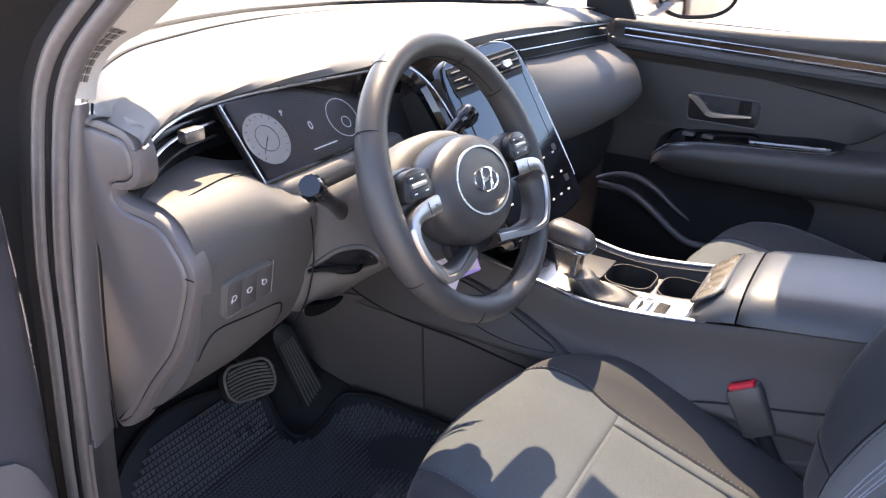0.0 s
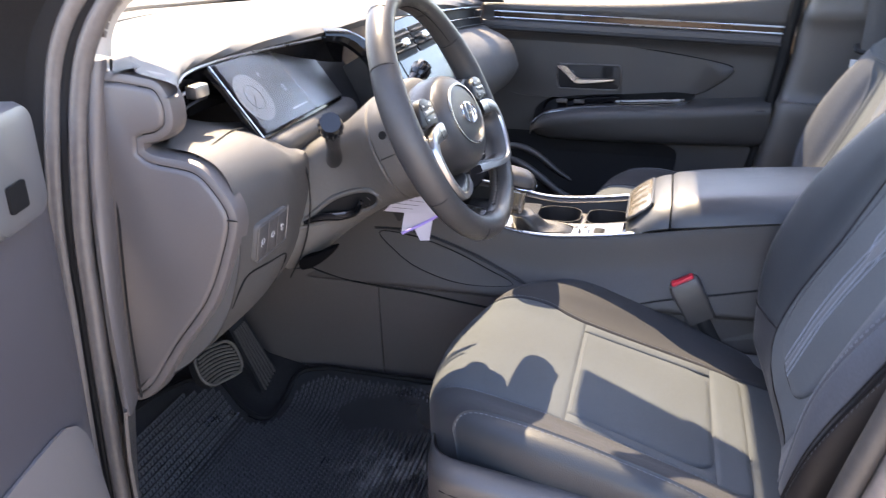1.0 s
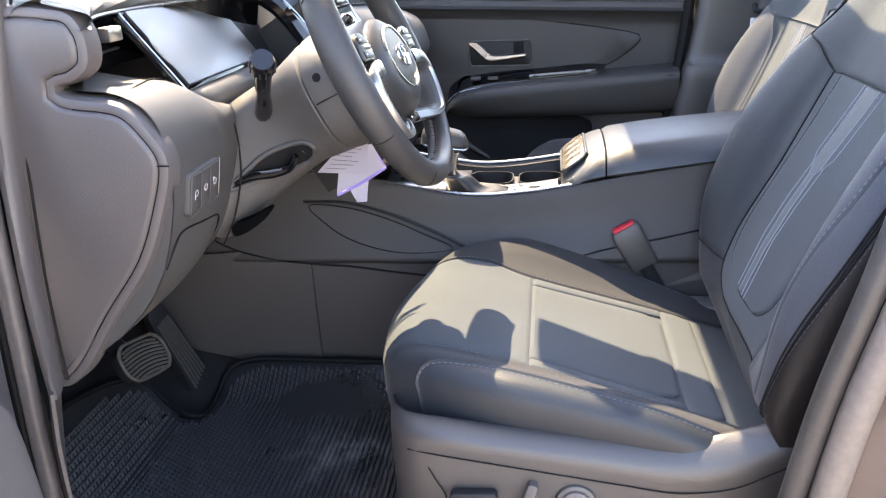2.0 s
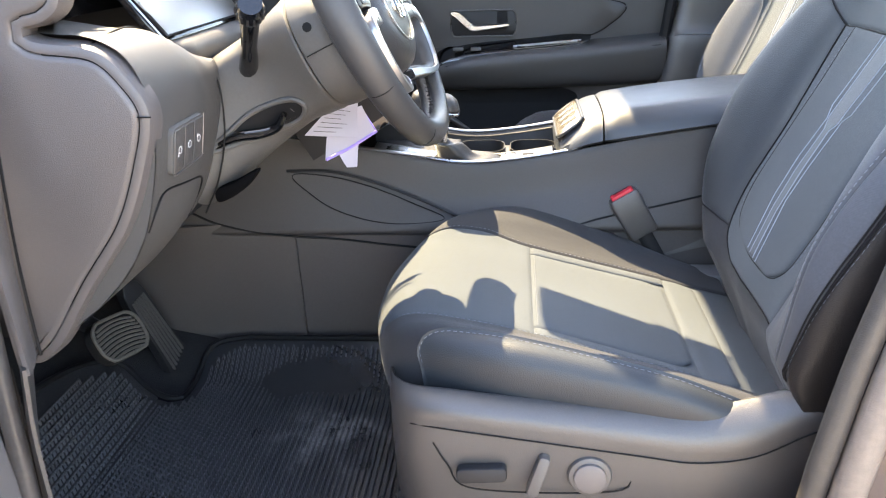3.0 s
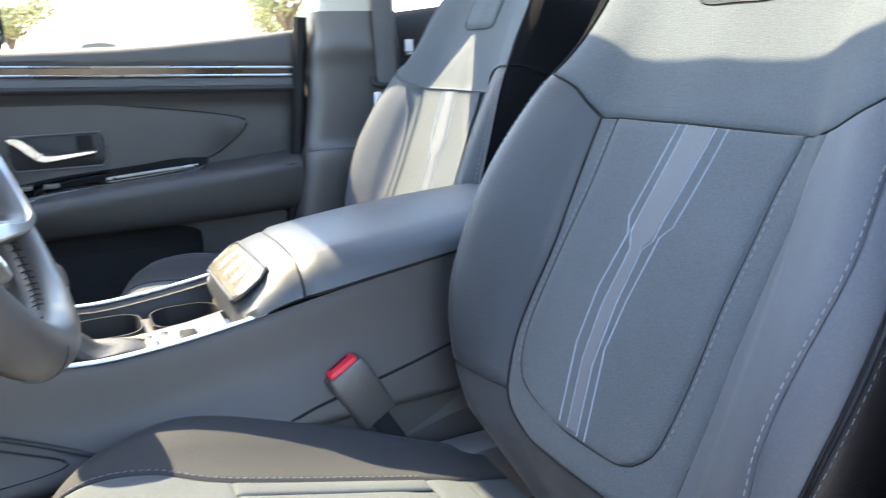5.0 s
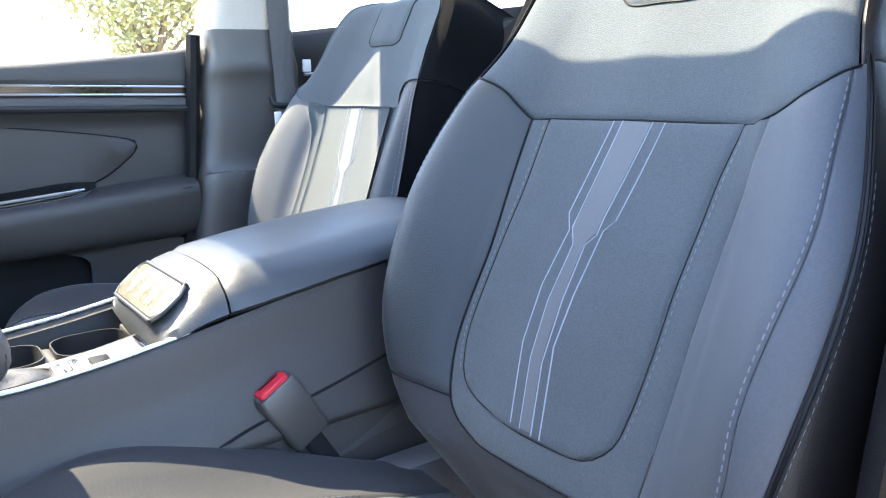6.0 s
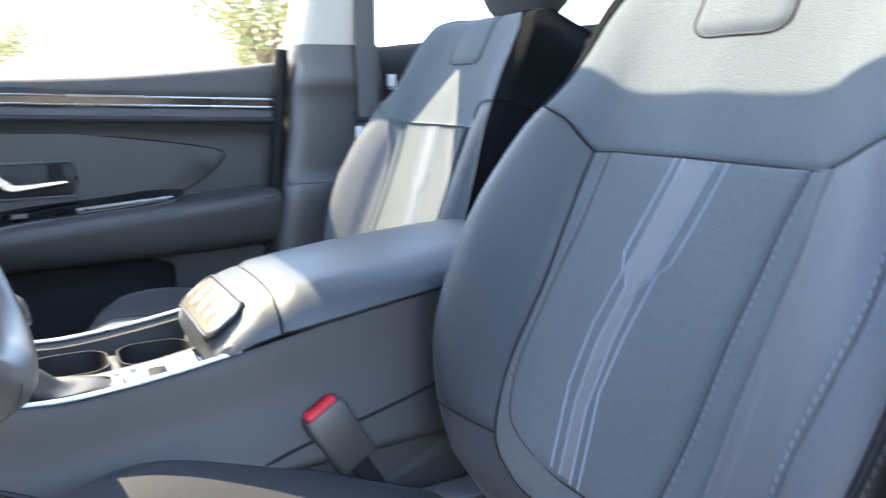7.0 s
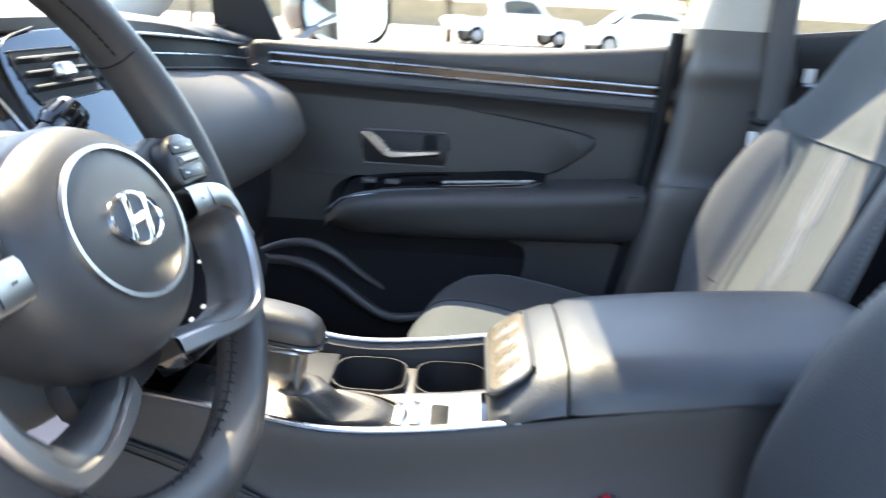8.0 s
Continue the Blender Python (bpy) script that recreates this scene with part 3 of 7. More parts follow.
            return F(u, SHOULDER(u) + (1 - SHOULDER(u)) * w)
        return at_
    in_top = lambda w: IN_PIPE(0.68 + 0.32 * w)
    put("backrest_top", patch(crown(out_pipe, in_top), 0.0, 1.0, 0.0, 1.0, 34, 20, 0.004, 0.02, 0.03), WEAVE, b)
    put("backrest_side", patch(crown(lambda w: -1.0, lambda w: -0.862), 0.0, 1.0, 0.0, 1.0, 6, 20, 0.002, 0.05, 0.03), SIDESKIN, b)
    put("backrest_side", patch(crown(lambda w: in_top(w) - 0.012, lambda w: 1.0), 0.0, 1.0, 0.0, 1.0, 8, 20, 0.002, 0.02, 0.01), SHADE_BLACK, b)
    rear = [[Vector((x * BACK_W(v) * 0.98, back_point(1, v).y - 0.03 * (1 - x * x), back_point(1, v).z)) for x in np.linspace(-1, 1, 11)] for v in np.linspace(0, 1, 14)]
    put("backrest_rear", grid(rear), SHADE_BLACK, b)
    # printed stripes of the panel: four lines with a kink, and a smoother band between the middle two
    for pts in STRIPES:
        line = [Vector((a[0] + (q[0] - a[0]) * i / 10, a[1] + (q[1] - a[1]) * i / 10)) for a, q in zip(pts, pts[1:]) for i in range(10)] + [Vector(pts[-1])]
        rows = [[lifted(p.x - 0.0032, p.y, 0.0033), lifted(p.x, p.y, 0.0042), lifted(p.x + 0.0032, p.y, 0.0033)] for p in line]
        put("stripe", grid(rows), STRIPE, b, "pale blue printed line")
    mid_l, mid_r = (smooth_table([v for _, v in reversed(q)], [u for u, _ in reversed(q)]) for q in (STRIPES[1], STRIPES[2]))
    put("panel_band", grid([[lifted(mid_r(v) + (mid_l(v) - mid_r(v)) * k, v, 0.0036) for k in (0.04, 0.5, 0.96)] for v in V(0.118, 0.613, 40)]), BAND, b, "smoother band between the printed lines")
    # tab of the cover below the head restraint
    def tab(x, v, lift):
        p = back_point(x / 0.2, v)
        return Vector((x, p.y + 0.91 * lift, p.z + 0.4 * lift))
    put("cover_tab", grid([[tab(0.053 * i, 0.81 + 0.15 * k + 0.015 * abs(i) ** 6 * (1 - k), 0.0045 * min(1, 8 * (1 - abs(i))) * min(1, 12 * k) - 0.0005) for i in np.linspace(-1, 1, 21)] for k in np.linspace(0, 1, 20)]), WEAVE, b)
    edge = [tab(-0.053, v, 0.0006) for v in np.linspace(0.96, 0.835, 8)] + [tab(0.053 * i, 0.809 + 0.018 * abs(i) ** 6, 0.0006) for i in np.linspace(-0.96, 0.96, 13)] + [tab(0.053, v, 0.0006) for v in np.linspace(0.835, 0.96, 8)]
    put("tab_seam", tube(edge, 0.0011, 6, 80), RUBBER, b)
    # head restraint
    hz, hy = 1.198, back_point(0, 1.0).y - 0.035
    rows = []
    for t in np.linspace(-1, 1, 13):
        k = math.sqrt(max(0.02, 1 - t * t * 0.96))
        rows.append([Vector((0.125 * (0.75 + 0.25 * k) * math.copysign(abs(math.cos(q)) ** 0.6, math.cos(q)) * k ** 0.5, hy + 0.05 * k * math.copysign(abs(math.sin(q)) ** 0.7, math.sin(q)), hz + 0.085 * t)) for q in np.linspace(0, 2 * math.pi, 24, endpoint=False)])
    head = put("head_restraint", grid(rows, True, caps=True), CLOTH, b)
    for k in (-1, 1):
        put("post", tube([(0.06 * k, hy, 1.05), (0.06 * k, hy, 1.14)], 0.006, 8), CHROME, b, "bright steel post", head)
    # base: valances on both sides and a frame
    for k in (-1, 1):
        X = lambda q: cx + k * q
        secs = []
        for y, zt, zc, q in ((0.005, 0.57, 0.555, 0.16), (-0.005, 0.58, 0.565, 0.205), (-0.03, 0.590, 0.577, 0.24), (-0.07, 0.595, 0.581, 0.255), (-0.15, 0.588, 0.572, 0.258), (-0.28, 0.578, 0.554, 0.258), (-0.34, 0.577, 0.547, 0.258), (-0.40, 0.592, 0.556, 0.257), (-0.45, 0.606, 0.583, 0.255), (-0.50, 0.613, 0.603, 0.25), (-0.56, 0.60, 0.59, 0.24)):
            secs.append([(X(q - 0.024), y + dy, zt - 0.035), (X(q - 0.02), y + dy, zt - 0.012), (X(q - 0.008), y + dy, zt), (X(q + 0.012), y + dy, (zt + zc) / 2 + 0.003), (X(q + 0.021), y + dy, zc), (X(q + 0.019), y + dy, zc - 0.02), (X(q + 0.016), y + dy, zc - 0.06), (X(q + 0.002), y + dy, 0.42)])
        val = part("seat_valance", thick(loft(secs, 28, 44), 0.004), PLASTIC, s)
        part("crease_seam", tube([(p[5][0] + 0.001 * k, p[5][1], p[5][2]) for p in secs[2:-1]], 0.0009, 6, 50), RUBBER, val)
        if k == outer:
            out = (k, 0, 0.08)
            at = lambda y, z: facing((X(0.274), y + dy, z), out)
            seam = [at(-0.172, 0.512) @ Vector((k * p.x, p.y, -0.0015)) for p in spline([(-0.112, 0.03), (-0.10, 0.002), (-0.085, -0.028), (0.07, -0.03), (0.10, 0.0), (0.116, 0.028)], 40)]
            part("control_seam", tube(seam, 0.001, 6, 40), RUBBER, val)
            part("slide_switch", plate(rounded(0.056, 0.018, 0.006), 0.012, at(-0.11, 0.508) @ pose(0, 0, 0.002, 0, 0, 4), 0.003), DARK, val)
            part("recline_switch", plate(rounded(0.013, 0.052, 0.005), 0.013, at(-0.172, 0.508) @ pose(0, 0, 0.002, 0, 0, 18 * k), 0.003), PLASTIC, val)
            part("lumbar_switch", plate(circle(0.024), 0.009, at(-0.228, 0.507), 0.004), PLASTIC, val)
            part("lumbar_button", plate(circle(0.018), 0.004, at(-0.228, 0.507) @ pose(0, 0, 0.009), 0.002), COVER, val)
        part("seat_rail", block(X(0.19) - 0.018, X(0.19) + 0.018, -0.5 + dy, 0.0 + dy, 0.335, 0.42), DARK, s)
    part("seat_pan", block(cx - 0.235, cx + 0.235, -0.5 + dy, -0.02 + dy, 0.43, 0.5, 0.01), DARK, s)
    return s


seat(-0.372, -0.402, 0.0, -1, "dark grey cloth driver's seat, partly in sun, beside the console")
seat(0.345, 0.327, -0.14, 1, "dark grey cloth passenger seat with a bright sun stripe")

# mirror and housing are out of view, placed and shaped for the cushion's shadow
rvm = facing((-0.045, -0.02, 1.375), (-0.35, -0.93, -0.1))
part("mirror_case", plate(rounded(0.235, 0.065, 0.025, 6), 0.03, rvm @ pose(0, 0, -0.03), 0.006), DARK, rv)
part("mirror_pane", plate(rounded(0.222, 0.054, 0.02, 6), 0.002, rvm, 0.0005), CHROME, rv)
part("mirror_stem", tube([(-0.035, 0.004, 1.38), (-0.01, 0.02, 1.40), (0.02, 0.03, 1.425)], 0.012, 8), DARK, rv)
part("sensor_housing", loft([[(x, y, (1.452 if abs(x - 0.045) > 0.05 else 1.425) - 0.42 * (y + 0.02)) for x in (-0.022, -0.005, 0.095, 0.112)] for y in (-0.07, 0.03, 0.118)], 14, 8), DARK, rv)

# ---- dashboard ----
dash = thing("dashboard", "grey soft-skinned dashboard with a black screen stack, under the windscreen", "dashboard", (0, 0.4, 0.9))
NEAR_Y = smooth_table((-0.665, -0.60, -0.54, -0.46, -0.36, -0.24, -0.12, 0.05, 0.3, 0.66), (0.245, 0.285, 0.308, 0.313, 0.298, 0.268, 0.252, 0.235, 0.215, 0.215))
NEAR_Z = smooth_table((-0.665, -0.5, -0.2, 0.1, 0.4, 0.66), (1.060, 1.064, 1.066, 1.066, 1.05, 1.03))
FAR_Y = smooth_table((-0.665, -0.60, -0.51, -0.38, -0.254, -0.10, 0.106, 0.28, 0.474, 0.573, 0.665), (0.33, 0.42, 0.52, 0.615, 0.655, 0.69, 0.71, 0.675, 0.542, 0.40, 0.30))
FAR_Z = smooth_table((-0.665, -0.25, 0.0, 0.2, 0.665), (1.064, 1.064, 1.058, 1.05, 1.046))
secs = []
for x in np.linspace(-0.665, 0.665, 23):
    yn, zn, yf = NEAR_Y(x), NEAR_Z(x), FAR_Y(x)
    secs.append([(x, yf + 0.02, 1.0), (x, yf, FAR_Z(x)), (x, yf * 0.5 + yn * 0.5, zn + 0.02), (x, yn + 0.05, zn + 0.014), (x, yn + 0.008, zn + 0.004), (x, yn, zn - 0.003), (x, yn + 0.012, zn - 0.012), (x, yn + 0.05, zn - 0.014)])
part("top_pad", loft(secs, 40, 60), PAD, dash, "pale sunlit soft top pad")
def far_edge(x, dy=0.0, dz=0.0):
    return Vector((x, FAR_Y(x) + dy, FAR_Z(x) + dz))
FAR_X = np.linspace(-0.63, 0.63, 50)
part("pad_groove", tube([far_edge(x, 0.002, 0.0) for x in FAR_X], 0.0045, 8, 90), RUBBER, dash, "dark groove along the pad's far edge")
part("windscreen_shelf", thick(grid([[far_edge(x, 0.006, 0.001), far_edge(x, 0.03 - 0.012 * x, 0.006), far_edge(x, 0.05 - 0.02 * x, 0.008)] for x in FAR_X]), 0.003), PAD, dash)
part("windscreen_border", tube([far_edge(x, 0.055 - 0.02 * x, 0.010) for x in FAR_X], 0.0055, 8, 90), RUBBER, dash, "black edge of the windscreen")
# bright line and black vent band below the pad
def lip(x, dy=0.0, dz=0.0):
    return Vector((x, NEAR_Y(x) + dy, NEAR_Z(x) + dz))
part("trim_line", tube([lip(x, 0.004, -0.011) for x in np.linspace(-0.655, -0.16, 24)], 0.0022, 6, 60), SATIN, dash, "thin satin line")
part("trim_line", tube([lip(x, 0.004, -0.011) for x in np.linspace(0.13, 0.655, 20)], 0.0022, 6, 50), SATIN, dash, "thin satin line")
part("vent_band", grid([[lip(x, 0.012 + 0.012 * k, -0.012 - 0.062 * k) for k in np.linspace(0, 1, 5)] for x in np.linspace(-0.655, -0.14, 30)]), BLACKGLOSS, dash, "gloss black vent band")
part("vent_band", grid([[lip(x, 0.012 - 0.012 * k, -0.012 - 0.05 * k) for k in np.linspace(0, 1, 5)] for x in np.linspace(0.10, 0.66, 30)]), RUBBER, dash, "black vent band")
for k in (0.022, 0.04):
    part("vent_fin", tube([lip(x, -0.004, -0.012 - k) for x in np.linspace(0.14, 0.655, 16)], 0.0022, 6, 40, flat=0.5), SATIN if k < 0.03 else DARK, dash)
    part("vent_fin", tube([lip(x, 0.008, -0.012 - k) for x in np.linspace(-0.645, -0.495, 8)], 0.003, 6, 20, flat=0.5), SATIN if k < 0.03 else DARK, dash)
part("vent_knob", block(-0.575, -0.545, 0.283, 0.298, 1.026, 1.042, 0.003), SATIN, dash, "bright silver vent knob")
part("vent_knob", block(0.575, 0.60, 0.2, 0.215, 1.005, 1.02, 0.003), DARK, dash)
# instrument screen
cl = facing((-0.356, 0.281, 1.0055), (0, -0.79, 0.61))
part("cluster_bezel", plate(rounded(0.275, 0.120, 0.008), 0.008, cl @ pose(0, 0, -0.008), 0.002), BLACKGLOSS, dash)
cluster = part("cluster_screen", plate(rounded(0.258, 0.110, 0.004), 0.003, cl), DISPLAY, dash, "dark instrument screen with a pale round dial")
part("cluster_edge", tube([cl @ Vector((-0.1335, 0.057, 0.001)), cl @ Vector((-0.1335, -0.057, 0.001))], 0.0011, 6), SATIN, dash)


def flat_text(body, size, at):
    c = bpy.data.curves.new("text", "FONT")
    c.body, c.size, c.align_x, c.align_y, c.extrude = body, size, "CENTER", "CENTER", 0.0002
    o = bpy.data.objects.new("text", c)
    me = bpy.data.meshes.new_from_object(o)
    bm = bmesh.new()
    bm.from_mesh(me)
    bmesh.ops.transform(bm, matrix=at, verts=bm.verts)
    bpy.data.objects.remove(o)
    return bm


def ring(r0, r1, depth, at, n=36):
    rows = []
    for z, r in ((0, r0), (depth, r0), (depth, r1), (0, r1)):
        rows.append([Vector((r * math.cos(q), r * math.sin(q), z)) for q in np.linspace(0, 2 * math.pi, n, endpoint=False)])
    bm = grid(rows, True, True)
    bmesh.ops.transform(bm, matrix=at, verts=bm.verts)
    return bm


face = cl @ pose(0, 0, 0.0036)
PANE = bpy.data.materials.new("glossy_cover_glass")
PANE.use_nodes = True
pn, pl = PANE.node_tree.nodes, PANE.node_tree.links.new
pn.remove(pn["Principled BSDF"])
p_clear, p_shine, p_both, p_slant, p_steep, p_share = (pn.new("ShaderNode" + k) for k in ("BsdfTransparent", "BsdfGlossy", "MixShader", "LayerWeight", "Math", "Math"))
p_clear.inputs[0].default_value = (0.8, 0.8, 0.82, 1)
p_shine.inputs["Roughness"].default_value = 0.3
p_slant.inputs["Blend"].default_value = 0.5
p_steep.operation, p_steep.inputs[1].default_value = "POWER", 4
p_share.operation, p_share.inputs[1].default_value, p_share.inputs[2].default_value = "MULTIPLY_ADD", 2.6, 0.02
p_share.use_clamp = True
pl(p_slant.outputs["Facing"], p_steep.inputs[0]), pl(p_steep.outputs[0], p_share.inputs[0]), pl(p_share.outputs[0], p_both.inputs[0])
pl(p_clear.outputs[0], p_both.inputs[1]), pl(p_shine.outputs[0], p_both.inputs[2]), pl(p_both.outputs[0], pn["Material Output"].inputs[0])
part("cover_glass", grid([[cl @ Vector((x, y, 0.0062)) for x in (-0.1285, 0, 0.1285)] for y in (-0.0545, 0, 0.0545)]), PANE, cluster, "glossy cover glass")
DIAL = material("pale_dial", (0.26, 0.26, 0.25), 0.5)
part("dial", plate(circle(0.0365, 40), 0.0006, face @ pose(-0.094, -0.004, 0)), DIAL, cluster, "pale round speed dial")
part("dial_ring", ring(0.018, 0.0187, 0.0005, face @ pose(-0.094, -0.004, 0.0007)), DARK, cluster)
for i in range(15):
    q = radians(-50 + i * 20)
    part("dial_mark", plate(rounded(0.0035, 0.0009, 0.0003, 1), 0.0004, face @ pose(-0.094, -0.004, 0.0007) @ pose(0, 0, 0, 0, 0, math.degrees(q)) @ pose(0.0315, 0, 0)), DARK, cluster)
part("needle", plate([(-0.002, -0.0008), (0.026, -0.0003), (0.026, 0.0003), (-0.002, 0.0008)], 0.0005, face @ pose(-0.094, -0.004, 0.0012, 0, 0, 225)), DARK, cluster)
part("gauge_ring", ring(0.0295, 0.0305, 0.0005, face @ pose(0.059, -0.011, 0)), WHITE, cluster)
part("gauge_ring", ring(0.008, 0.009, 0.0005, face @ pose(0.061, -0.019, 0)), WHITE, cluster)
part("gear_letter", flat_text("P", 0.011, face @ pose(-0.047, 0.022, 0)), WHITE, cluster)
part("speed_digit", flat_text("0", 0.017, face @ pose(-0.009, -0.007, 0)), WHITE, cluster)
part("status_bar", plate(rounded(0.05, 0.002, 0.0008, 1), 0.0004, face @ pose(-0.002, -0.040, 0)), WHITE, cluster)

# lower panel on the driver's side
secs = []
for x, yl, zl, k in ((-0.652, 0.285, 0.988, 1.0), (-0.60, 0.29, 0.985, 1.0), (-0.53, 0.285, 0.98, 1.0), (-0.485, 0.262, 0.966, 0.9), (-0.44, 0.25, 0.957, 0.8)):
    f = 0.196 + 0.012 * (1 - k) * 5
    secs.append([(x, yl + 0.06, zl + 0.01), (x, yl, zl), (x, f + 0.05, zl - 0.004), (x, f + 0.018, zl - 0.022), (x, f + 0.002, 0.93), (x, f, 0.905), (x, f + 0.006, 0.86), (x, f + 0.028, 0.79), (x, f + 0.065, 0.735), (x, f + 0.13, 0.68), (x, f + 0.2, 0.655)])
lower = part("lower_panel", loft(secs, 60, 24), SOFT, dash, "soft grey knee panel")
CHEEK = ((0.196, 0.905, 0.03), (0.202, 0.86, 0.03), (0.213, 0.82, 0.035), (0.224, 0.79, 0.045), (0.241, 0.76, 0.055), (0.261, 0.735, 0.065), (0.292, 0.705, 0.08), (0.326, 0.68, 0.08))
part("panel_cheek", thick(grid([[(-0.6515, y + 0.001, z), (-0.6505, y + w * 0.5, z + w * 0.3), (-0.648, y + w, z + w * 0.6)] for y, z, w in CHEEK]), 0.003), SOFT, lower)
# rim below the screen
secs = []
for x in np.linspace(-0.50, -0.20, 9):
    y0 = 0.248 + 0.03 * (x < -0.49)
    secs.append([(x, y0 + 0.02, 0.955), (x, y0, 0.957), (x, y0 - 0.012, 0.954), (x, y0 - 0.02, 0.94), (x, y0 - 0.01, 0.90)])
part("screen_rim", loft(secs, 16, 20), SOFT, dash)
# side cover of the dashboard, seen with the door open
cap = [(0.368, 1.062), (0.285, 1.070), (0.259, 1.050), (0.258, 1.015), (0.278, 0.997), (0.30, 0.992), (0.29, 0.984), (0.235, 0.975), (0.205, 0.945), (0.192, 0.912), (0.205, 0.865), (0.235, 0.80), (0.285, 0.735), (0.345, 0.655), (0.385, 0.655), (0.392, 0.8), (0.388, 0.95)]
outline = [(-p[0], p[1]) for p in spline(cap, 180, True)]
side_at = Matrix.Translation((-0.66, 0, 0)) @ Matrix(((0, 0, -1, 0), (-1, 0, 0, 0), (0, 1, 0, 0), (0, 0, 0, 1)))
cover = part("side_cover", inset_plate(outline, ((0.0, -0.02), (0.0006, -0.004), (0.003, 0.002), (0.008, 0.0045), (0.0115, 0.004), (0.0125, 0.0005), (0.0135, 0.004), (0.016, 0.006), (0.019, 0.0068)), side_at), COVER, dash, "grey side cover")
def rim_inset(i0, i1, w, lift):
    run = spline(cap[i0:i1], 90)
    out = []
    for a, p, b in zip(run, run[1:], run[2:]):
        d = (b - a).normalized()
        out.append(Vector((-0.66 - lift, p.x - d.y * w, p.y + d.x * w)))
    return out
part("side_gap", tube(rim_inset(6, 14, 0.0125, 0.0022), 0.0012, 6, 90), RUBBER, cover)
part("lobe_gap", tube(rim_inset(0, 6, 0.0125, 0.0022), 0.0012, 6, 60), RUBBER, cover)
part("rim_cut", tube([(-0.6655, 0.192, 0.912), (-0.6655, 0.205, 0.912)], 0.0008, 6, 6), RUBBER, cover)
strip = [[(xi, yi, z), ((xi + xo) / 2 - 0.004, (yi + yo) / 2 - 0.004, z), (xo, yo, z), (xo + 0.006, yo + 0.012, z)] for z, xi, yi, xo, yo in ((1.085, -0.655, 0.336, -0.670, 0.343), (1.06, -0.658, 0.338, -0.675, 0.346), (0.95, -0.664, 0.350, -0.690, 0.354), (0.8, -0.678, 0.353, -0.712, 0.347), (0.72, -0.686, 0.350, -0.724, 0.338), (0.67, -0.690, 0.347, -0.731, 0.331))]
part("side_strip", thick(loft(strip, 12, 30), 0.004), COVER, dash, "grey cover strip beside the door seal")
part("strip_gap", tube([Vector(r[0]) + Vector((0.001, -0.004, 0)) for r in strip], 0.0016, 6, 30), RUBBER, dash)
# switches on the knee panel
sw = facing((-0.583, 0.197, 0.866), (0, -0.98, -0.18))
bank = part("switch_bank", plate(rounded(0.082, 0.05, 0.008), 0.006, sw @ pose(0, 0, -0.0045), 0.002), SOFT, dash, "grey bank of three switches with pale signs")
for i in (-1, 0, 1):
    key = part("switch", plate(rounded(0.0245, 0.045, 0.002), 0.002, sw @ pose(0.0252 * i, 0, 0.0005), 0.0008), PLASTIC, bank)
    part("sign", ring(0.0032, 0.0042, 0.0003, sw @ pose(0.0252 * i, 0.0, 0.0026), 12), WHITE, bank)
    part("sign", plate(rounded(0.0016, 0.005, 0.0005, 1), 0.0003, sw @ pose(0.0252 * i - 0.004, 0.004 * i, 0.0026)), WHITE, bank)
part("bank_edge", tube([sw @ Vector((0.040, 0.024, 0.0015)), sw @ Vector((0.040, -0.018, 0.0015)), sw @ Vector((0.034, -0.0235, 0.0015)), sw @ Vector((-0.036, -0.025, 0.0015))], 0.0007, 6, 30), SILVER, bank)
# panel round the steering column
secs = []
for x in (-0.455, -0.40, -0.33, -0.26, -0.20):
    secs.append([(x, 0.27, 0.95), (x, 0.262, 0.93), (x, 0.255, 0.88), (x, 0.26, 0.82), (x, 0.28, 0.775), (x, 0.34, 0.76)])
part("column_backing", loft(secs, 24, 12), DARK, dash)
COL = facing((-0.365, 0.025, 0.969), (0, -0.905, 0.425))
COL_W = smooth_table((-0.30, -0.26, -0.235, -0.20, -0.16, -0.13, -0.10, -0.085, -0.078), (0.105, 0.094, 0.086, 0.074, 0.069, 0.073, 0.087, 0.099, 0.105))
COL_T = smooth_table((-0.30, -0.26, -0.20, -0.13, -0.078), (0.048, 0.046, 0.05, 0.058, 0.074))
COL_B = smooth_table((-0.30, -0.26, -0.20, -0.13, -0.10, -0.078), (-0.112, -0.104, -0.088, -0.076, -0.078, -0.081))
def column_ring(h, grow=0.0, power=0.55, n=56):
    """A boxy ring round the steering axis at the depth h behind the wheel."""
    out = []
    for q in np.linspace(0, 2 * math.pi, n, endpoint=False):
        c, d = math.cos(q), math.sin(q)
        y = (COL_T(h) if d > 0 else -COL_B(h)) + grow
        out.append(COL @ Vector(((COL_W(h) + grow) * math.copysign(abs(c) ** power, c), y * math.copysign(abs(d) ** power, d), h)))
    return out
column_panel = part("column_panel", grid([column_ring(h, g, 0.55 + 0.3 * max(0.0, (h + 0.11) / 0.032)) for h, g in [(-0.078, -0.012), (-0.0785, -0.004), (-0.081, -0.001)] + [(h, 0.0) for h in np.linspace(-0.085, -0.30, 30)]], True), SOFT, dash, "grey cowl round the steering column")

def on_cowl(y, z, lift=0.0):
    """On the cowl's flank, which faces the door opening."""
    h, up_ = (y - 0.025) * -0.905 + (z - 0.969) * 0.425, (y - 0.025) * 0.425 + (z - 0.969) * 0.905
    k = min(0.999, abs(up_) / (COL_T(h) if up_ > 0 else -COL_B(h)))
    return Vector((-0.365 - COL_W(h) * (1 - k ** 3.636) ** 0.275 - lift, y, z))
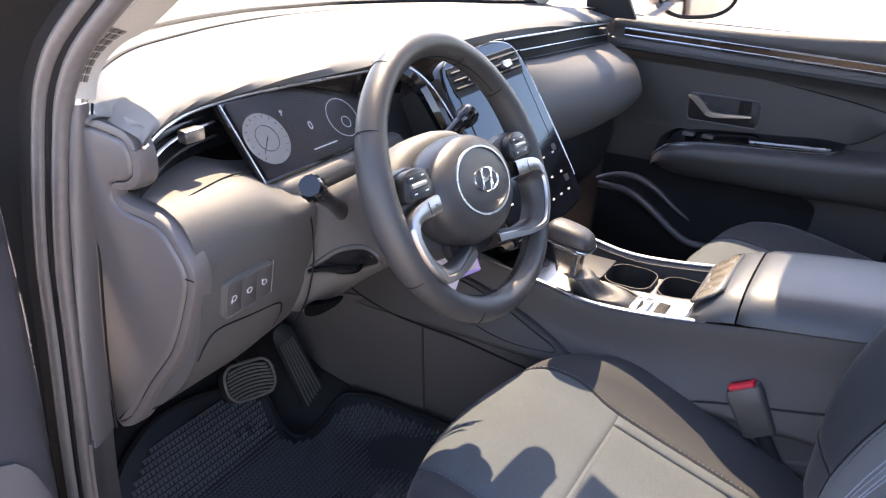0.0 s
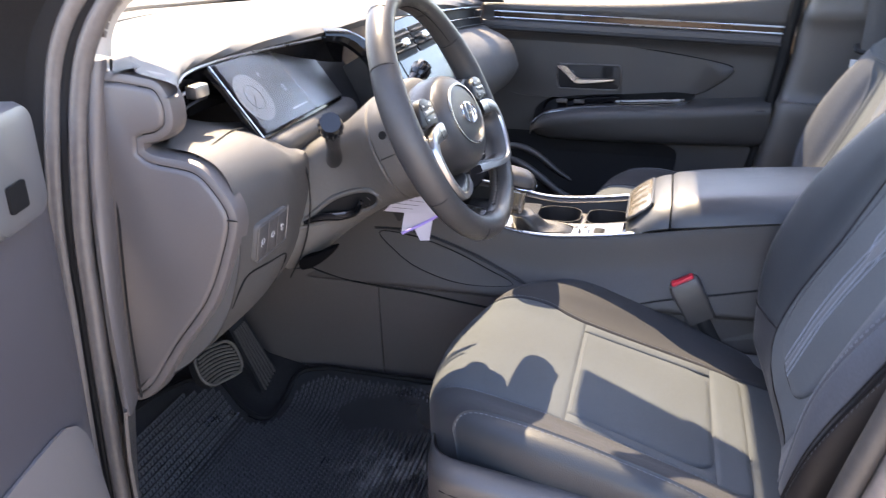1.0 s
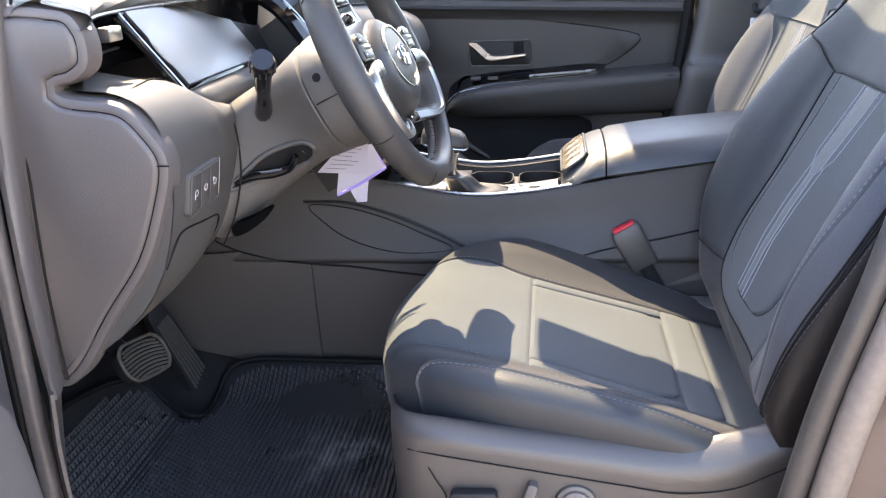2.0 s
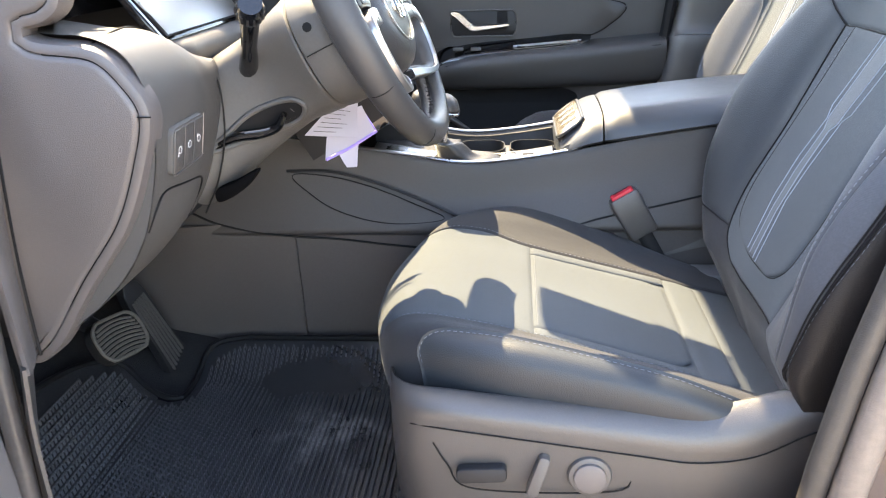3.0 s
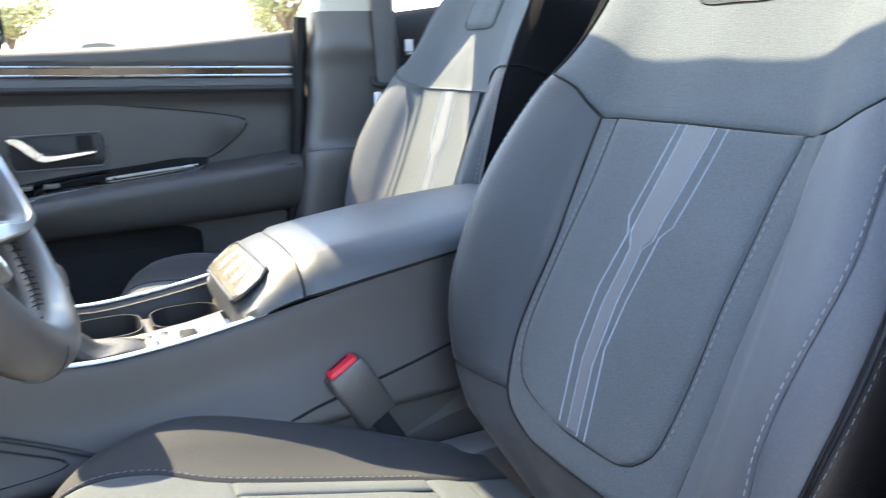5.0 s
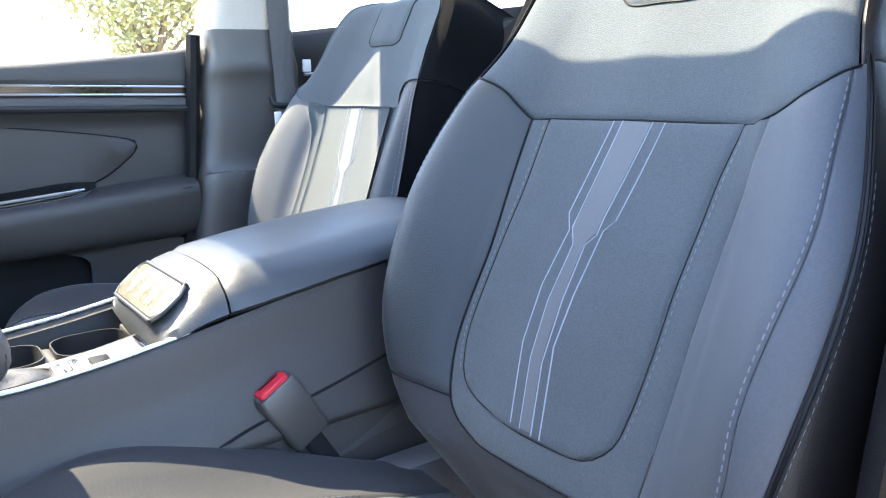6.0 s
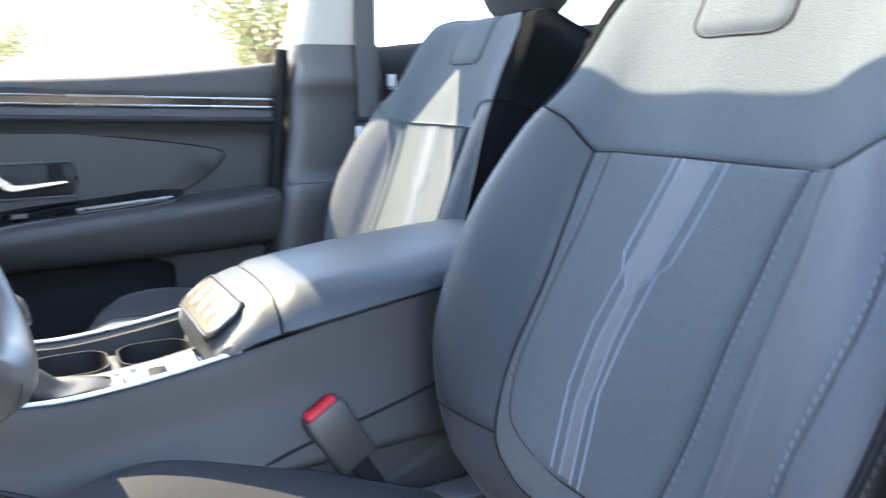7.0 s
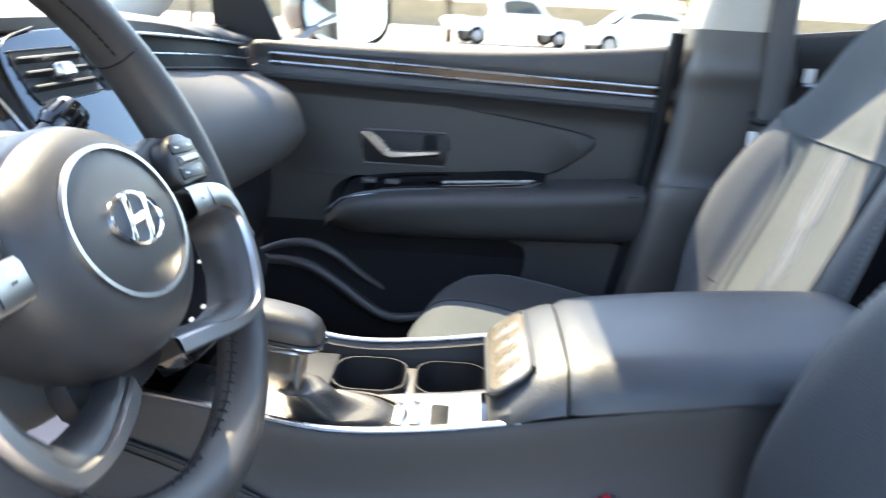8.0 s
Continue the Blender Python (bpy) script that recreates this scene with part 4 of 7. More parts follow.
def on_flank(outline_, levels):
    bm = inset_plate(outline_, levels, Matrix.Identity(4))
    for v in bm.verts:
        v.co = on_cowl(-v.co.x, v.co.y, v.co.z)
    bmesh.ops.recalc_face_normals(bm, faces=bm.faces)
    return bm
RIM = [(0.226, 0.822), (0.203, 0.844), (0.178, 0.864), (0.147, 0.877), (0.120, 0.882), (0.107, 0.874), (0.116, 0.857), (0.142, 0.844), (0.174, 0.834), (0.205, 0.8255)]
rim_line = [(-p.x, p.y) for p in spline([(y, z, 0) for y, z in RIM], 90, True)]
bowl = part("recess", on_flank(rim_line, ((0.0, -0.004), (0.0002, 0.0008), (0.0012, 0.0014), (0.004, 0.0012))), RUBBER, column_panel, "dark recess with a black lever")
lever_line = [(0.216, 0.830), (0.192, 0.8385), (0.165, 0.8415), (0.144, 0.8485), (0.131, 0.866)]
part("recess_lip", tube([on_cowl(-p[0], p[1], 0.0008) for p in rim_line[::3]], 0.0036, 8, 90, True), SOFT, bowl)
part("tilt_lever", tube([on_cowl(y, z, 0.003 + 0.003 * i) for i, (y, z) in enumerate(lever_line)], [0.003, 0.0065, 0.0072, 0.006, 0.004], 10, 40, flat=1.2, up=(1, 0, 0)), BLACKGLOSS, bowl, "gloss black tilt lever")
slot_line = [(-p.x, p.y) for p in spline([(y, z, 0) for y, z in ((0.229, 0.771), (0.228, 0.755), (0.208, 0.761), (0.187, 0.776), (0.172, 0.795), (0.182, 0.793), (0.205, 0.781))], 50, True)]
# raised black plate under the cowl; the opening's shade is its colour
part("slot", inset_plate(slot_line, ((0.0, -0.012), (0.0008, 0.0035), (0.002, 0.0042)), Matrix.Translation((-0.446, 0, 0)) @ Matrix(((0, 0, -1, 0), (-1, 0, 0, 0), (0, 1, 0, 0), (0, 0, 0, 1)))), SHADE_BLACK, column_panel)
part("panel_gap", tube([(-0.453, 0.209, 0.925), (-0.454, 0.203, 0.89), (-0.454, 0.206, 0.84), (-0.453, 0.222, 0.785), (-0.452, 0.245, 0.742)], 0.0012, 6, 40), RUBBER, lower)
part("flap_seam", tube([(-0.648, 0.224, 0.79), (-0.640, 0.213, 0.816), (-0.622, 0.2105, 0.826), (-0.571, 0.2125, 0.819), (-0.515, 0.2175, 0.809), (-0.497, 0.228, 0.79), (-0.49, 0.252, 0.752)], 0.0013, 6, 50), RUBBER, lower)
part("ledge_seam", tube([(-0.648, 0.245, 0.9775), (-0.60, 0.25, 0.982), (-0.54, 0.262, 0.981), (-0.50, 0.268, 0.975)], 0.0011, 6, 30), RUBBER, lower)
# centre stack
tilt_out = (0, -0.86, 0.51)
stack_at = facing((0.0, 0.137, 0.925), tilt_out)
outl = [(p[0], p[1]) for p in spline([(-0.138, 0.125), (-0.09, 0.156), (0.08, 0.158), (0.134, 0.125), (0.145, 0.0), (0.146, -0.13), (0.125, -0.168), (-0.12, -0.168), (-0.14, -0.13), (-0.14, 0.0)], 60, True)]
stack = part("console_tower", plate(outl, 0.03, stack_at @ pose(0, 0, -0.03), 0.006), BLACKGLOSS, dash, "gloss black centre stack reflecting the sky")
part("glass_front", plate([(x * 0.965, y * 0.97) for x, y in outl], 0.0012, stack_at), SCREEN, stack, "glass front reflecting blue sky", 5)
part("touch_screen", plate(rounded(0.225, 0.125, 0.005), 0.0006, stack_at @ pose(0, 0.028, 0.0012)), SCREEN, stack, "dark touch screen", 5)
part("screen_outline", tube([stack_at @ Vector((x, y + 0.028, 0.0019)) for x, y in rounded(0.227, 0.127, 0.005)], 0.0006, 5, 60, True), RUBBER, stack)
for k in (-1, 1):
    vent = part("vent", plate(rounded(0.112, 0.046, 0.008), 0.0012, stack_at @ pose(0.062 * k, 0.114, 0.0012)), RUBBER, stack, "dark air vent")
    for y in (0.101, 0.114, 0.127):
        part("vent_fin", plate(rounded(0.106, 0.0032, 0.0012), 0.006, stack_at @ pose(0.062 * k, y, 0.0015, -25), 0.001), DARK, vent)
    part("vent_knob", plate(rounded(0.027, 0.013, 0.003), 0.012, stack_at @ pose(0.06 * k, 0.114, 0.001), 0.002), SATIN, vent, "silver vent knob")
    part("vent_frame", tube([stack_at @ Vector((0.062 * k + x, 0.114 + y, 0.002)) for x, y in rounded(0.114, 0.048, 0.009)], 0.001, 6, 70, True), DARK, vent)
for y, n in ((-0.062, 6), (-0.10, 6), (-0.135, 7)):
    for i in range(n):
        part("touch_sign", plate(rounded(0.009, 0.0035, 0.001, 1), 0.0003, stack_at @ pose(-0.1 + 0.2 * i / (n - 1), y, 0.0014)), WHITE, stack)
for x, y in ((0.108, -0.055), (0.108, -0.115)):
    part("touch_key", plate(rounded(0.016, 0.012, 0.002), 0.002, stack_at @ pose(x, y, 0.0012)), DARK, stack)
for k in (-1, 1):
    part("stack_edge", tube([stack_at @ Vector((q[0] * 1.01 * k, q[1], 0.0)) for q in ((0.05, 0.16), (0.112, 0.145), (0.136, 0.1), (0.144, 0.0), (0.146, -0.12))], 0.0012, 6, 30), SATIN if k > 0 else DARK, stack)
    part("stack_flank", grid([[stack_at @ Vector((0.143 * k, y, -0.0)), stack_at @ Vector((0.146 * k, y, -0.05)), stack_at @ Vector((0.148 * k, y, -0.14))] for y in np.linspace(0.13, -0.15, 8)]), DARK, stack)
# hood between the screen and the stack
part("hood", tube([(-0.225, 0.272, 1.058), (-0.185, 0.25, 1.05), (-0.16, 0.22, 1.02), (-0.15, 0.175, 0.95), (-0.148, 0.13, 0.88)], [0.01, 0.014, 0.014, 0.013, 0.01], 8, 30), BLACKGLOSS, dash, "gloss black hood")
part("hood_line", tube([(-0.225, 0.262, 1.064), (-0.18, 0.235, 1.055), (-0.152, 0.205, 1.02), (-0.14, 0.158, 0.95), (-0.14, 0.11, 0.87)], 0.0025, 6, 30), SATIN, dash)
part("bulkhead", block(-0.62, 0.62, 0.50, 0.53, 0.74, 1.046, 0.004), DARK, dash)
part("hollow", grid([[(x, 0.30 - 0.1 * k, 1.05 - 0.2 * k) for k in (0, 0.5, 1)] for x in np.linspace(-0.24, -0.13, 5)]), DARK, dash)
# passenger side
secs = []
for x, out in ((0.13, 0.16), (0.2, 0.145), (0.35, 0.12), (0.5, 0.108), (0.6, 0.108), (0.645, 0.12), (0.66, 0.16)):
    z1 = NEAR_Z(x) - 0.06
    secs.append([(x, 0.235, z1 + 0.004), (x, 0.2, z1), (x, out + 0.025, z1 - 0.03), (x, out, z1 - 0.085), (x, out + 0.004, 0.865), (x, out + 0.03, 0.835), (x, out + 0.07, 0.828), (x, out + 0.10, 0.83)])
part("passenger_pad", loft(secs, 40, 30), SOFT, dash, "soft grey pad before the passenger")
secs = [[(x, 0.21, 0.832), (x, 0.185, 0.82), (x, 0.18, 0.75), (x, 0.21, 0.66), (x, 0.27, 0.62), (x, 0.4, 0.62)] for x in (0.13, 0.3, 0.5, 0.655)]
part("glove_box", loft(secs, 24, 10), DARK, dash, "dark glove box lid")
structure("underdash", block(-0.64, 0.66, 0.36, 0.70, 0.66, 0.70, 0.01), DARK, "dark underside behind the knee panel")

# ---- steering wheel ----
wheel = thing("steering_wheel", "dark leather steering wheel with satin spokes, tilted, before the dashboard", "steering wheel", (-0.365, 0.02, 0.975))
WA = facing((-0.365, 0.025, 0.969), (0, -0.905, 0.425))
rows = []
for q in np.linspace(0, 2 * math.pi, 72, endpoint=False):
    R = 0.170
    fat = 0.0165 + 0.002 * math.exp(-((math.cos(q)) ** 2 - 1) ** 2 * 20)
    low = 0.006 * max(0, -math.sin(q)) ** 3
    c = Vector((R * math.cos(q), 0.008 + (R - low) * math.sin(q), 0))
    o = Vector((math.cos(q), math.sin(q), 0))
    rows.append([WA @ (c + o * fat * math.cos(a) + Vector((0, 0, 1.12 * fat * math.sin(a)))) for a in np.linspace(0, 2 * math.pi, 14, endpoint=False)])
rim = part("rim", grid(rows, True, True), LEATHER, wheel, "dark grey leather rim")
def rim_skin(q, a, lift=0.0006):
    """On the rim's leather: q round the wheel, a round the rim, in degrees."""
    q, a = radians(q), radians(a)
    low_ = 0.006 * max(0, -math.sin(q)) ** 3
    fat_ = 0.0165 + 0.002 * math.exp(-((math.cos(q)) ** 2 - 1) ** 2 * 20) + lift
    o = Vector((math.cos(q), math.sin(q), 0))
    return WA @ (Vector((0.170 * o.x, 0.008 + (0.170 - low_) * o.y, 0)) + o * fat_ * math.cos(a) + Vector((0, 0, 1.12 * fat_ * math.sin(a))))
for side_ in (1, -1):
    threads = [tube([rim_skin(270 + side_ * q, 166), rim_skin(270 + side_ * (q + 1.0), 176, 0.0009), rim_skin(270 + side_ * (q + 1.6), 188)], 0.0006, 5, 6) for q in np.arange(6, 54, 3.4)]
    part("rim_stitching", join(*threads), DARK, rim, "dark cross-stitch thread")
    part("rim_joint", tube([rim_skin(270 + side_ * q, 177, 0.0001) for q in np.linspace(4, 56, 24)], 0.0007, 6, 40), RUBBER, rim)
for q in (62, 118, 242, 298):
    a = radians(q)
    part("seam", ring(0.0168, 0.0176, 0.0015, WA @ Matrix.Translation((0.17 * math.cos(a), 0.008 + 0.17 * math.sin(a) * (0.985 if q > 180 else 1), 0)) @ pose(0, 0, 0, 0, 0, q) @ pose(0, 0, 0, 90), 16), DARK, rim)
WB = WA @ pose(0, 0, 0, 0, 0, -4)
rows = [[WB @ Vector((k * 0.093 * math.cos(q), -0.004 + k * (0.067 if math.sin(q) > 0 else 0.072) * math.sin(q), z)) for q in np.linspace(0, 2 * math.pi, 56, endpoint=False)] for k, z in ((0.80, -0.045), (0.94, -0.035), (1.0, -0.018), (0.995, -0.004), (0.96, 0.007), (0.89, 0.0155), (0.78, 0.0215), (0.66, 0.025))]
hub = part("airbag_cover", grid(rows, True, caps=True), LEATHER, wheel, "dark grey airbag cover")
oval = WB @ pose(0, -0.001, 0.0245, 0, 0, -3) @ Matrix.Diagonal((1.38, 1.0, 1, 1))
part("hub_ring", ring(0.0412, 0.0436, 0.0026, oval, 72), SATIN, hub, "satin silver ring")
rows = [[oval @ Vector((k * 0.0412 * math.cos(q), k * 0.0412 * math.sin(q), z)) for q in np.linspace(0, 2 * math.pi, 56, endpoint=False)] for k, z in ((1.0, -0.002), (0.985, 0.0006), (0.9, 0.0016), (0.6, 0.0030), (0.25, 0.0038))]
part("hub_disc", grid(rows, True, caps=True), LEATHER, hub)
badge = WB @ pose(0.001, -0.001, 0.0278, 0, 0, -5)
rows = []
for q in np.linspace(0, 2 * math.pi, 48, endpoint=False):
    c, d = math.cos(q), math.sin(q)
    rows.append([badge @ Vector(((0.0262 + r) * c, (0.0138 + r) * d, z)) for r, z in ((-0.0008, 0), (-0.0006, 0.002), (0.0004, 0.003), (0.0016, 0.0022), (0.0018, 0))])
emblem = part("emblem", grid(rows, True, True), CHROME, hub, "bright chrome oval badge")
for k in (-1, 1):
    bar = [(p.x * k, p.y * k) for p in spline([(-0.0155, -0.0122), (-0.0105, -0.0128), (-0.0085, -0.003), (-0.0055, 0.004), (-0.0045, 0.0126), (-0.0095, 0.0128), (-0.011, 0.005), (-0.0125, -0.003)], 40, True)]
    part("badge_bar", plate(bar, 0.003, badge, 0.0008), CHROME, emblem)
part("badge_bar", plate([(p.x, p.y) for p in spline([(-0.0095, -0.0035), (0.0, -0.0022), (0.0095, -0.0005), (0.0095, 0.0035), (0.0, 0.0022), (-0.0095, 0.0005)], 30, True)], 0.0028, badge, 0.0008), CHROME, emblem)
KEYSKIN = material("dark_key_plastic", (0.012, 0.012, 0.013), 0.34, grain=(400, 0.1), spec=0.4)
# outer edge, inner edge, edge of the opening and height of the spoke frames, from the hub round to the column
FRAME = [(0.095, 0.0045, 0.094, -0.0155, 0.094, -0.0190, 0.0215), (0.120, 0.0035, 0.115, -0.0165, 0.110, -0.0195, 0.0230), (0.146, -0.0015, 0.136, -0.0165, 0.126, -0.0215, 0.0245), (0.158, -0.0110, 0.1475, -0.0215, 0.133, -0.0285, 0.0252), (0.162, -0.0320, 0.1520, -0.0340, 0.134, -0.0400, 0.0252), (0.154, -0.0610, 0.1450, -0.0585, 0.126, -0.0590, 0.0245),
         (0.137, -0.0860, 0.1300, -0.0805, 0.110, -0.0750, 0.0235), (0.122, -0.0945, 0.1170, -0.0868, 0.100, -0.0775, 0.022), (0.090, -0.0955, 0.0890, -0.0872, 0.082, -0.0782, 0.0185), (0.055, -0.0910, 0.0560, -0.0800, 0.056, -0.0745, 0.012), (0.030, -0.0875, 0.0300, -0.0755, 0.036, -0.0710, 0.004)]
for k in (-1, 1):
    W = lambda pts: [(k * p[0], p[1]) for p in pts]
    V = lambda x, y, z: WB @ Vector((k * x, y, z))
    part("spoke_back", plate(W([(0.075, 0.036), (0.115, 0.045), (0.152, 0.040), (0.160, 0.0), (0.156, -0.020), (0.128, -0.018), (0.075, -0.016)]), 0.018, WB @ pose(0, 0, -0.012), 0.004), LEATHER, wheel)
    pad = part("switch_pad", plate([(p.x * k, p.y) for p in spline([(0.096, 0.028), (0.112, 0.040), (0.136, 0.039), (0.148, 0.024), (0.151, 0.0075), (0.122, 0.0065), (0.096, 0.0065)], 44, True)], 0.016, WB @ pose(0, 0, 0.003), 0.003), KEYSKIN, wheel, "black switch pad")
    for y, h in ((0.0315, 0.0085), (0.0135, 0.0085)):
        part("key", plate(rounded(0.038, h, 0.002), 0.0022, WB @ pose(0.121 * k, y, 0.0182), 0.0008), KEYSKIN, pad)
        for dx in (-0.011, 0.011):
            part("key_sign", plate(rounded(0.006, 0.0014, 0.0005, 1), 0.0003, WB @ pose(0.121 * k + dx, y, 0.0203)), WHITE, pad)
    part("roller", tube([V(0.108, 0.0225, 0.0195), V(0.136, 0.0225, 0.0195)], 0.0028, 8), SPOKE, pad)
    path = spline(FRAME, 84)
    rows, fill = [], []
    for ox, oy, ix, iy, hx, hy, z in path:
        o, i, h = Vector((ox, oy)), Vector((ix, iy)), Vector((hx, hy))
        a, b = o.lerp(i, 0.14), o.lerp(i, 0.86)
        rows.append([V(o.x, o.y, z - 0.013), V(o.x, o.y, z - 0.0012), V(a.x, a.y, z + 0.0006), V(b.x, b.y, z + 0.0006), V(i.x, i.y, z - 0.0012), V(i.x, i.y, z - 0.010)])
        m1, m2 = i.lerp(h, 0.25), i.lerp(h, 0.7)
        low = min(z - 0.006, 0.006)
        fill.append([V(i.x, i.y, z - 0.0035), V(m1.x, m1.y, z - 0.004), V(m2.x, m2.y, (z + low) / 2 - 0.001), V(h.x, h.y, low), V(h.x, h.y, low - 0.014)])
    frame_ = part("spoke", grid(rows), SPOKE, wheel, "satin silver spoke frame")
    part("key_gap", plate(rounded(0.0009, 0.015, 0.0003, 1), 0.0004, WB @ pose(0.121 * k, -0.0065, 0.0242)), DARK, frame_)
    for dx in (-0.014, 0.014):
        part("key_sign", plate(rounded(0.004, 0.0012, 0.0004, 1), 0.0003, WB @ pose(0.121 * k + dx, -0.006, 0.0236 + 0.0)), DARK, frame_)
    part("spoke_fill", grid(fill), LEATHER, wheel, "dark leather inside the spoke frame")
for a in (32, 148, 205, 335):
    q = radians(a)
    c = Vector((0.170 * math.cos(q), 0.008 + 0.170 * math.sin(q), 0))
    out = Vector((math.cos(q), math.sin(q), 0))
    part("rim_seam", tube([WA @ (c + out * (0.0176 * math.cos(v)) + Vector((0, 0, 0.0176 * math.sin(v)))) for v in np.linspace(0, 2 * math.pi, 24, endpoint=False)], 0.0007, 5, 48, True), RUBBER, wheel)
for a, b in ((-150, -35), (35, 145)):
    arc = [WA @ Vector((0.1535 * math.cos(radians(q)), 0.008 + 0.1535 * math.sin(radians(q)), 0.004)) for q in np.linspace(a, b, 60)]
    part("stitching", stitches(arc, WA.to_3x3() @ Vector((0, 0, 1)), 0.006, 0.0042, 0.0006), RUBBER, wheel, "dark hand-sewn thread")
part("lower_spoke", plate([(p[0], p[1]) for p in spline([(-0.04, -0.05), (0.04, -0.05), (0.05, -0.08), (0.03, -0.09), (0, -0.092), (-0.03, -0.09), (-0.05, -0.08)], 36, True)], 0.012, WB @ pose(0, 0, -0.03), 0.003), DARK, wheel)
shroud = part("column_shroud", grid([[COL @ Vector((w * c, (t if d > 0 else -b) * d, h)) for c, d in ((math.copysign(abs(math.cos(q)) ** 0.8, math.cos(q)), math.copysign(abs(math.sin(q)) ** 0.8, math.sin(q))) for q in np.linspace(0, 2 * math.pi, 56, endpoint=False))]
    for h, w, t, b in ((-0.028, 0.06, 0.04, -0.045), (-0.0285, 0.088, 0.058, -0.062), (-0.031, 0.099, 0.067, -0.072), (-0.038, 0.106, 0.073, -0.079), (-0.05, 0.109, 0.076, -0.082), (-0.066, 0.108, 0.076, -0.082), (-0.0745, 0.106, 0.0745, -0.0805), (-0.0765, 0.102, 0.071, -0.077), (-0.079, 0.094, 0.064, -0.07))], True), SOFT, wheel, "grey shroud behind the steering wheel")
part("shroud_seam", tube([COL @ Vector((-0.1092, -0.002, -0.036 - 0.001 * i)) for i in range(0, 38, 6)], 0.0008, 6, 20), RUBBER, shroud)
part("screw_hole", plate(circle(0.0055, 16), 0.002, facing(COL @ Vector((-0.1052, 0.026, -0.056)), COL.to_3x3() @ Vector((-1, 0.25, 0))) @ pose(0, 0, -0.0008)), RUBBER, shroud)


def stalk(base, tip, knob_len):
    s = part("stalk", tube([base, Vector(base).lerp(Vector(tip), 0.55), tip], [0.013, 0.009, 0.0115], 12, 16), BLACKGLOSS, wheel, "black column stalk")
    way = (Vector(tip) - Vector(base)).normalized()
    part("stalk_collar", tube([Vector(base) - way * 0.012, Vector(base) + way * 0.006], [0.021, 0.016], 14, 5), DARK, s)
    part("stalk_end", tube([Vector(tip) - way * 0.004, Vector(tip) + way * 0.014, Vector(tip) + way * knob_len], [0.0125, 0.0150, 0.0152, 0.0146, 0.0125], 20, 18), BLACKGLOSS, s)
    for i in range(14):
        q = 2 * math.pi * i / 14
        side = way.orthogonal().normalized()
        o = side * math.cos(q) + way.cross(side) * math.sin(q)
        p = Vector(tip) + way * 0.004 + o * 0.0148
        part("grip", tube([p, p + way * 0.012], 0.0012, 5, 3), DARK, s)


stalk((-0.418, 0.178, 0.912), (-0.53, 0.131, 0.989), 0.024)
stalk((-0.30, 0.15, 0.935), (-0.215, 0.118, 1.0), 0.022)

# ---- centre console ----
console = thing("centre_console", "grey centre console with bright edges and a padded armrest", "centre console", (0, -0.1, 0.4))
EDGE_Z = smooth_table((-0.62, -0.46, -0.33, -0.24, -0.15, -0.06, 0.02, 0.09, 0.2, 0.45), (0.79, 0.765, 0.744, 0.727, 0.713, 0.707, 0.719, 0.73, 0.748, 0.80))
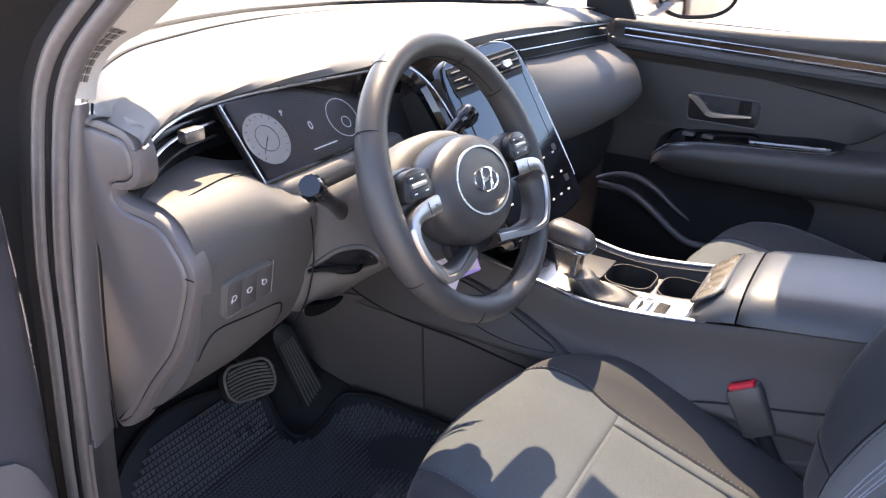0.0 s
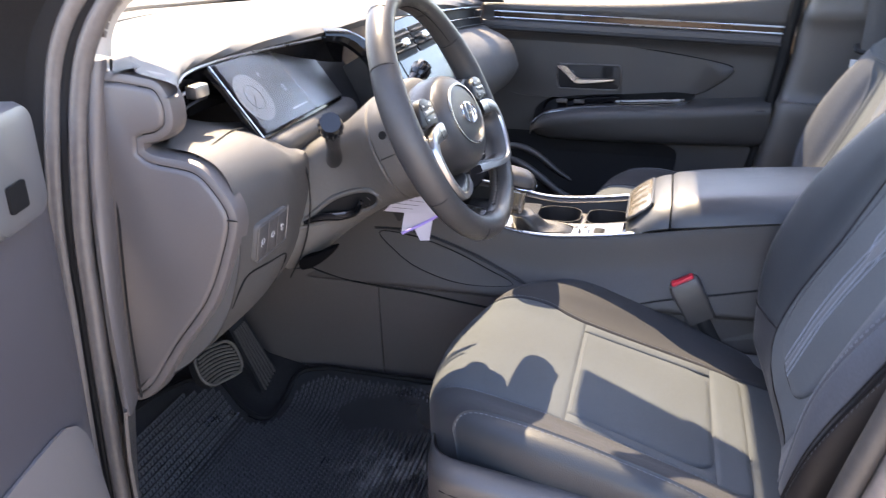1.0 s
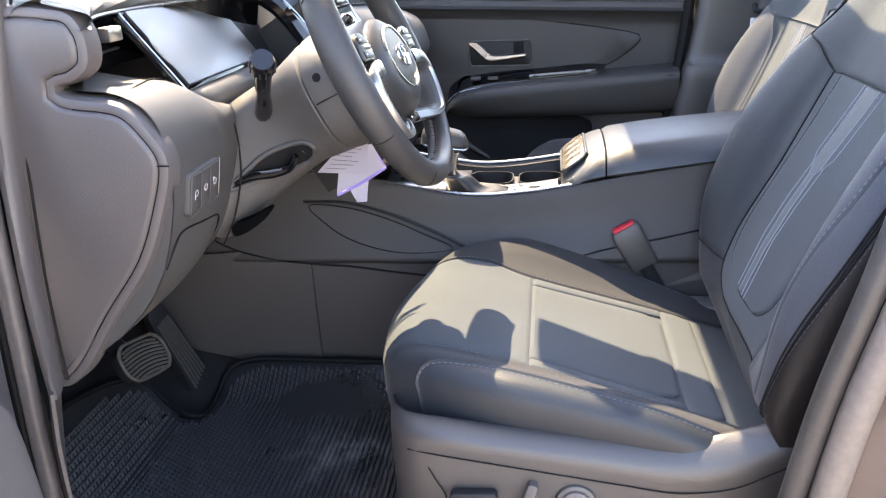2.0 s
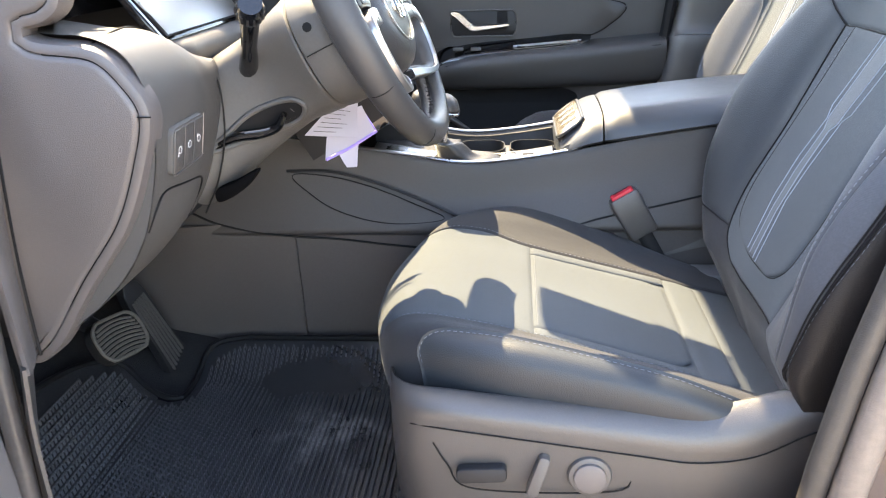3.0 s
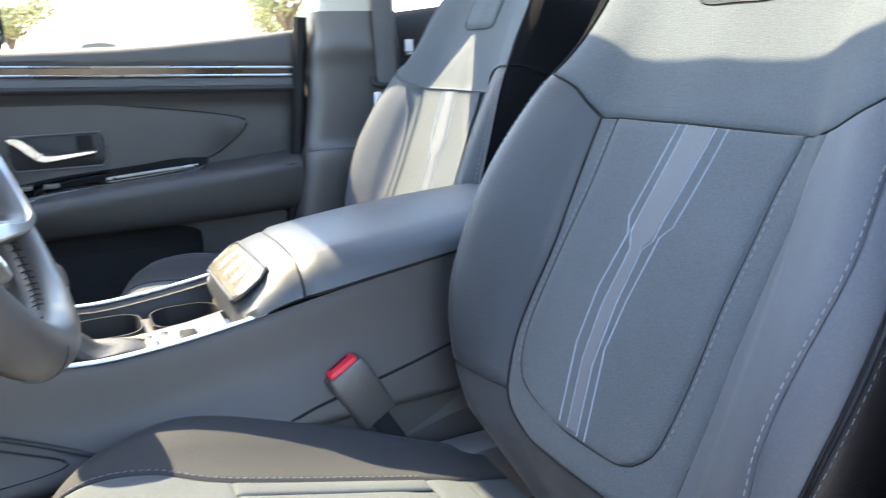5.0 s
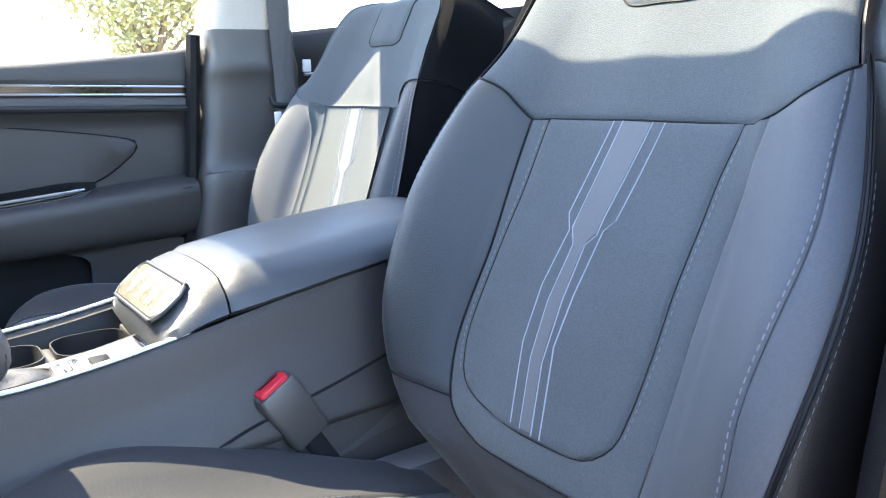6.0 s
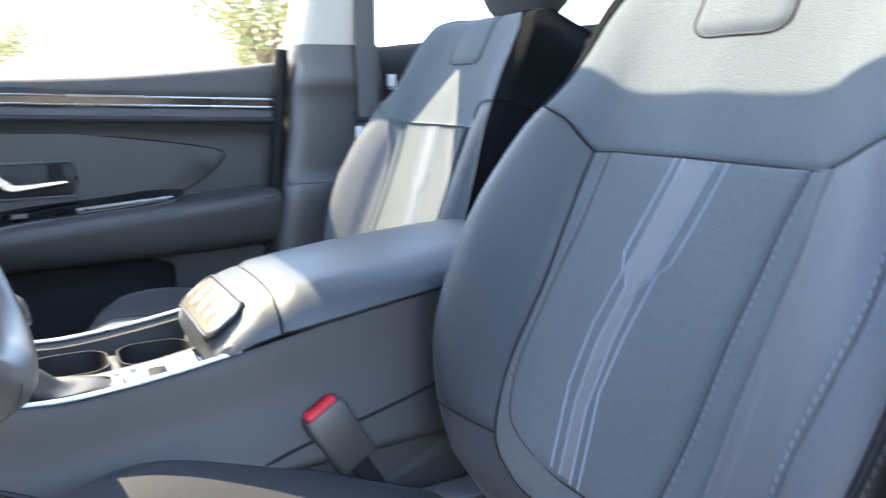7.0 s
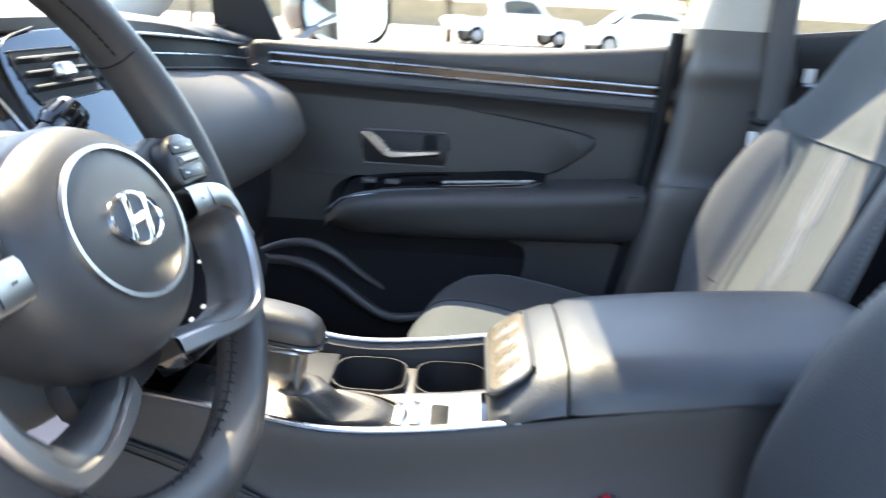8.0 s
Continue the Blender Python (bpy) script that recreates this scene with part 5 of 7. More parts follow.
for k in (-1, 1):
    secs = []
    for y in np.linspace(0.45, -0.66, 18):
        z, w = EDGE_Z(y), 0.109 + 0.02 * max(0, y - 0.1)
        foot = 0.598 + 0.03 * max(0, -y - 0.1)
        secs.append([(k * (w - 0.012), y, z - 0.006), (k * (w - 0.003), y, z), (k * (w + 0.003), y, z - 0.008), (k * (w + 0.014), y, z - 0.06), (k * (w + 0.036), y, foot + 0.02), (k * (w + 0.040), y, foot), (k * (w + 0.02), y, foot - 0.012)])
    wall = part("console_side", loft(secs, 40, 60), FLANK, console, "soft grey console flank")
    for y0, y1 in ((0.6, 0.2268), (0.2263, -0.28), (-0.2806, -0.66)):
        secs = [[(k * (0.14 + 0.02 * (y > 0.4)), y, 0.615), (k * 0.137, y, 0.53), (k * 0.133, y, 0.46), (k * 0.125, y, 0.345)] for y in np.linspace(y0, y1, 5)]
        part("console_foot", thick(loft(secs, 16, 10), 0.006), FOOTSKIN, console, "dark lower flank")
    part("edge_trim", tube([(k * 0.107, y, EDGE_Z(y) + 0.002) for y in np.linspace(0.3, -0.245, 20)], 0.0045, 8, 50, flat=0.6), SATIN, console, "bright metal edge")
    # knee pad let into the flank
    if k < 0:
        def flank(y, z):
            top, foot = EDGE_Z(y), 0.598
            return Vector((-(0.1105 + 0.041 * min(1, max(0, (top - z) / (top - foot))) ** 1.0), y, z))
        out = [(0.226, 0.693), (0.16, 0.69), (0.09, 0.672), (0.02, 0.645), (-0.03, 0.622), (0.03, 0.614), (0.09, 0.618), (0.15, 0.635), (0.19, 0.658)]
        rim_pts = [flank(y, z) for y, z in out]
        # dark tube drawn for the shade below the flank's overhang
        part("foot_shade_line", tube([(-0.149, 0.40, 0.634), (-0.150, 0.379, 0.624), (-0.150, 0.36, 0.616), (-0.152, 0.31, 0.604), (-0.152, 0.262, 0.597), (-0.147, 0.21, 0.590), (-0.141, 0.148, 0.584), (-0.140, 0.048, 0.572), (-0.140, -0.1, 0.56)], 0.002, 8, 60), RUBBER, wall)
        part("pad_seam", tube(rim_pts, 0.001, 6, 90, True), RUBBER, wall)
        # dark tube drawn for the shade band above the knee pad
        part("pad_shade_band", tube([flank(0.235, 0.700), flank(0.16, 0.698), flank(0.08, 0.678), flank(0.0, 0.648), flank(-0.06, 0.622)], 0.0026, 6, 40), DARK, wall)
        part("rear_seam", tube([(-0.1455, -0.235, 0.609), (-0.1475, -0.265, 0.618), (-0.1455, -0.283, 0.623), (-0.142, -0.334, 0.634), (-0.1395, -0.383, 0.644), (-0.1365, -0.442, 0.658), (-0.132, -0.52, 0.678)], 0.0017, 6, 30), RUBBER, wall)
# tray: gear gate on the driver's side, cups on the passenger side
part("tray_floor", block(-0.1, 0.1, -0.25, 0.10, 0.60, 0.62, 0.002), DARK, console)
secs = [[(-0.102, y, EDGE_Z(y) - 0.006), (-0.09, y, EDGE_Z(y) - 0.012), (-0.04, y, EDGE_Z(y) - 0.014), (-0.002, y, EDGE_Z(y) - 0.014), (0.0, y, EDGE_Z(y) - 0.03), (0.0, y, 0.62)] for y in np.linspace(0.10, -0.25, 9)]
gate = part("gear_panel", loft(secs, 24, 20), SPOKE, console, "silver gear panel in the sun")
secs = [[(0.102, y, EDGE_Z(y) - 0.004), (0.094, y, EDGE_Z(y) - 0.03), (0.092, y, EDGE_Z(y) - 0.04), (0.084, y, 0.66), (0.082, y, 0.62)] for y in np.linspace(0.12, -0.25, 9)]
part("tray_wall", loft(secs, 12, 20), DARK, console)
for y0 in (-0.085, -0.178):
    hole = rounded(0.082, 0.08, 0.026, 5)
    cup = part("cup_holder", grid([[Vector((0.044 + x * k, y0 + y * k, z)) for x, y in hole] for k, z in ((1.04, 0.69), (1.04, 0.6965), (1.0, 0.6965), (0.97, 0.68), (0.88, 0.63))], True), DARK, console, "black cup holder")
    part("cup_floor", plate([(x * 0.88, y * 0.88) for x, y in hole], 0.002, Matrix.Translation((0.044, y0, 0.629))), RUBBER, cup)
part("cup_bridge", block(0.006, 0.082, -0.139, -0.124, 0.655, 0.688, 0.004), PLASTIC, console, "grey divider between the cups")
part("cup_frame", block(0.002, 0.084, -0.235, -0.218, 0.66, 0.70, 0.003), PLASTIC, console)
part("cup_frame", block(0.002, 0.084, -0.045, 0.1, 0.66, 0.70, 0.004), DARK, console)
def gate_z(y):
    return EDGE_Z(y) - 0.0135
for y in (-0.126, -0.143):
    part("console_key", plate(rounded(0.048, 0.0105, 0.003), 0.007, Matrix.Translation((-0.055, y, gate_z(y) - 0.001)) @ pose(0, 0, 0, 6), 0.0022), SATIN, gate, "satin rocker key")
part("console_slot", plate(rounded(0.044, 0.019, 0.003), 0.0016, Matrix.Translation((-0.056, -0.168, gate_z(-0.168))), 0.0006), RUBBER, gate)
part("console_tile", plate(rounded(0.07, 0.019, 0.004), 0.0014, Matrix.Translation((-0.052, -0.2185, gate_z(-0.2185) + 0.001)), 0.0006), SCREEN, gate, "glossy dark tile")
part("gate_line", plate(rounded(0.0012, 0.15, 0.0005, 1), 0.001, Matrix.Translation((-0.088, -0.165, gate_z(-0.165) + 0.0006)) @ pose(0, 0, 0, -9.5)), RUBBER, gate)
# gear lever
BOOT = material("dark_boot_skin", (0.03, 0.028, 0.027), 0.42, grain=(300, 0.15), bump=(500, 0.0006))
def boot_point(q, k):
    r = 1 + 0.07 * math.sin(5 * q + 5 * k) * math.sin(math.pi * k)
    return Vector((-0.05 - 0.022 * k + (0.038 - 0.020 * k) * math.cos(q) * r, -0.068 + 0.056 * k + (0.062 - 0.043 * k - 0.012 * math.sin(math.pi * k)) * math.sin(q) * r, 0.695 + 0.05 * k ** 1.2 + 0.005 * math.sin(k * 12)))
lever = part("gear_boot", grid([[boot_point(q, k) for q in np.linspace(0, 2 * math.pi, 40, endpoint=False)] for k in np.linspace(0, 1, 22)], True), BOOT, console, "pleated leather gear boot")
part("boot_ring", tube([Vector((-0.05 + 0.041 * math.cos(q), -0.068 + 0.065 * math.sin(q), 0.697)) for q in np.linspace(0, 2 * math.pi, 20, endpoint=False)], 0.003, 8, 40, True), DARK, lever)
CHAMPAGNE = material("champagne_metal", (0.62, 0.57, 0.5), 0.26, 1.0, grain=(400, 0.04))
def lever_ring(c, rx, ry, tilt, power=0.45, n=32):
    """A boxy ring round the lever; tilt raises its front edge."""
    out = []
    for q in np.linspace(0, 2 * math.pi, n, endpoint=False):
        x, y = math.copysign(abs(math.cos(q)) ** power, math.cos(q)), math.copysign(abs(math.sin(q)) ** power, math.sin(q))
        out.append(Vector((c[0] + rx * x, c[1] + ry * y, c[2] + tilt * y)))
    return out
part("lever_collar", grid([lever_ring(c, rx, ry, t) for c, rx, ry, t in (((-0.0725, -0.013, 0.735), 0.0145, 0.0175, 0.0), ((-0.073, -0.013, 0.737), 0.0165, 0.0195, 0.0), ((-0.077, -0.013, 0.765), 0.0185, 0.0225, 0.001), ((-0.080, -0.013, 0.782), 0.0205, 0.0265, 0.003), ((-0.080, -0.013, 0.785), 0.019, 0.025, 0.003))], True, caps=True), CHAMPAGNE, lever, "champagne metal lever collar")
knob = part("gear_knob", grid([lever_ring((-0.081, -0.014, z), rx, ry, t, p) for z, rx, ry, t, p in ((0.785, 0.020, 0.030, 0.004, 0.5), (0.787, 0.0235, 0.0365, 0.005, 0.5), (0.793, 0.0255, 0.0395, 0.006, 0.5), (0.803, 0.0255, 0.039, 0.007, 0.55), (0.812, 0.0235, 0.036, 0.007, 0.6), (0.818, 0.0185, 0.029, 0.006, 0.65), (0.8205, 0.010, 0.018, 0.004, 0.8))], True, caps=True), LEATHER, lever, "dark leather gear knob")
part("knob_band", tube(lever_ring((-0.081, -0.014, 0.7915), 0.0258, 0.0398, 0.006, 0.5), 0.0014, 6, 60, True), CHROME, knob)
part("knob_seam", tube(lever_ring((-0.081, -0.014, 0.7955), 0.0258, 0.0398, 0.006, 0.5), 0.0008, 6, 60, True), RUBBER, knob)
# armrest box and lid
def arm_ring(y, zb, zt, w, tilt=0.0):
    return [(-w, y, zb), (-w - 0.003, y, (zb + zt) / 2), (-w + 0.006, y, zt - 0.014), (-w + 0.03, y, zt), (0, y, zt + 0.005), (w - 0.03, y, zt), (w - 0.006, y, zt - 0.014), (w + 0.003, y, (zb + zt) / 2), (w, y, zb), (0, y, zb - 0.01)]
box = part("armrest_box", loft([arm_ring(y, zb, zt, w) for y, zb, zt, w in ((-0.215, 0.715, 0.728, 0.09), (-0.222, 0.718, 0.742, 0.1), (-0.242, 0.726, 0.760, 0.105), (-0.265, 0.734, 0.774, 0.108), (-0.286, 0.738, 0.781, 0.108))], 44, 16, True, True), LIDSKIN, console, "padded front of the armrest")
part("armrest_lid", loft([arm_ring(y, zb, zt, w) for y, zb, zt, w in ((-0.289, 0.739, 0.780, 0.107), (-0.295, 0.74, 0.785, 0.11), (-0.36, 0.750, 0.795, 0.112), (-0.46, 0.765, 0.806, 0.112), (-0.58, 0.780, 0.815, 0.108), (-0.605, 0.784, 0.812, 0.104), (-0.62, 0.788, 0.80, 0.098))], 44, 24, True, True), LIDSKIN, console, "padded armrest lid, half in sun")
pan = facing((-0.005, -0.236, 0.757), (0, 0.62, 0.78))
keys = part("key_panel", plate(rounded(0.158, 0.047, 0.016, 6), 0.0035, pan @ pose(0, 0, -0.0005), 0.0015), BRONZED, box, "pale gloss heater key panel")
part("key_panel_lip", tube([pan @ Vector((x, y, 0.0005)) for x, y in rounded(0.163, 0.052, 0.018, 6)], 0.0026, 8, 90, True), LIDSKIN, keys)
for x in (-0.052, -0.018, 0.018, 0.052):
    part("heater_key", plate(rounded(0.027, 0.034, 0.004), 0.0010, pan @ pose(x, 0, 0.0027), 0.0005), BRONZED, keys)
    part("key_sign", plate(rounded(0.010, 0.0022, 0.0007, 1), 0.0003, pan @ pose(x, 0.004, 0.0037)), DARK, keys)
    part("key_sign", plate(rounded(0.006, 0.0016, 0.0006, 1), 0.0003, pan @ pose(x, -0.006, 0.0037)), DARK, keys)

# ---- belt buckle, pedals, floor mat, papers ----
def buckle(at, way, label):
    b = thing("belt_buckle", label, "belt buckle", at, "belt buckles")
    z = Vector(way).normalized()
    x = Vector((-1, 0, 0.1)).cross(z).normalized()
    m = Matrix.Translation(at) @ Matrix((x, z.cross(x), z)).transposed().to_4x4()
    rows = [[m @ Vector((p[0] * k, p[1] * k, h)) for p in rounded(0.050, 0.028, 0.006)] for h, k in ((-0.078, 0.86), (-0.074, 0.97), (-0.03, 1.0), (-0.012, 1.03), (-0.009, 0.98), (-0.004, 0.96), (-0.002, 0.9))]
    part("buckle_body", grid(rows, True, caps=True), PLASTIC, b)
    part("release_key", plate(rounded(0.038, 0.018, 0.004), 0.006, m @ pose(0, 0, -0.003), 0.0015), RED, b, "red release key")
    part("buckle_slot", plate(rounded(0.026, 0.0022, 0.001), 0.0006, m @ pose(0, -0.0045, 0.003)), RUBBER, b)
    part("buckle_stem", tube([m @ Vector((0, 0, -0.07)), m @ Vector((0, 0.0, -0.13)), m @ Vector((0.0, 0.006, -0.2))], 0.012, 8, flat=0.4, up=(1, 0, 0)), DARK, b)


buckle((-0.140, -0.3165, 0.6635), (0.03, 0.5, 0.86), "black belt buckle with a red key beside the driver's seat")
structure("console_gap", block(-0.20, -0.15, -0.62, -0.41, 0.46, 0.548, 0.012), SILVER, "grey seat hinge cover between seat and console")

mat_z = lambda x, y: floor_z(x, y) + 0.012
mat_out = [(-0.412, 0.575), (-0.338, 0.562), (-0.262, 0.535), (-0.266, 0.485), (-0.286, 0.425), (-0.25, 0.405), (-0.20, 0.408), (-0.168, 0.39), (-0.153, 0.35), (-0.15, 0.2), (-0.15, 0.05), (-0.15, -0.1), (-0.65, -0.1), (-0.655, 0.1), (-0.655, 0.30), (-0.645, 0.44), (-0.60, 0.525), (-0.50, 0.57)]
mat = thing("floor_mat", "ribbed black rubber floor mat, dusty, in the driver's footwell", "floor mat", (-0.4, 0.15, 0.39))
bm = bmesh.new()
edge_pts = spline([(x, y, 0) for x, y in mat_out], 120, True)
top = [bm.verts.new((p.x, p.y, mat_z(p.x, p.y))) for p in edge_pts]
face_ = bm.faces.new(top)
bmesh.ops.triangulate(bm, faces=[face_])
bmesh.ops.subdivide_edges(bm, edges=[e for e in bm.edges if e.calc_length() > 0.06], cuts=3, use_grid_fill=True)
for v in bm.verts:
    v.co.z = mat_z(v.co.x, v.co.y)
part("mat_sheet", thick(bm, 0.006), MAT, mat)
part("mat_border", tube([(p.x, p.y, mat_z(p.x, p.y) + 0.003) for p in edge_pts[::3]], 0.005, 8, 160, True), RUBBER, mat)
ribs = bmesh.new()
def inside(x, y):
    hit_ = False
    for (x0, y0), (x1, y1) in zip(mat_out, mat_out[1:] + mat_out[:1]):
        if (y0 > y) != (y1 > y) and x < (x1 - x0) * (y - y0) / (y1 - y0) + x0:
            hit_ = not hit_
    return hit_
RIB = 0.0088
rows_of_ribs = int(0.58 / RIB)
for i in range(rows_of_ribs):
    y = -0.02 + RIB * i
    xs = np.linspace(-0.64, -0.165, 56)
    shift_ = 0.0043 * (i % 2)
    for x0, x1 in zip(xs, xs[1:]):
        x0, x1 = x0 + shift_, x1 + shift_ - 0.0026
        if all(inside(x + dx, y + dy_) for x, dx in ((x0, -0.014), (x1, 0.014)) for dy_ in (-0.014, 0.014)):
            q = []
            for x in (x0, x1):
                z = mat_z(x, y) + 0.0035
                q.append([ribs.verts.new((x, y - 0.0028, z - 0.006)), ribs.verts.new((x, y - 0.0012, z + 0.0036)), ribs.verts.new((x, y + 0.0012, z + 0.0036)), ribs.verts.new((x, y + 0.0028, z - 0.006))])
            for j in range(3):
                ribs.faces.new((q[0][j], q[0][j + 1], q[1][j + 1], q[1][j]))
tagged(part("mat_ribs", ribs, MAT_RIB, mat, "fine moulded ribs", 0), kind="stuff")

DUSTY = material("dusty_pedal_rubber", (0.085, 0.078, 0.068), 0.7, grain=(150, 0.35), bump=(300, 0.0005))
brake = thing("brake_pedal", "worn dusty rubber brake pedal hanging over the mat", "pedal", (-0.352, 0.465, 0.47))
bp = facing((-0.352, 0.458, 0.505), (-0.1, -0.78, 0.5), (0.15, 0, 1))
part("pedal_pad", plate(rounded(0.105, 0.07, 0.027), 0.014, bp @ pose(0, 0, -0.007), 0.005), RUBBER, brake)
part("pedal_frame", tube([bp @ Vector((x, y, 0.0085)) for x, y in rounded(0.098, 0.063, 0.024)], 0.0028, 8, 60, True), DUSTY, brake)
for i in range(9):
    y = -0.0252 + 0.0063 * i
    w = 0.088 - 0.9 * max(0.0, abs(y) - 0.012)
    part("pedal_rib", tube([bp @ Vector((w * (k - 0.5), y - 0.006 * (2 * k - 1) ** 2, 0.0078)) for k in np.linspace(0, 1, 7)], 0.0021, 6, 14), DUSTY, brake)
part("pedal_arm", tube([(-0.352, 0.475, 0.51), (-0.34, 0.55, 0.56), (-0.34, 0.6, 0.68)], 0.011, 8, flat=1.5), DARK, brake)
gas = thing("accelerator_pedal", "tall ribbed accelerator pedal hinged on the floor", "pedal", (-0.235, 0.45, 0.335))
gp = facing((-0.197, 0.47, 0.413), (-0.25, -0.93, 0.2), (-0.065, 0.0, 0.235))
part("pedal_pad", plate([(p[0], p[1]) for p in spline([(-0.020, 0.118), (0.020, 0.122), (0.026, 0.0), (0.033, -0.118), (-0.028, -0.122), (-0.024, 0.0)], 40, True)], 0.016, gp @ pose(0, 0, -0.008), 0.003), DARK, gas)
for i in range(6):
    part("pedal_rib", plate(rounded(0.0035, 0.20, 0.0016, 2), 0.0034, gp @ pose(-0.0165 + 0.0072 * i, -0.002, 0.0075, 0, 0, -1.2 + 0.8 * i), 0.001), PLASTIC, gas)

papers = thing("key_tag", "white printed card on a lilac tag hanging below the steering column", "paper tag", (-0.325, 0.118, 0.77))
ta = facing((-0.29, 0.105, 0.80), (-0.75, -0.5, 0.45))
def sheet(corners, lift, bend):
    """A slightly bent sheet of paper between four corners of the tag's plane."""
    a, b, c, d = (Vector(p) for p in corners)
    rows = []
    for j in np.linspace(0, 1, 8):
        row = []
        for i in np.linspace(0, 1, 8):
            p = a.lerp(b, i).lerp(d.lerp(c, i), j)
            row.append(ta @ Vector((p.x, p.y, lift + bend * ((i - 0.5) ** 2 + 0.6 * j * j))))
        rows.append(row)
    return thick(grid(rows), 0.0005)
CARD = [(-0.049, 0.006), (0.012, 0.052), (0.037, 0.040), (0.024, -0.009)]
card = part("tag_card", sheet(CARD, 0.004, 0.012), PAPER, papers, "white printed card")
part("tag_back", sheet([(-0.026, -0.032), (-0.005, 0.030), (0.045, 0.037), (0.058, -0.003)], -0.003, 0.010), PAPER, papers)
part("tag_fold", tube([ta @ Vector((-0.026, -0.032, 0.005)), ta @ Vector((0.016, -0.019, 0.002)), ta @ Vector((0.058, -0.003, 0.006))], 0.0022, 6, 20), LILAC, papers, "lilac edge of the folded card")
part("tag_fold", tube([ta @ Vector((0.045, 0.037, -0.001)), ta @ Vector((0.058, -0.003, 0.005))], 0.0012, 6, 10), LILAC, papers, "lilac edge of the folded card")
part("tag_sleeve", sheet([(0.004, -0.046), (-0.004, -0.020), (0.030, -0.012), (0.018, -0.048)], -0.005, 0.006), PAPER, papers, "clear sleeve end")
for i in range(7):
    p0 = Vector(CARD[0]).lerp(Vector(CARD[1]), 0.12 + 0.12 * i)
    p1 = Vector(CARD[3]).lerp(Vector(CARD[2]), 0.12 + 0.12 * i)
    a, b = p0.lerp(p1, 0.10), p0.lerp(p1, 0.55 + 0.1 * (i % 3))
    f = lambda p, j: ta @ Vector((p.x, p.y, 0.0065 + 0.012 * (0.6 * j * j)))
    part("print_line", tube([f(a, 0.1), f(a.lerp(b, 0.5), 0.4), f(b, 0.7)], 0.0004, 4, 12), PLASTIC, card)

# ---- passenger door ----
BRONZE = material("dark_bronze_trim", (0.045, 0.034, 0.027), 0.25, 0.6, grain=(80, 0.3))
door = thing("vehicle_door", "closed grey passenger door with a bronze trim strip and satin handle", "car door", (0.7, -0.2, 0.5))
SILL_Z = smooth_table((-0.57, -0.4, -0.2, 0.0, 0.2), (1.066, 1.046, 1.033, 1.031, 1.034))
STRIP_Z = smooth_table((-0.56, 0.2), (0.973, 0.999))
def door_profile(y):
    s_, t_ = SILL_Z(y), STRIP_Z(y)
    return [(0.745, s_ - 0.006), (0.725, s_), (0.705, s_ - 0.008), (0.698, t_ + 0.017), (0.702, t_ + 0.012), (0.702, t_ - 0.012), (0.690, t_ - 0.016), (0.686, t_ - 0.034), (0.695, t_ - 0.046), (0.708, t_ - 0.06), (0.714, 0.90), (0.714, 0.84), (0.716, 0.78), (0.716, 0.70), (0.712, 0.64), (0.70, 0.57), (0.685, 0.50), (0.68, 0.42), (0.69, 0.36)]
door_rear = lambda z: -0.52 - 0.17 * (z - 0.80)
rows = []
for y in np.linspace(0.22, -0.52, 26):
    row = []
    for p in spline([(x, 0, z) for x, z in door_profile(y)], 90):
        yy = 0.22 + (y - 0.22) * (door_rear(p.z) - 0.22) / (-0.52 - 0.22)
        row.append(Vector((p.x, yy, p.z)))
    rows.append(row)
part("door_panel", thick(grid(rows), 0.004), DOORSKIN, door, "soft grey door panel")
def on_door(y, z, lift=0.0):
    return Vector((0.7 - lift, y, z))
for dz, r, mt in ((0.0078, 0.0026, SATIN), (-0.0078, 0.0026, SATIN)):
    part("trim_edge", tube([on_door(y, STRIP_Z(y) + dz, 0.002) for y in np.linspace(0.19, -0.545, 14)], r, 8, 40), mt, door, "bright trim edge")
part("trim_strip", thick(grid([[on_door(y, STRIP_Z(y) + dz, 0.0005) for dz in (-0.0065, 0, 0.0065)] for y in np.linspace(0.19, -0.54, 30)]), 0.002), BRONZE, door, "brushed bronze trim strip")
part("trim_end", block(0.694, 0.702, -0.551, -0.543, 0.962, 0.985, 0.001), SATIN, door)
# dark tube laid where shade falls below the trim strip
part("trim_shade", tube([on_door(y, STRIP_Z(y) - 0.034, 0.012) for y in np.linspace(0.2, -0.54, 14)], 0.007, 8, 40), DARK, door, "dark strip for the shade under the trim")
door_at = Matrix.Translation((0.714, 0, 0)) @ Matrix(((0, 0, -1, 0), (-1, 0, 0, 0), (0, 1, 0, 0), (0, 0, 0, 1)))
def door_plate(pts, n=60, depth=0.006, edge=0.004, base=0.0, smooth=True):
    out = spline([(-y, z, 0) for y, z in pts], n, True) if smooth else [Vector((-y, z, 0)) for y, z in pts]
    return plate([(p.x, p.y) for p in out], depth, door_at @ pose(0, 0, base), edge)
LEAF_LINE = [(0.195, 0.90), (0.165, 0.938), (0.06, 0.943), (-0.03, 0.938), (-0.25, 0.912), (-0.39, 0.889), (-0.422, 0.873), (-0.389, 0.838), (-0.328, 0.806), (-0.2, 0.79), (0.0, 0.785), (0.13, 0.79), (0.2, 0.83)]
insert = part("door_insert", door_plate(LEAF_LINE, 90, 0.008, 0.004, -0.003), DOORSKIN, door, "pointed soft inset panel")
part("insert_seam", tube([(0.7125, y, z) for y, z in LEAF_LINE[1:10]], 0.0022, 6, 70), RUBBER, insert)
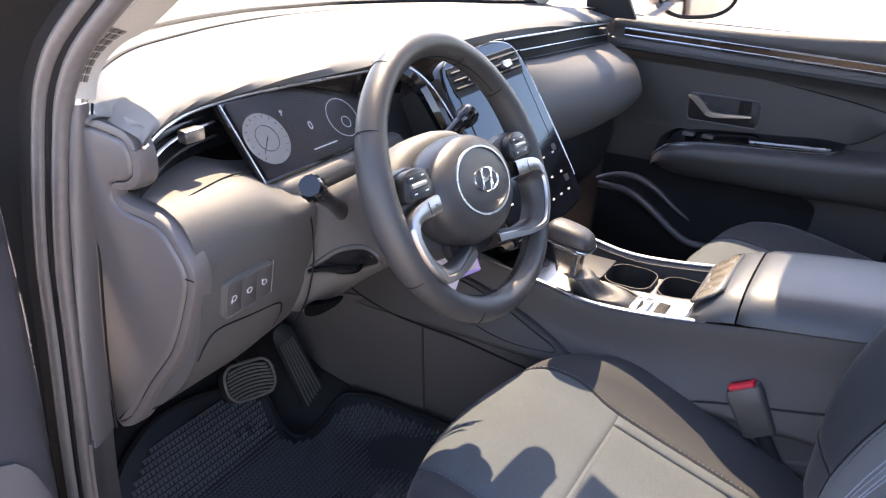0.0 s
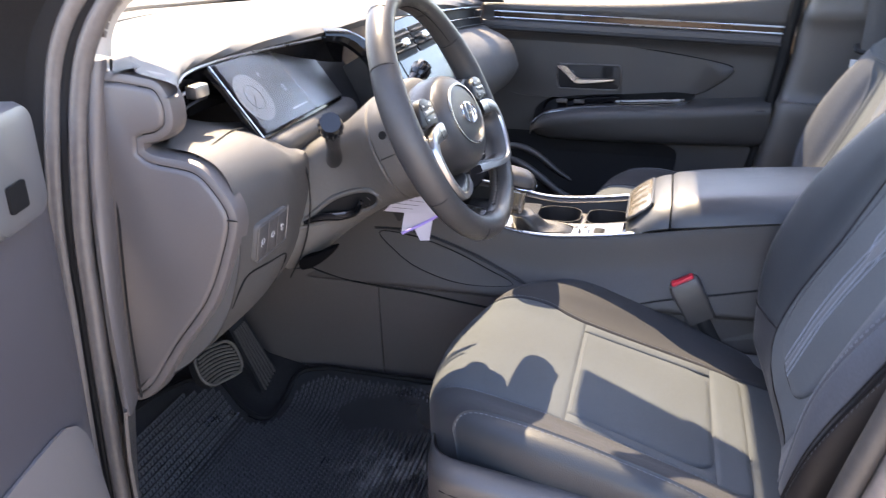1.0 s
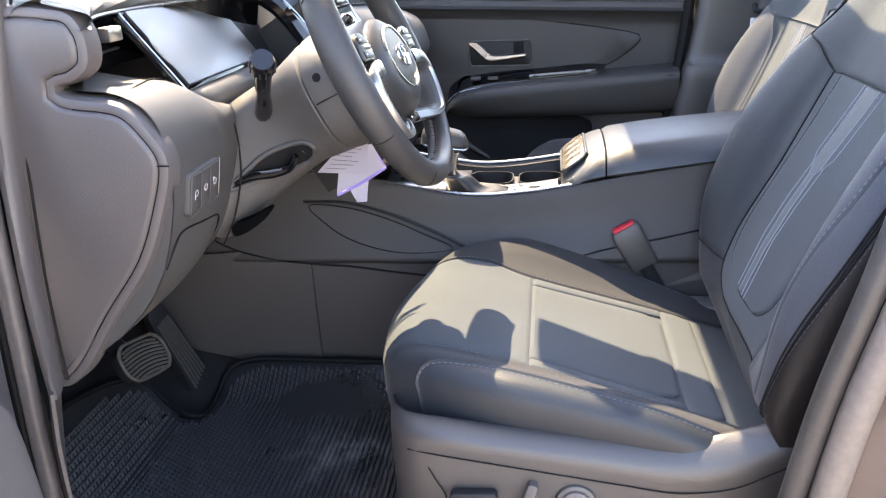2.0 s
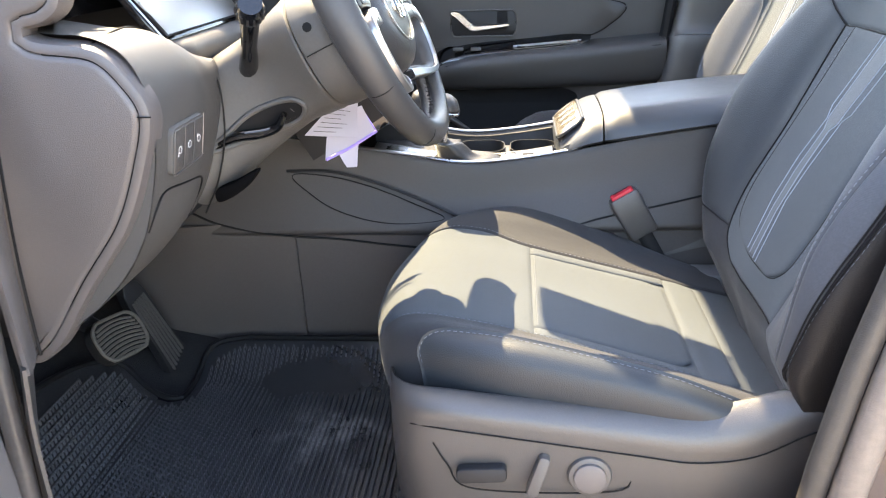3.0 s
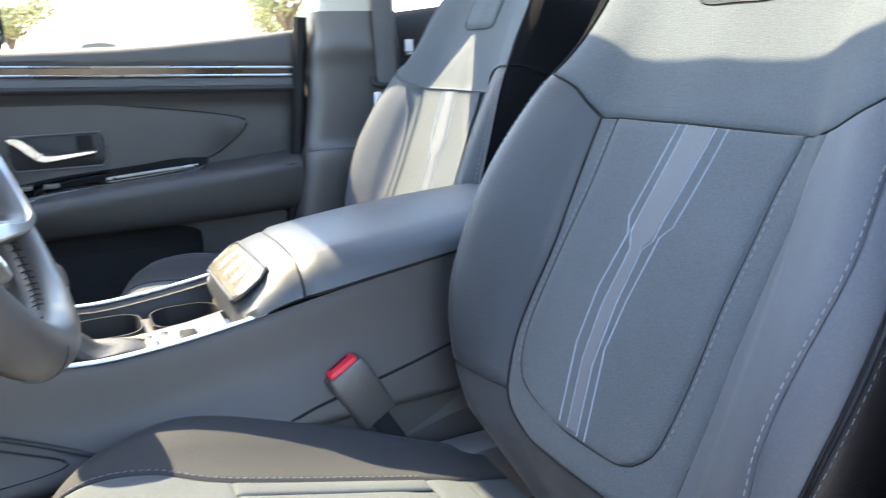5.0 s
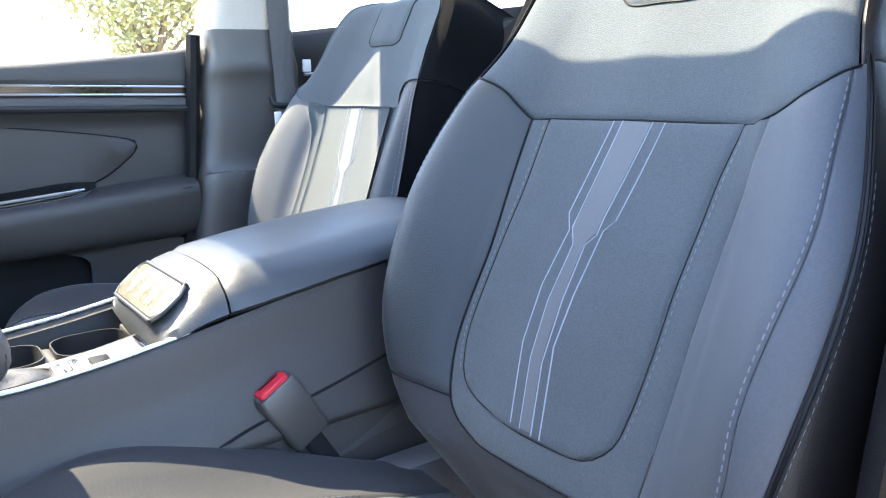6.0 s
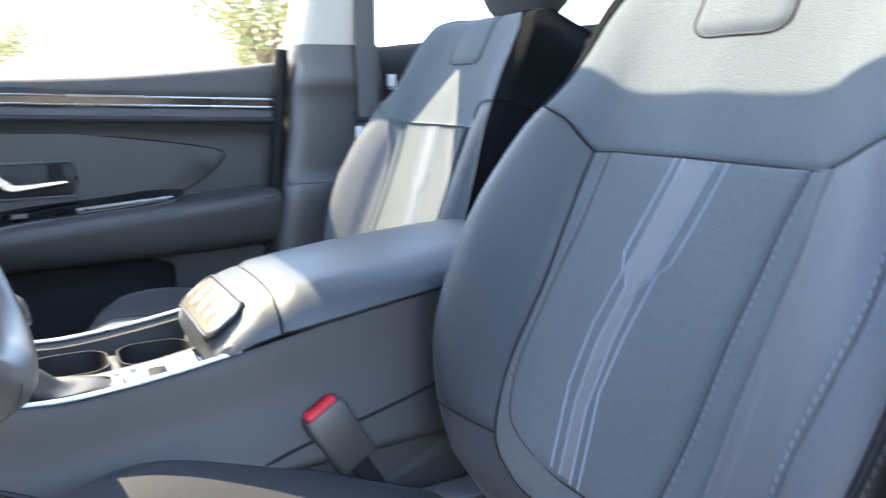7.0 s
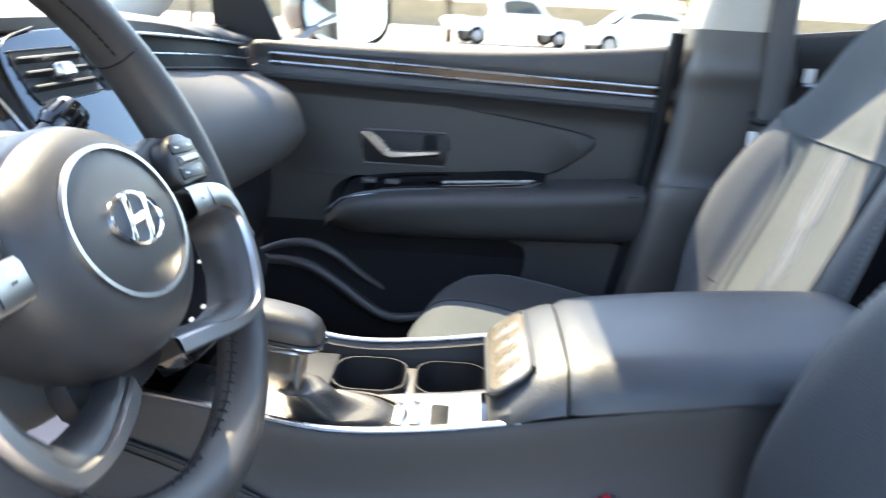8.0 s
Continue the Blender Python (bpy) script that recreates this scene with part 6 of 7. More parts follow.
hb = part("handle_bowl", door_plate([(p[0] * -1, p[1]) for p in [(q[0] + 0.064, q[1] + 0.843) for q in rounded(0.165, 0.064, 0.014)]], depth=0.003, edge=0.001, base=0.004, smooth=False), DARK, door, "dark handle bowl")
part("bowl_rim", tube([on_door(-q[0] - 0.064, q[1] + 0.843, -0.006) for q in rounded(0.165, 0.064, 0.014)], 0.0022, 6, 70, True), PLASTIC, hb)
HANDLE = [(0.019, 0.8735), (0.004, 0.8745), (-0.010, 0.868), (-0.034, 0.8455), (-0.05, 0.8385), (-0.124, 0.8425), (-0.129, 0.8395), (-0.124, 0.835), (-0.05, 0.8255), (-0.034, 0.826), (-0.020, 0.834), (0.008, 0.859), (0.018, 0.866)]
part("door_handle", inset_plate([(-p.x, p.y) for p in spline([(y, z, 0) for y, z in HANDLE], 90, True)], ((0.0, 0.0), (0.0002, 0.013), (0.0012, 0.0155), (0.0022, 0.0165)), door_at @ pose(0, 0, 0.004)), SATIN, hb, "satin silver pull handle")
part("lock_key", door_plate([(p[0] * -1, p[1]) for p in [(q[0] + 0.112, q[1] + 0.85) for q in rounded(0.026, 0.042, 0.003)]], depth=0.006, edge=0.001, base=0.006, smooth=False), RUBBER, hb)
# armrest and switch panel
secs = []
for y, zt, zb, out in ((0.085, 0.708, 0.70, 0.69), (0.07, 0.73, 0.695, 0.655), (0.03, 0.75, 0.69, 0.63), (-0.05, 0.765, 0.69, 0.62), (-0.2, 0.778, 0.692, 0.618), (-0.35, 0.788, 0.694, 0.622), (-0.46, 0.796, 0.696, 0.63), (-0.515, 0.80, 0.698, 0.64)):
    secs.append([(0.715, y, zt + 0.01), (0.68, y, zt + 0.006), (out + 0.02, y, zt), (out + 0.004, y, zt - 0.009), (out + 0.002, y, zt - 0.026), (out + 0.014, y, zb + 0.016), (out + 0.036, y, zb - 0.004), (0.715, y, zb - 0.016)])
rest = part("door_armrest", loft(secs, 40, 40), DOORSKIN, door, "padded grey door armrest")
part("armrest_seam", tube([(0.638, y, z + 0.004) for y, z in ((0.03, 0.742), (-0.05, 0.752), (-0.2, 0.764), (-0.35, 0.774), (-0.5, 0.786))], 0.0012, 6, 40), RUBBER, rest)
sp = part("switch_panel", loft([[(0.716, y, z + 0.03), (0.69, y, z + 0.016), (0.665, y, z + 0.004), (0.66, y, z - 0.004)] for y, z in ((0.075, 0.722), (0.06, 0.738), (0.03, 0.754), (-0.05, 0.768), (-0.2, 0.779), (-0.28, 0.786))] + [[(0.716, -0.335, 0.812), (0.70, -0.335, 0.807), (0.685, -0.333, 0.802), (0.68, -0.331, 0.799)]], 12, 28), BLACKGLOSS, door, "gloss black switch panel")
part("panel_bar", tube([(0.676, -0.14, 0.788), (0.676, -0.31, 0.80)], 0.003, 6, 12), SATIN, sp, "bright bar")
for y in (0.0, -0.045):
    part("window_switch", block(0.672, 0.69, y - 0.013, y + 0.013, 0.779, 0.787, 0.002), PLASTIC, sp)
part("panel_line", tube([(0.659, 0.06, 0.7405), (0.659, 0.03, 0.7545), (0.659, -0.05, 0.7665), (0.660, -0.11, 0.772)], 0.0013, 6, 24), SATIN, sp, "thin bright edge")
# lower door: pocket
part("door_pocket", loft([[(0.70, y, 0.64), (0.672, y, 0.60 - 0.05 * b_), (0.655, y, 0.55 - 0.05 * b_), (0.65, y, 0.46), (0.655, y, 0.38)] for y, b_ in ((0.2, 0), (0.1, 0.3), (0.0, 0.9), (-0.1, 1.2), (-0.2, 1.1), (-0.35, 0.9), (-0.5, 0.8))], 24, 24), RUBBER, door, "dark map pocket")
part("pocket_rim", tube([(0.66, 0.20, 0.622), (0.655, 0.12, 0.618), (0.652, 0.06, 0.588), (0.65, 0.005, 0.548), (0.648, -0.04, 0.523), (0.647, -0.084, 0.521), (0.647, -0.16, 0.535), (0.647, -0.30, 0.545), (0.647, -0.48, 0.55)], [0.009, 0.010, 0.010, 0.010, 0.010, 0.010, 0.010, 0.009, 0.009], 12, 70), PLASTIC, door, "rounded rim of the map pocket")
part("pocket_arch", tube([(0.672, 0.21, 0.630), (0.668, 0.184, 0.643), (0.667, 0.142, 0.655), (0.667, 0.098, 0.653), (0.669, 0.054, 0.632), (0.674, 0.009, 0.596), (0.682, -0.037, 0.564)], [0.006, 0.008, 0.009, 0.009, 0.008, 0.007, 0.004], 12, 50), PLASTIC, door, "curved arch over the map pocket")
part("rear_shield", thick(loft([[(0.686, y, z), (0.683, y - 0.09, z + 0.004), (0.682, y - 0.20, z + 0.008)] for y, z in ((-0.262, 0.684), (-0.300, 0.668), (-0.306, 0.64), (-0.298, 0.594), (-0.275, 0.56))], 12, 16), 0.006), DOORSKIN, door, "dark grey lower rear panel")
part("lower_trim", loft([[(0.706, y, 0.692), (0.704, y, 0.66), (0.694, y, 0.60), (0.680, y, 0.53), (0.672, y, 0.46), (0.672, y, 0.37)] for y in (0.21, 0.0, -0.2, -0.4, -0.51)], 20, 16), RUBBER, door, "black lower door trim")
part("door_outer", block(0.755, 0.775, -0.57, 0.45, 0.3, 1.03, 0.006), PAINT, door)
part("door_glass", thick(grid([[(0.735 - 0.12 * k, y * (1 - 0.0 * k), SILL_Z(-0.2) - 0.02 + 0.45 * k) for y in np.linspace(0.26, -0.57, 6)] for k in np.linspace(0, 1, 5)]), 0.003), GLASS, door, "clear window glass")
part("window_frame", tube([(0.715, -0.575, 1.05), (0.685, -0.60, 1.2), (0.63, -0.62, 1.40), (0.585, -0.60, 1.47)], 0.016, 8, 24), RUBBER, door)
part("mirror_sail", thick(grid([[(0.70 - 0.02 * k, 0.29, 1.03 + 0.12 * k), (0.70 - 0.02 * k, 0.165 + 0.05 * k, 1.03 + 0.12 * k)] for k in np.linspace(0, 1, 5)]), 0.01), DARK, door, "black corner cover by the mirror")
mh = thing("door_mirror", "dark door mirror outside the passenger window", "door mirror", (0.93, 0.12, 1.09))
MF = facing((0.94, 0.09, 1.088), (-0.68, -0.73, 0.05))
def mirror_ring(k, z):
    out = []
    for q in np.linspace(0, 2 * math.pi, 36, endpoint=False):
        c, d = math.cos(q), math.sin(q)
        out.append(MF @ Vector((0.118 * k * math.copysign(abs(c) ** 0.75, c), 0.077 * k * math.copysign(abs(d) ** 0.75, d), z)))
    return out
part("mirror_shell", grid([mirror_ring(k, z) for k, z in ((0.93, 0.0), (0.96, 0.008), (1.0, 0.006), (1.02, -0.02), (0.97, -0.06), (0.8, -0.095), (0.45, -0.115), (0.1, -0.12))], True, caps=True), PAINT, mh)
part("mirror_glass", thick(grid([[v.lerp(MF @ Vector((0, 0, 0.003)), f) for v in mirror_ring(0.92, 0.003)] for f in (0, 0.5, 0.98)], True), 0.002), material("mirror_silver", (0.85, 0.87, 0.87), 0.02, 1.0), mh, "mirror glass")
part("mirror_rim", tube(mirror_ring(0.97, 0.006), 0.005, 8, 80, True), RUBBER, mh)
part("mirror_foot", tube([(0.90, 0.15, 1.05), (0.82, 0.17, 1.03), (0.76, 0.18, 1.02)], 0.022, 8, flat=0.6), PAINT, mh)

# ---- passenger side pillar, belt, rear door ----
secs = []
for z, y0, y1, x in ((1.09, -0.565, -0.75, 0.645), (1.05, -0.565, -0.75, 0.645), (1.01, -0.557, -0.755, 0.640), (0.99, -0.555, -0.757, 0.65), (0.90, -0.545, -0.76, 0.652), (0.82, -0.53, -0.77, 0.648), (0.805, -0.525, -0.775, 0.625), (0.7, -0.505, -0.79, 0.628), (0.55, -0.475, -0.82, 0.635), (0.38, -0.44, -0.86, 0.64)):
    secs.append([(0.76, y0 + 0.004, z), (x + 0.03, y0, z), (x + 0.004, y0 - 0.012, z), (x, y0 - 0.04, z), (x, (y0 + y1) / 2, z), (x, y1 + 0.04, z), (x + 0.01, y1 + 0.008, z), (x + 0.05, y1, z), (0.76, y1, z)])
structure("centre_pillar", loft(secs, 36, 50), PLASTIC, "dark grey lower trim of the centre pillar")
secs = []
for z, y0, y1, x in ((1.088, -0.567, -0.748, 0.647), (1.2, -0.585, -0.74, 0.622), (1.35, -0.60, -0.735, 0.58), (1.48, -0.60, -0.74, 0.54)):
    secs.append([(x + 0.09, y0 + 0.004, z), (x + 0.03, y0, z), (x + 0.003, y0 - 0.012, z), (x, y0 - 0.04, z), (x, (y0 + y1) / 2, z), (x, y1 + 0.04, z), (x + 0.01, y1 + 0.008, z), (x + 0.09, y1, z)])
structure("upper_pillar", loft(secs, 30, 16), HEADLINER, "pale cloth upper trim of the centre pillar")
structure("door_seal", tube([(0.69, -0.545, 1.08), (0.685, -0.515, 0.8), (0.68, -0.48, 0.6), (0.68, -0.44, 0.4)], 0.014, 8, 24), RUBBER, "black rubber door seal")
belt = thing("seat_belt", "grey seat belt hanging from the passenger-side pillar", "seat belt", (0.63, -0.7, 0.95))
part("webbing", thick(grid([[(x, y, z) for x, y in ((xx, yy), (xx - 0.003, yy - 0.02), (xx, yy - 0.043))] for xx, yy, z in ((0.585, -0.665, 1.42), (0.61, -0.672, 1.25), (0.63, -0.68, 1.1), (0.632, -0.684, 1.0), (0.628, -0.684, 0.94), (0.60, -0.665, 0.85), (0.58, -0.64, 0.7))]), 0.0015), material("belt_webbing", (0.09, 0.088, 0.09), 0.7, grain=(300, 0.15), wave=(500, 0.0004, (0, 0, 0))), belt)
part("belt_guide", tube([(0.632, -0.675, 0.955), (0.622, -0.68, 0.94), (0.62, -0.73, 0.94), (0.632, -0.735, 0.955)], 0.006, 8, 20), DARK, belt)
part("belt_tongue", block(0.577, 0.583, -0.671, -0.657, 0.898, 0.928, 0.0015), WHITE, belt, "pale tag of the belt's tongue")
part("belt_stop", block(0.574, 0.590, -0.680, -0.652, 0.880, 0.899, 0.004), DARK, belt)
part("belt_anchor", block(0.57, 0.60, -0.68, -0.64, 1.40, 1.46, 0.006), HEADLINER, belt)
rear = thing("rear_door", "dark closed rear passenger door behind the pillar", "car door", (0.7, -1.2, 0.6))
part("rear_panel", loft([[(0.74, y, 1.085 + 0.11 * (-y - 0.75)), (0.70, y, 1.088 + 0.11 * (-y - 0.75)), (0.685, y, 1.05 + 0.08 * (-y - 0.75)), (0.70, y, 0.95), (0.69, y, 0.8), (0.66, y, 0.76), (0.7, y, 0.68), (0.69, y, 0.4)] for y in (-0.75, -1.1, -1.5, -1.95)], 40, 20), DARK, rear)
part("rear_trim", tube([(0.69, y, 1.0 + 0.04 * (-y - 0.75)) for y in (-0.78, -1.1, -1.6)], 0.004, 6, 20), SATIN, rear)
# white where the metal end catches light: its brightness put into the colour
part("trim_end", block(0.684, 0.696, -0.795, -0.776, 1.006, 1.032, 0.002), WHITE, rear, "end of the trim strip, painted as bright as it is lit")
part("rear_glass", thick(grid([[(0.73 - 0.14 * k, y, 1.09 + 0.36 * k + 0.08 * (-y - 0.75) * (1 - k)) for y in (-0.75, -1.2, -1.9)] for k in (0, 0.5, 1)]), 0.003), GLASS, rear)
part("rear_outer", block(0.755, 0.775, -2.0, -0.72, 0.3, 1.08, 0.006), PAINT, rear)
structure("rear_bench", join(block(-0.62, 0.62, -1.55, -1.1, 0.45, 0.66, 0.04), block(-0.62, 0.62, -1.75, -1.55, 0.6, 1.12, 0.05)), CLOTH, "dark cloth rear bench", category="rear seat")

# ---- driver's door opening ----
OPEN = [(-0.70, -0.40, 0.36), (-0.725, 0.1, 0.335), (-0.73, 0.30, 0.37), (-0.727, 0.362, 0.45), (-0.724, 0.370, 0.565), (-0.704, 0.377, 0.77), (-0.693, 0.378, 0.90), (-0.678, 0.366, 1.03), (-0.673, 0.338, 1.112), (-0.669, 0.277, 1.177), (-0.65, 0.135, 1.285), (-0.60, -0.10, 1.44)]
structure("front_seal", tube(OPEN, 0.0105, 10, 120), SEAL, "grey rubber seal round the driver's door opening")
structure("seal_gap", tube([(x - 0.002, y + 0.014, z + 0.003) for x, y, z in OPEN], 0.007, 8, 120), RUBBER, "black gap behind the seal")
structure("front_seal_lip", tube([(x - 0.006, y + 0.027, z + 0.006) for x, y, z in OPEN], 0.010, 10, 120), SEAL, "grey outer lip of the door seal")
rows = []
for x, y, z in spline(OPEN[1:], 40):
    rows.append([Vector((x + 0.002, y + 0.03, z)), Vector((x - 0.006, y + 0.045, z)), Vector((x - 0.004, y + 0.07, z + 0.004)), Vector((x - 0.022, y + 0.09, z + 0.012)), Vector((x - 0.06, y + 0.11 + 0.04 * max(0, z - 1.0), z + 0.03)), Vector((x - 0.075, y + 0.16, z + 0.06)), Vector((x - 0.06, y + 0.24, z + 0.08))])
# black rubber in place of car paint: the pillar's shade is in the colour
structure("body_side", grid(rows), RUBBER, "body pillar in front of the door opening, its shade put into black")
structure("hinge_trim", thick(loft([[(-0.688, 0.356, 0.68), (-0.713, 0.35, 0.68), (-0.737, 0.332, 0.68)], [(-0.684, 0.372, 0.60), (-0.714, 0.36, 0.60), (-0.739, 0.338, 0.60)], [(-0.675, 0.392, 0.50), (-0.71, 0.368, 0.50), (-0.739, 0.338, 0.50)], [(-0.66, 0.41, 0.40), (-0.70, 0.375, 0.385), (-0.735, 0.335, 0.38)]], 14, 14), 0.004), PLASTIC, "grey lower trim beside the door hinge")
structure("kick_trim", loft([[(-0.735, y, 0.40), (-0.715, y, 0.43), (-0.705, y, 0.5), (-0.70, y, 0.66)] for y in (0.37, 0.42, 0.5, 0.7)], 16, 10), DARK, "grey kick trim of the foot well")
structure("sill_trim", loft([[(-0.76, y, 0.34), (-0.735, y, 0.375), (-0.70, y, 0.385), (-0.665, y, 0.37)] for y in (-0.6, -0.2, 0.2, 0.36)], 14, 12), PLASTIC, "grey door sill trim")
# pale front pillar, with a slotted grille at its foot
P_OUT = [(-0.676, 0.345, 1.094), (-0.667, 0.343, 1.115), (-0.659, 0.338, 1.133), (-0.644, 0.325, 1.154), (-0.627, 0.305, 1.175), (-0.607, 0.27, 1.205), (-0.585, 0.12, 1.32), (-0.545, -0.09, 1.47)]
P_IN = [(-0.645, 0.342, 1.086), (-0.641, 0.341, 1.104), (-0.633, 0.338, 1.121), (-0.622, 0.332, 1.136), (-0.607, 0.324, 1.148), (-0.575, 0.302, 1.171), (-0.535, 0.15, 1.30), (-0.49, -0.07, 1.47)]
P_A, P_B = spline(P_OUT, 60), spline(P_IN, 60)
def pillar_point(u, k, lift=0.0):
    """u across from the door seal to the windscreen, k along from the foot to the roof."""
    i = min(58, int(k * 59))
    f = k * 59 - i
    a, b = P_A[i].lerp(P_A[i + 1], f), P_B[i].lerp(P_B[i + 1], f)
    bow = 0.006 * math.sin(math.pi * min(1, max(0, u)))
    return a.lerp(b, u) + Vector((-0.55, -0.8, 0.2)) * (bow + lift)
front_post = part("front_pillar", thick(grid([[pillar_point(u, k) for u in (-0.12, 0.0, 0.1, 0.3, 0.5, 0.7, 0.85, 0.95, 1.0)] + [pillar_point(1.0, k) + Vector((0.03, 0.045, 0.0))] for k in np.linspace(0, 1, 60)]), 0.003), HEADLINER)
tagged(front_post, "pale front roof pillar with a slotted grille", "pillar trim", kind="structure")
K0, K1 = 0.03, next(i for i, p in enumerate(P_A) if p.z > 1.162) / 59
for i in range(8):
    k0 = K0 + (K1 - K0) * i / 8
    k1 = k0 + (K1 - K0) / 8 * 0.78
    for u0, u1 in ((0.10, 0.26), (0.32, 0.48), (0.54, 0.68)):
        bm_ = grid([[pillar_point(u, k, 0.0045) for u in (u0, (u0 + u1) / 2, u1)] for k in np.linspace(k0, k1, 3)])
        part("slot", thick(bm_, 0.0016), SEAL, front_post)
BP = [(-0.70, -0.38, 0.40), (-0.715, -0.425, 0.50), (-0.72, -0.437, 0.583), (-0.72, -0.455, 0.703), (-0.715, -0.49, 0.857), (-0.70, -0.53, 1.05), (-0.66, -0.56, 1.25), (-0.60, -0.57, 1.44)]
structure("rear_seal", tube(BP, 0.0125, 10, 60), SEAL_IN, "black rubber seal on the driver-side centre pillar")
structure("rear_seal_lip", tube([(x - 0.012, y - 0.026, z) for x, y, z in BP], 0.016, 10, 60), SEAL_TAN, "grey seal lip on the centre pillar")
rows = [[Vector((p.x - 0.01, p.y - 0.03, p.z)), Vector((p.x - 0.03, p.y - 0.06, p.z)), Vector((p.x - 0.05, p.y - 0.10, p.z)), Vector((p.x - 0.05, p.y - 0.22, p.z))] for p in spline(BP, 20)]
structure("centre_pillar_outer", thick(grid(rows), 0.004), PAINT, "dark painted centre pillar in sun")
structure("centre_pillar_inner", loft([[(-0.69, p.y - 0.02, p.z), (-0.665 + 0.03 * max(0, p.z - 1), p.y - 0.05, p.z), (-0.665 + 0.03 * max(0, p.z - 1), p.y - 0.2, p.z), (-0.72, p.y - 0.24, p.z)] for p in spline(BP, 8)], 14, 16), DARK, "dark inner trim of the driver-side centre pillar")
structure("rear_side", block(-0.775, -0.75, -2.05, -0.75, 0.3, 1.08, 0.006), PAINT, "dark painted rear side of the car")
# open driver's door beside the hinge
od = thing("vehicle_door", "open driver's door with grey trim, beside the hinge pillar", "car door", (-0.85, 0.5, 0.7))
H = Vector((-0.757, 0.37, 0))
dirv, nrm = Vector((-0.96, -0.28, 0)), Vector((0.28, -0.96, 0))
rows = []
for z, w in ((1.02, 0.06), (0.98, 0.03), (0.9, 0.012), (0.8, 0.0), (0.68, 0.008), (0.55, 0.04), (0.42, 0.10)):
    w = 0.022 * max(0.0, (0.85 - z) / 0.4)
    rows.append([tuple(H + dirv * (w + a) + nrm * b + Vector((0, 0, z))) for a, b in ((0.0, -0.06), (0.0, -0.02), (0.012, 0.012), (0.05, 0.03), (0.15, 0.035), (0.5, 0.03), (0.95, 0.02))])
# paler lower part of the trim; its slanted top edge fits the camera's view
PALE_TOP = smooth_table((0.004, 0.03, 0.08, 0.15, 0.5, 0.95), (0.54, 0.615, 0.725, 0.752, 0.76, 0.76))
low = []
for k in np.linspace(0, 1, 6):
    heights = [(a, b, PALE_TOP(a) * (1 - k) + 0.40 * k) for a, b in ((0.004, -0.02), (0.014, 0.012), (0.03, 0.022), (0.05, 0.03), (0.08, 0.033), (0.15, 0.035), (0.5, 0.03), (0.95, 0.02))]
    low.append([tuple(H + dirv * (0.022 * max(0.0, (0.85 - z) / 0.4) + a) + nrm * (b + 0.006 * min(1, 6 * k + 0.2)) + Vector((0, 0, z))) for a, b, z in heights])
part("door_pocket", thick(loft(low, 40, 20), 0.004), material("pale_grey_trim", (0.17, 0.155, 0.152), 0.42, grain=(350, 0.1), bump=(1100, 0.0003)), od, "lighter grey lower trim of the open door")
part("door_trim", loft(rows, 40, 30), material("dark_sheen_trim", (0.078, 0.073, 0.081), 0.38, grain=(350, 0.1), bump=(1100, 0.0003)), od, "grey trim of the open door")
part("edge_line", tube([H + dirv * 0.004 + nrm * 0.004 + Vector((-0.02 * max(0, (0.85 - z) / 0.4), 0, z)) for z in np.linspace(1.03, 0.45, 8)], 0.0016, 6, 30), SATIN, od, "bright edge of the door trim")
part("door_shell", thick(grid([[H + dirv * a + nrm * -0.1 + Vector((0, 0, z)) for a in (0, 0.5, 1.0)] for z in (0.32, 0.7, 1.04)]), 0.02), PAINT, od)
part("mirror_base", plate(rounded(0.1, 0.11, 0.02), 0.05, facing(H + dirv * 0.115 + nrm * 0.0 + Vector((0, 0, 1.02)), nrm), 0.012), SILVER, od, "silver-grey corner piece")
part("corner_slot", plate(rounded(0.03, 0.025, 0.003), 0.003, facing(H + dirv * 0.13 + nrm * 0.05 + Vector((0, 0, 1.0)), nrm)), RUBBER, od)

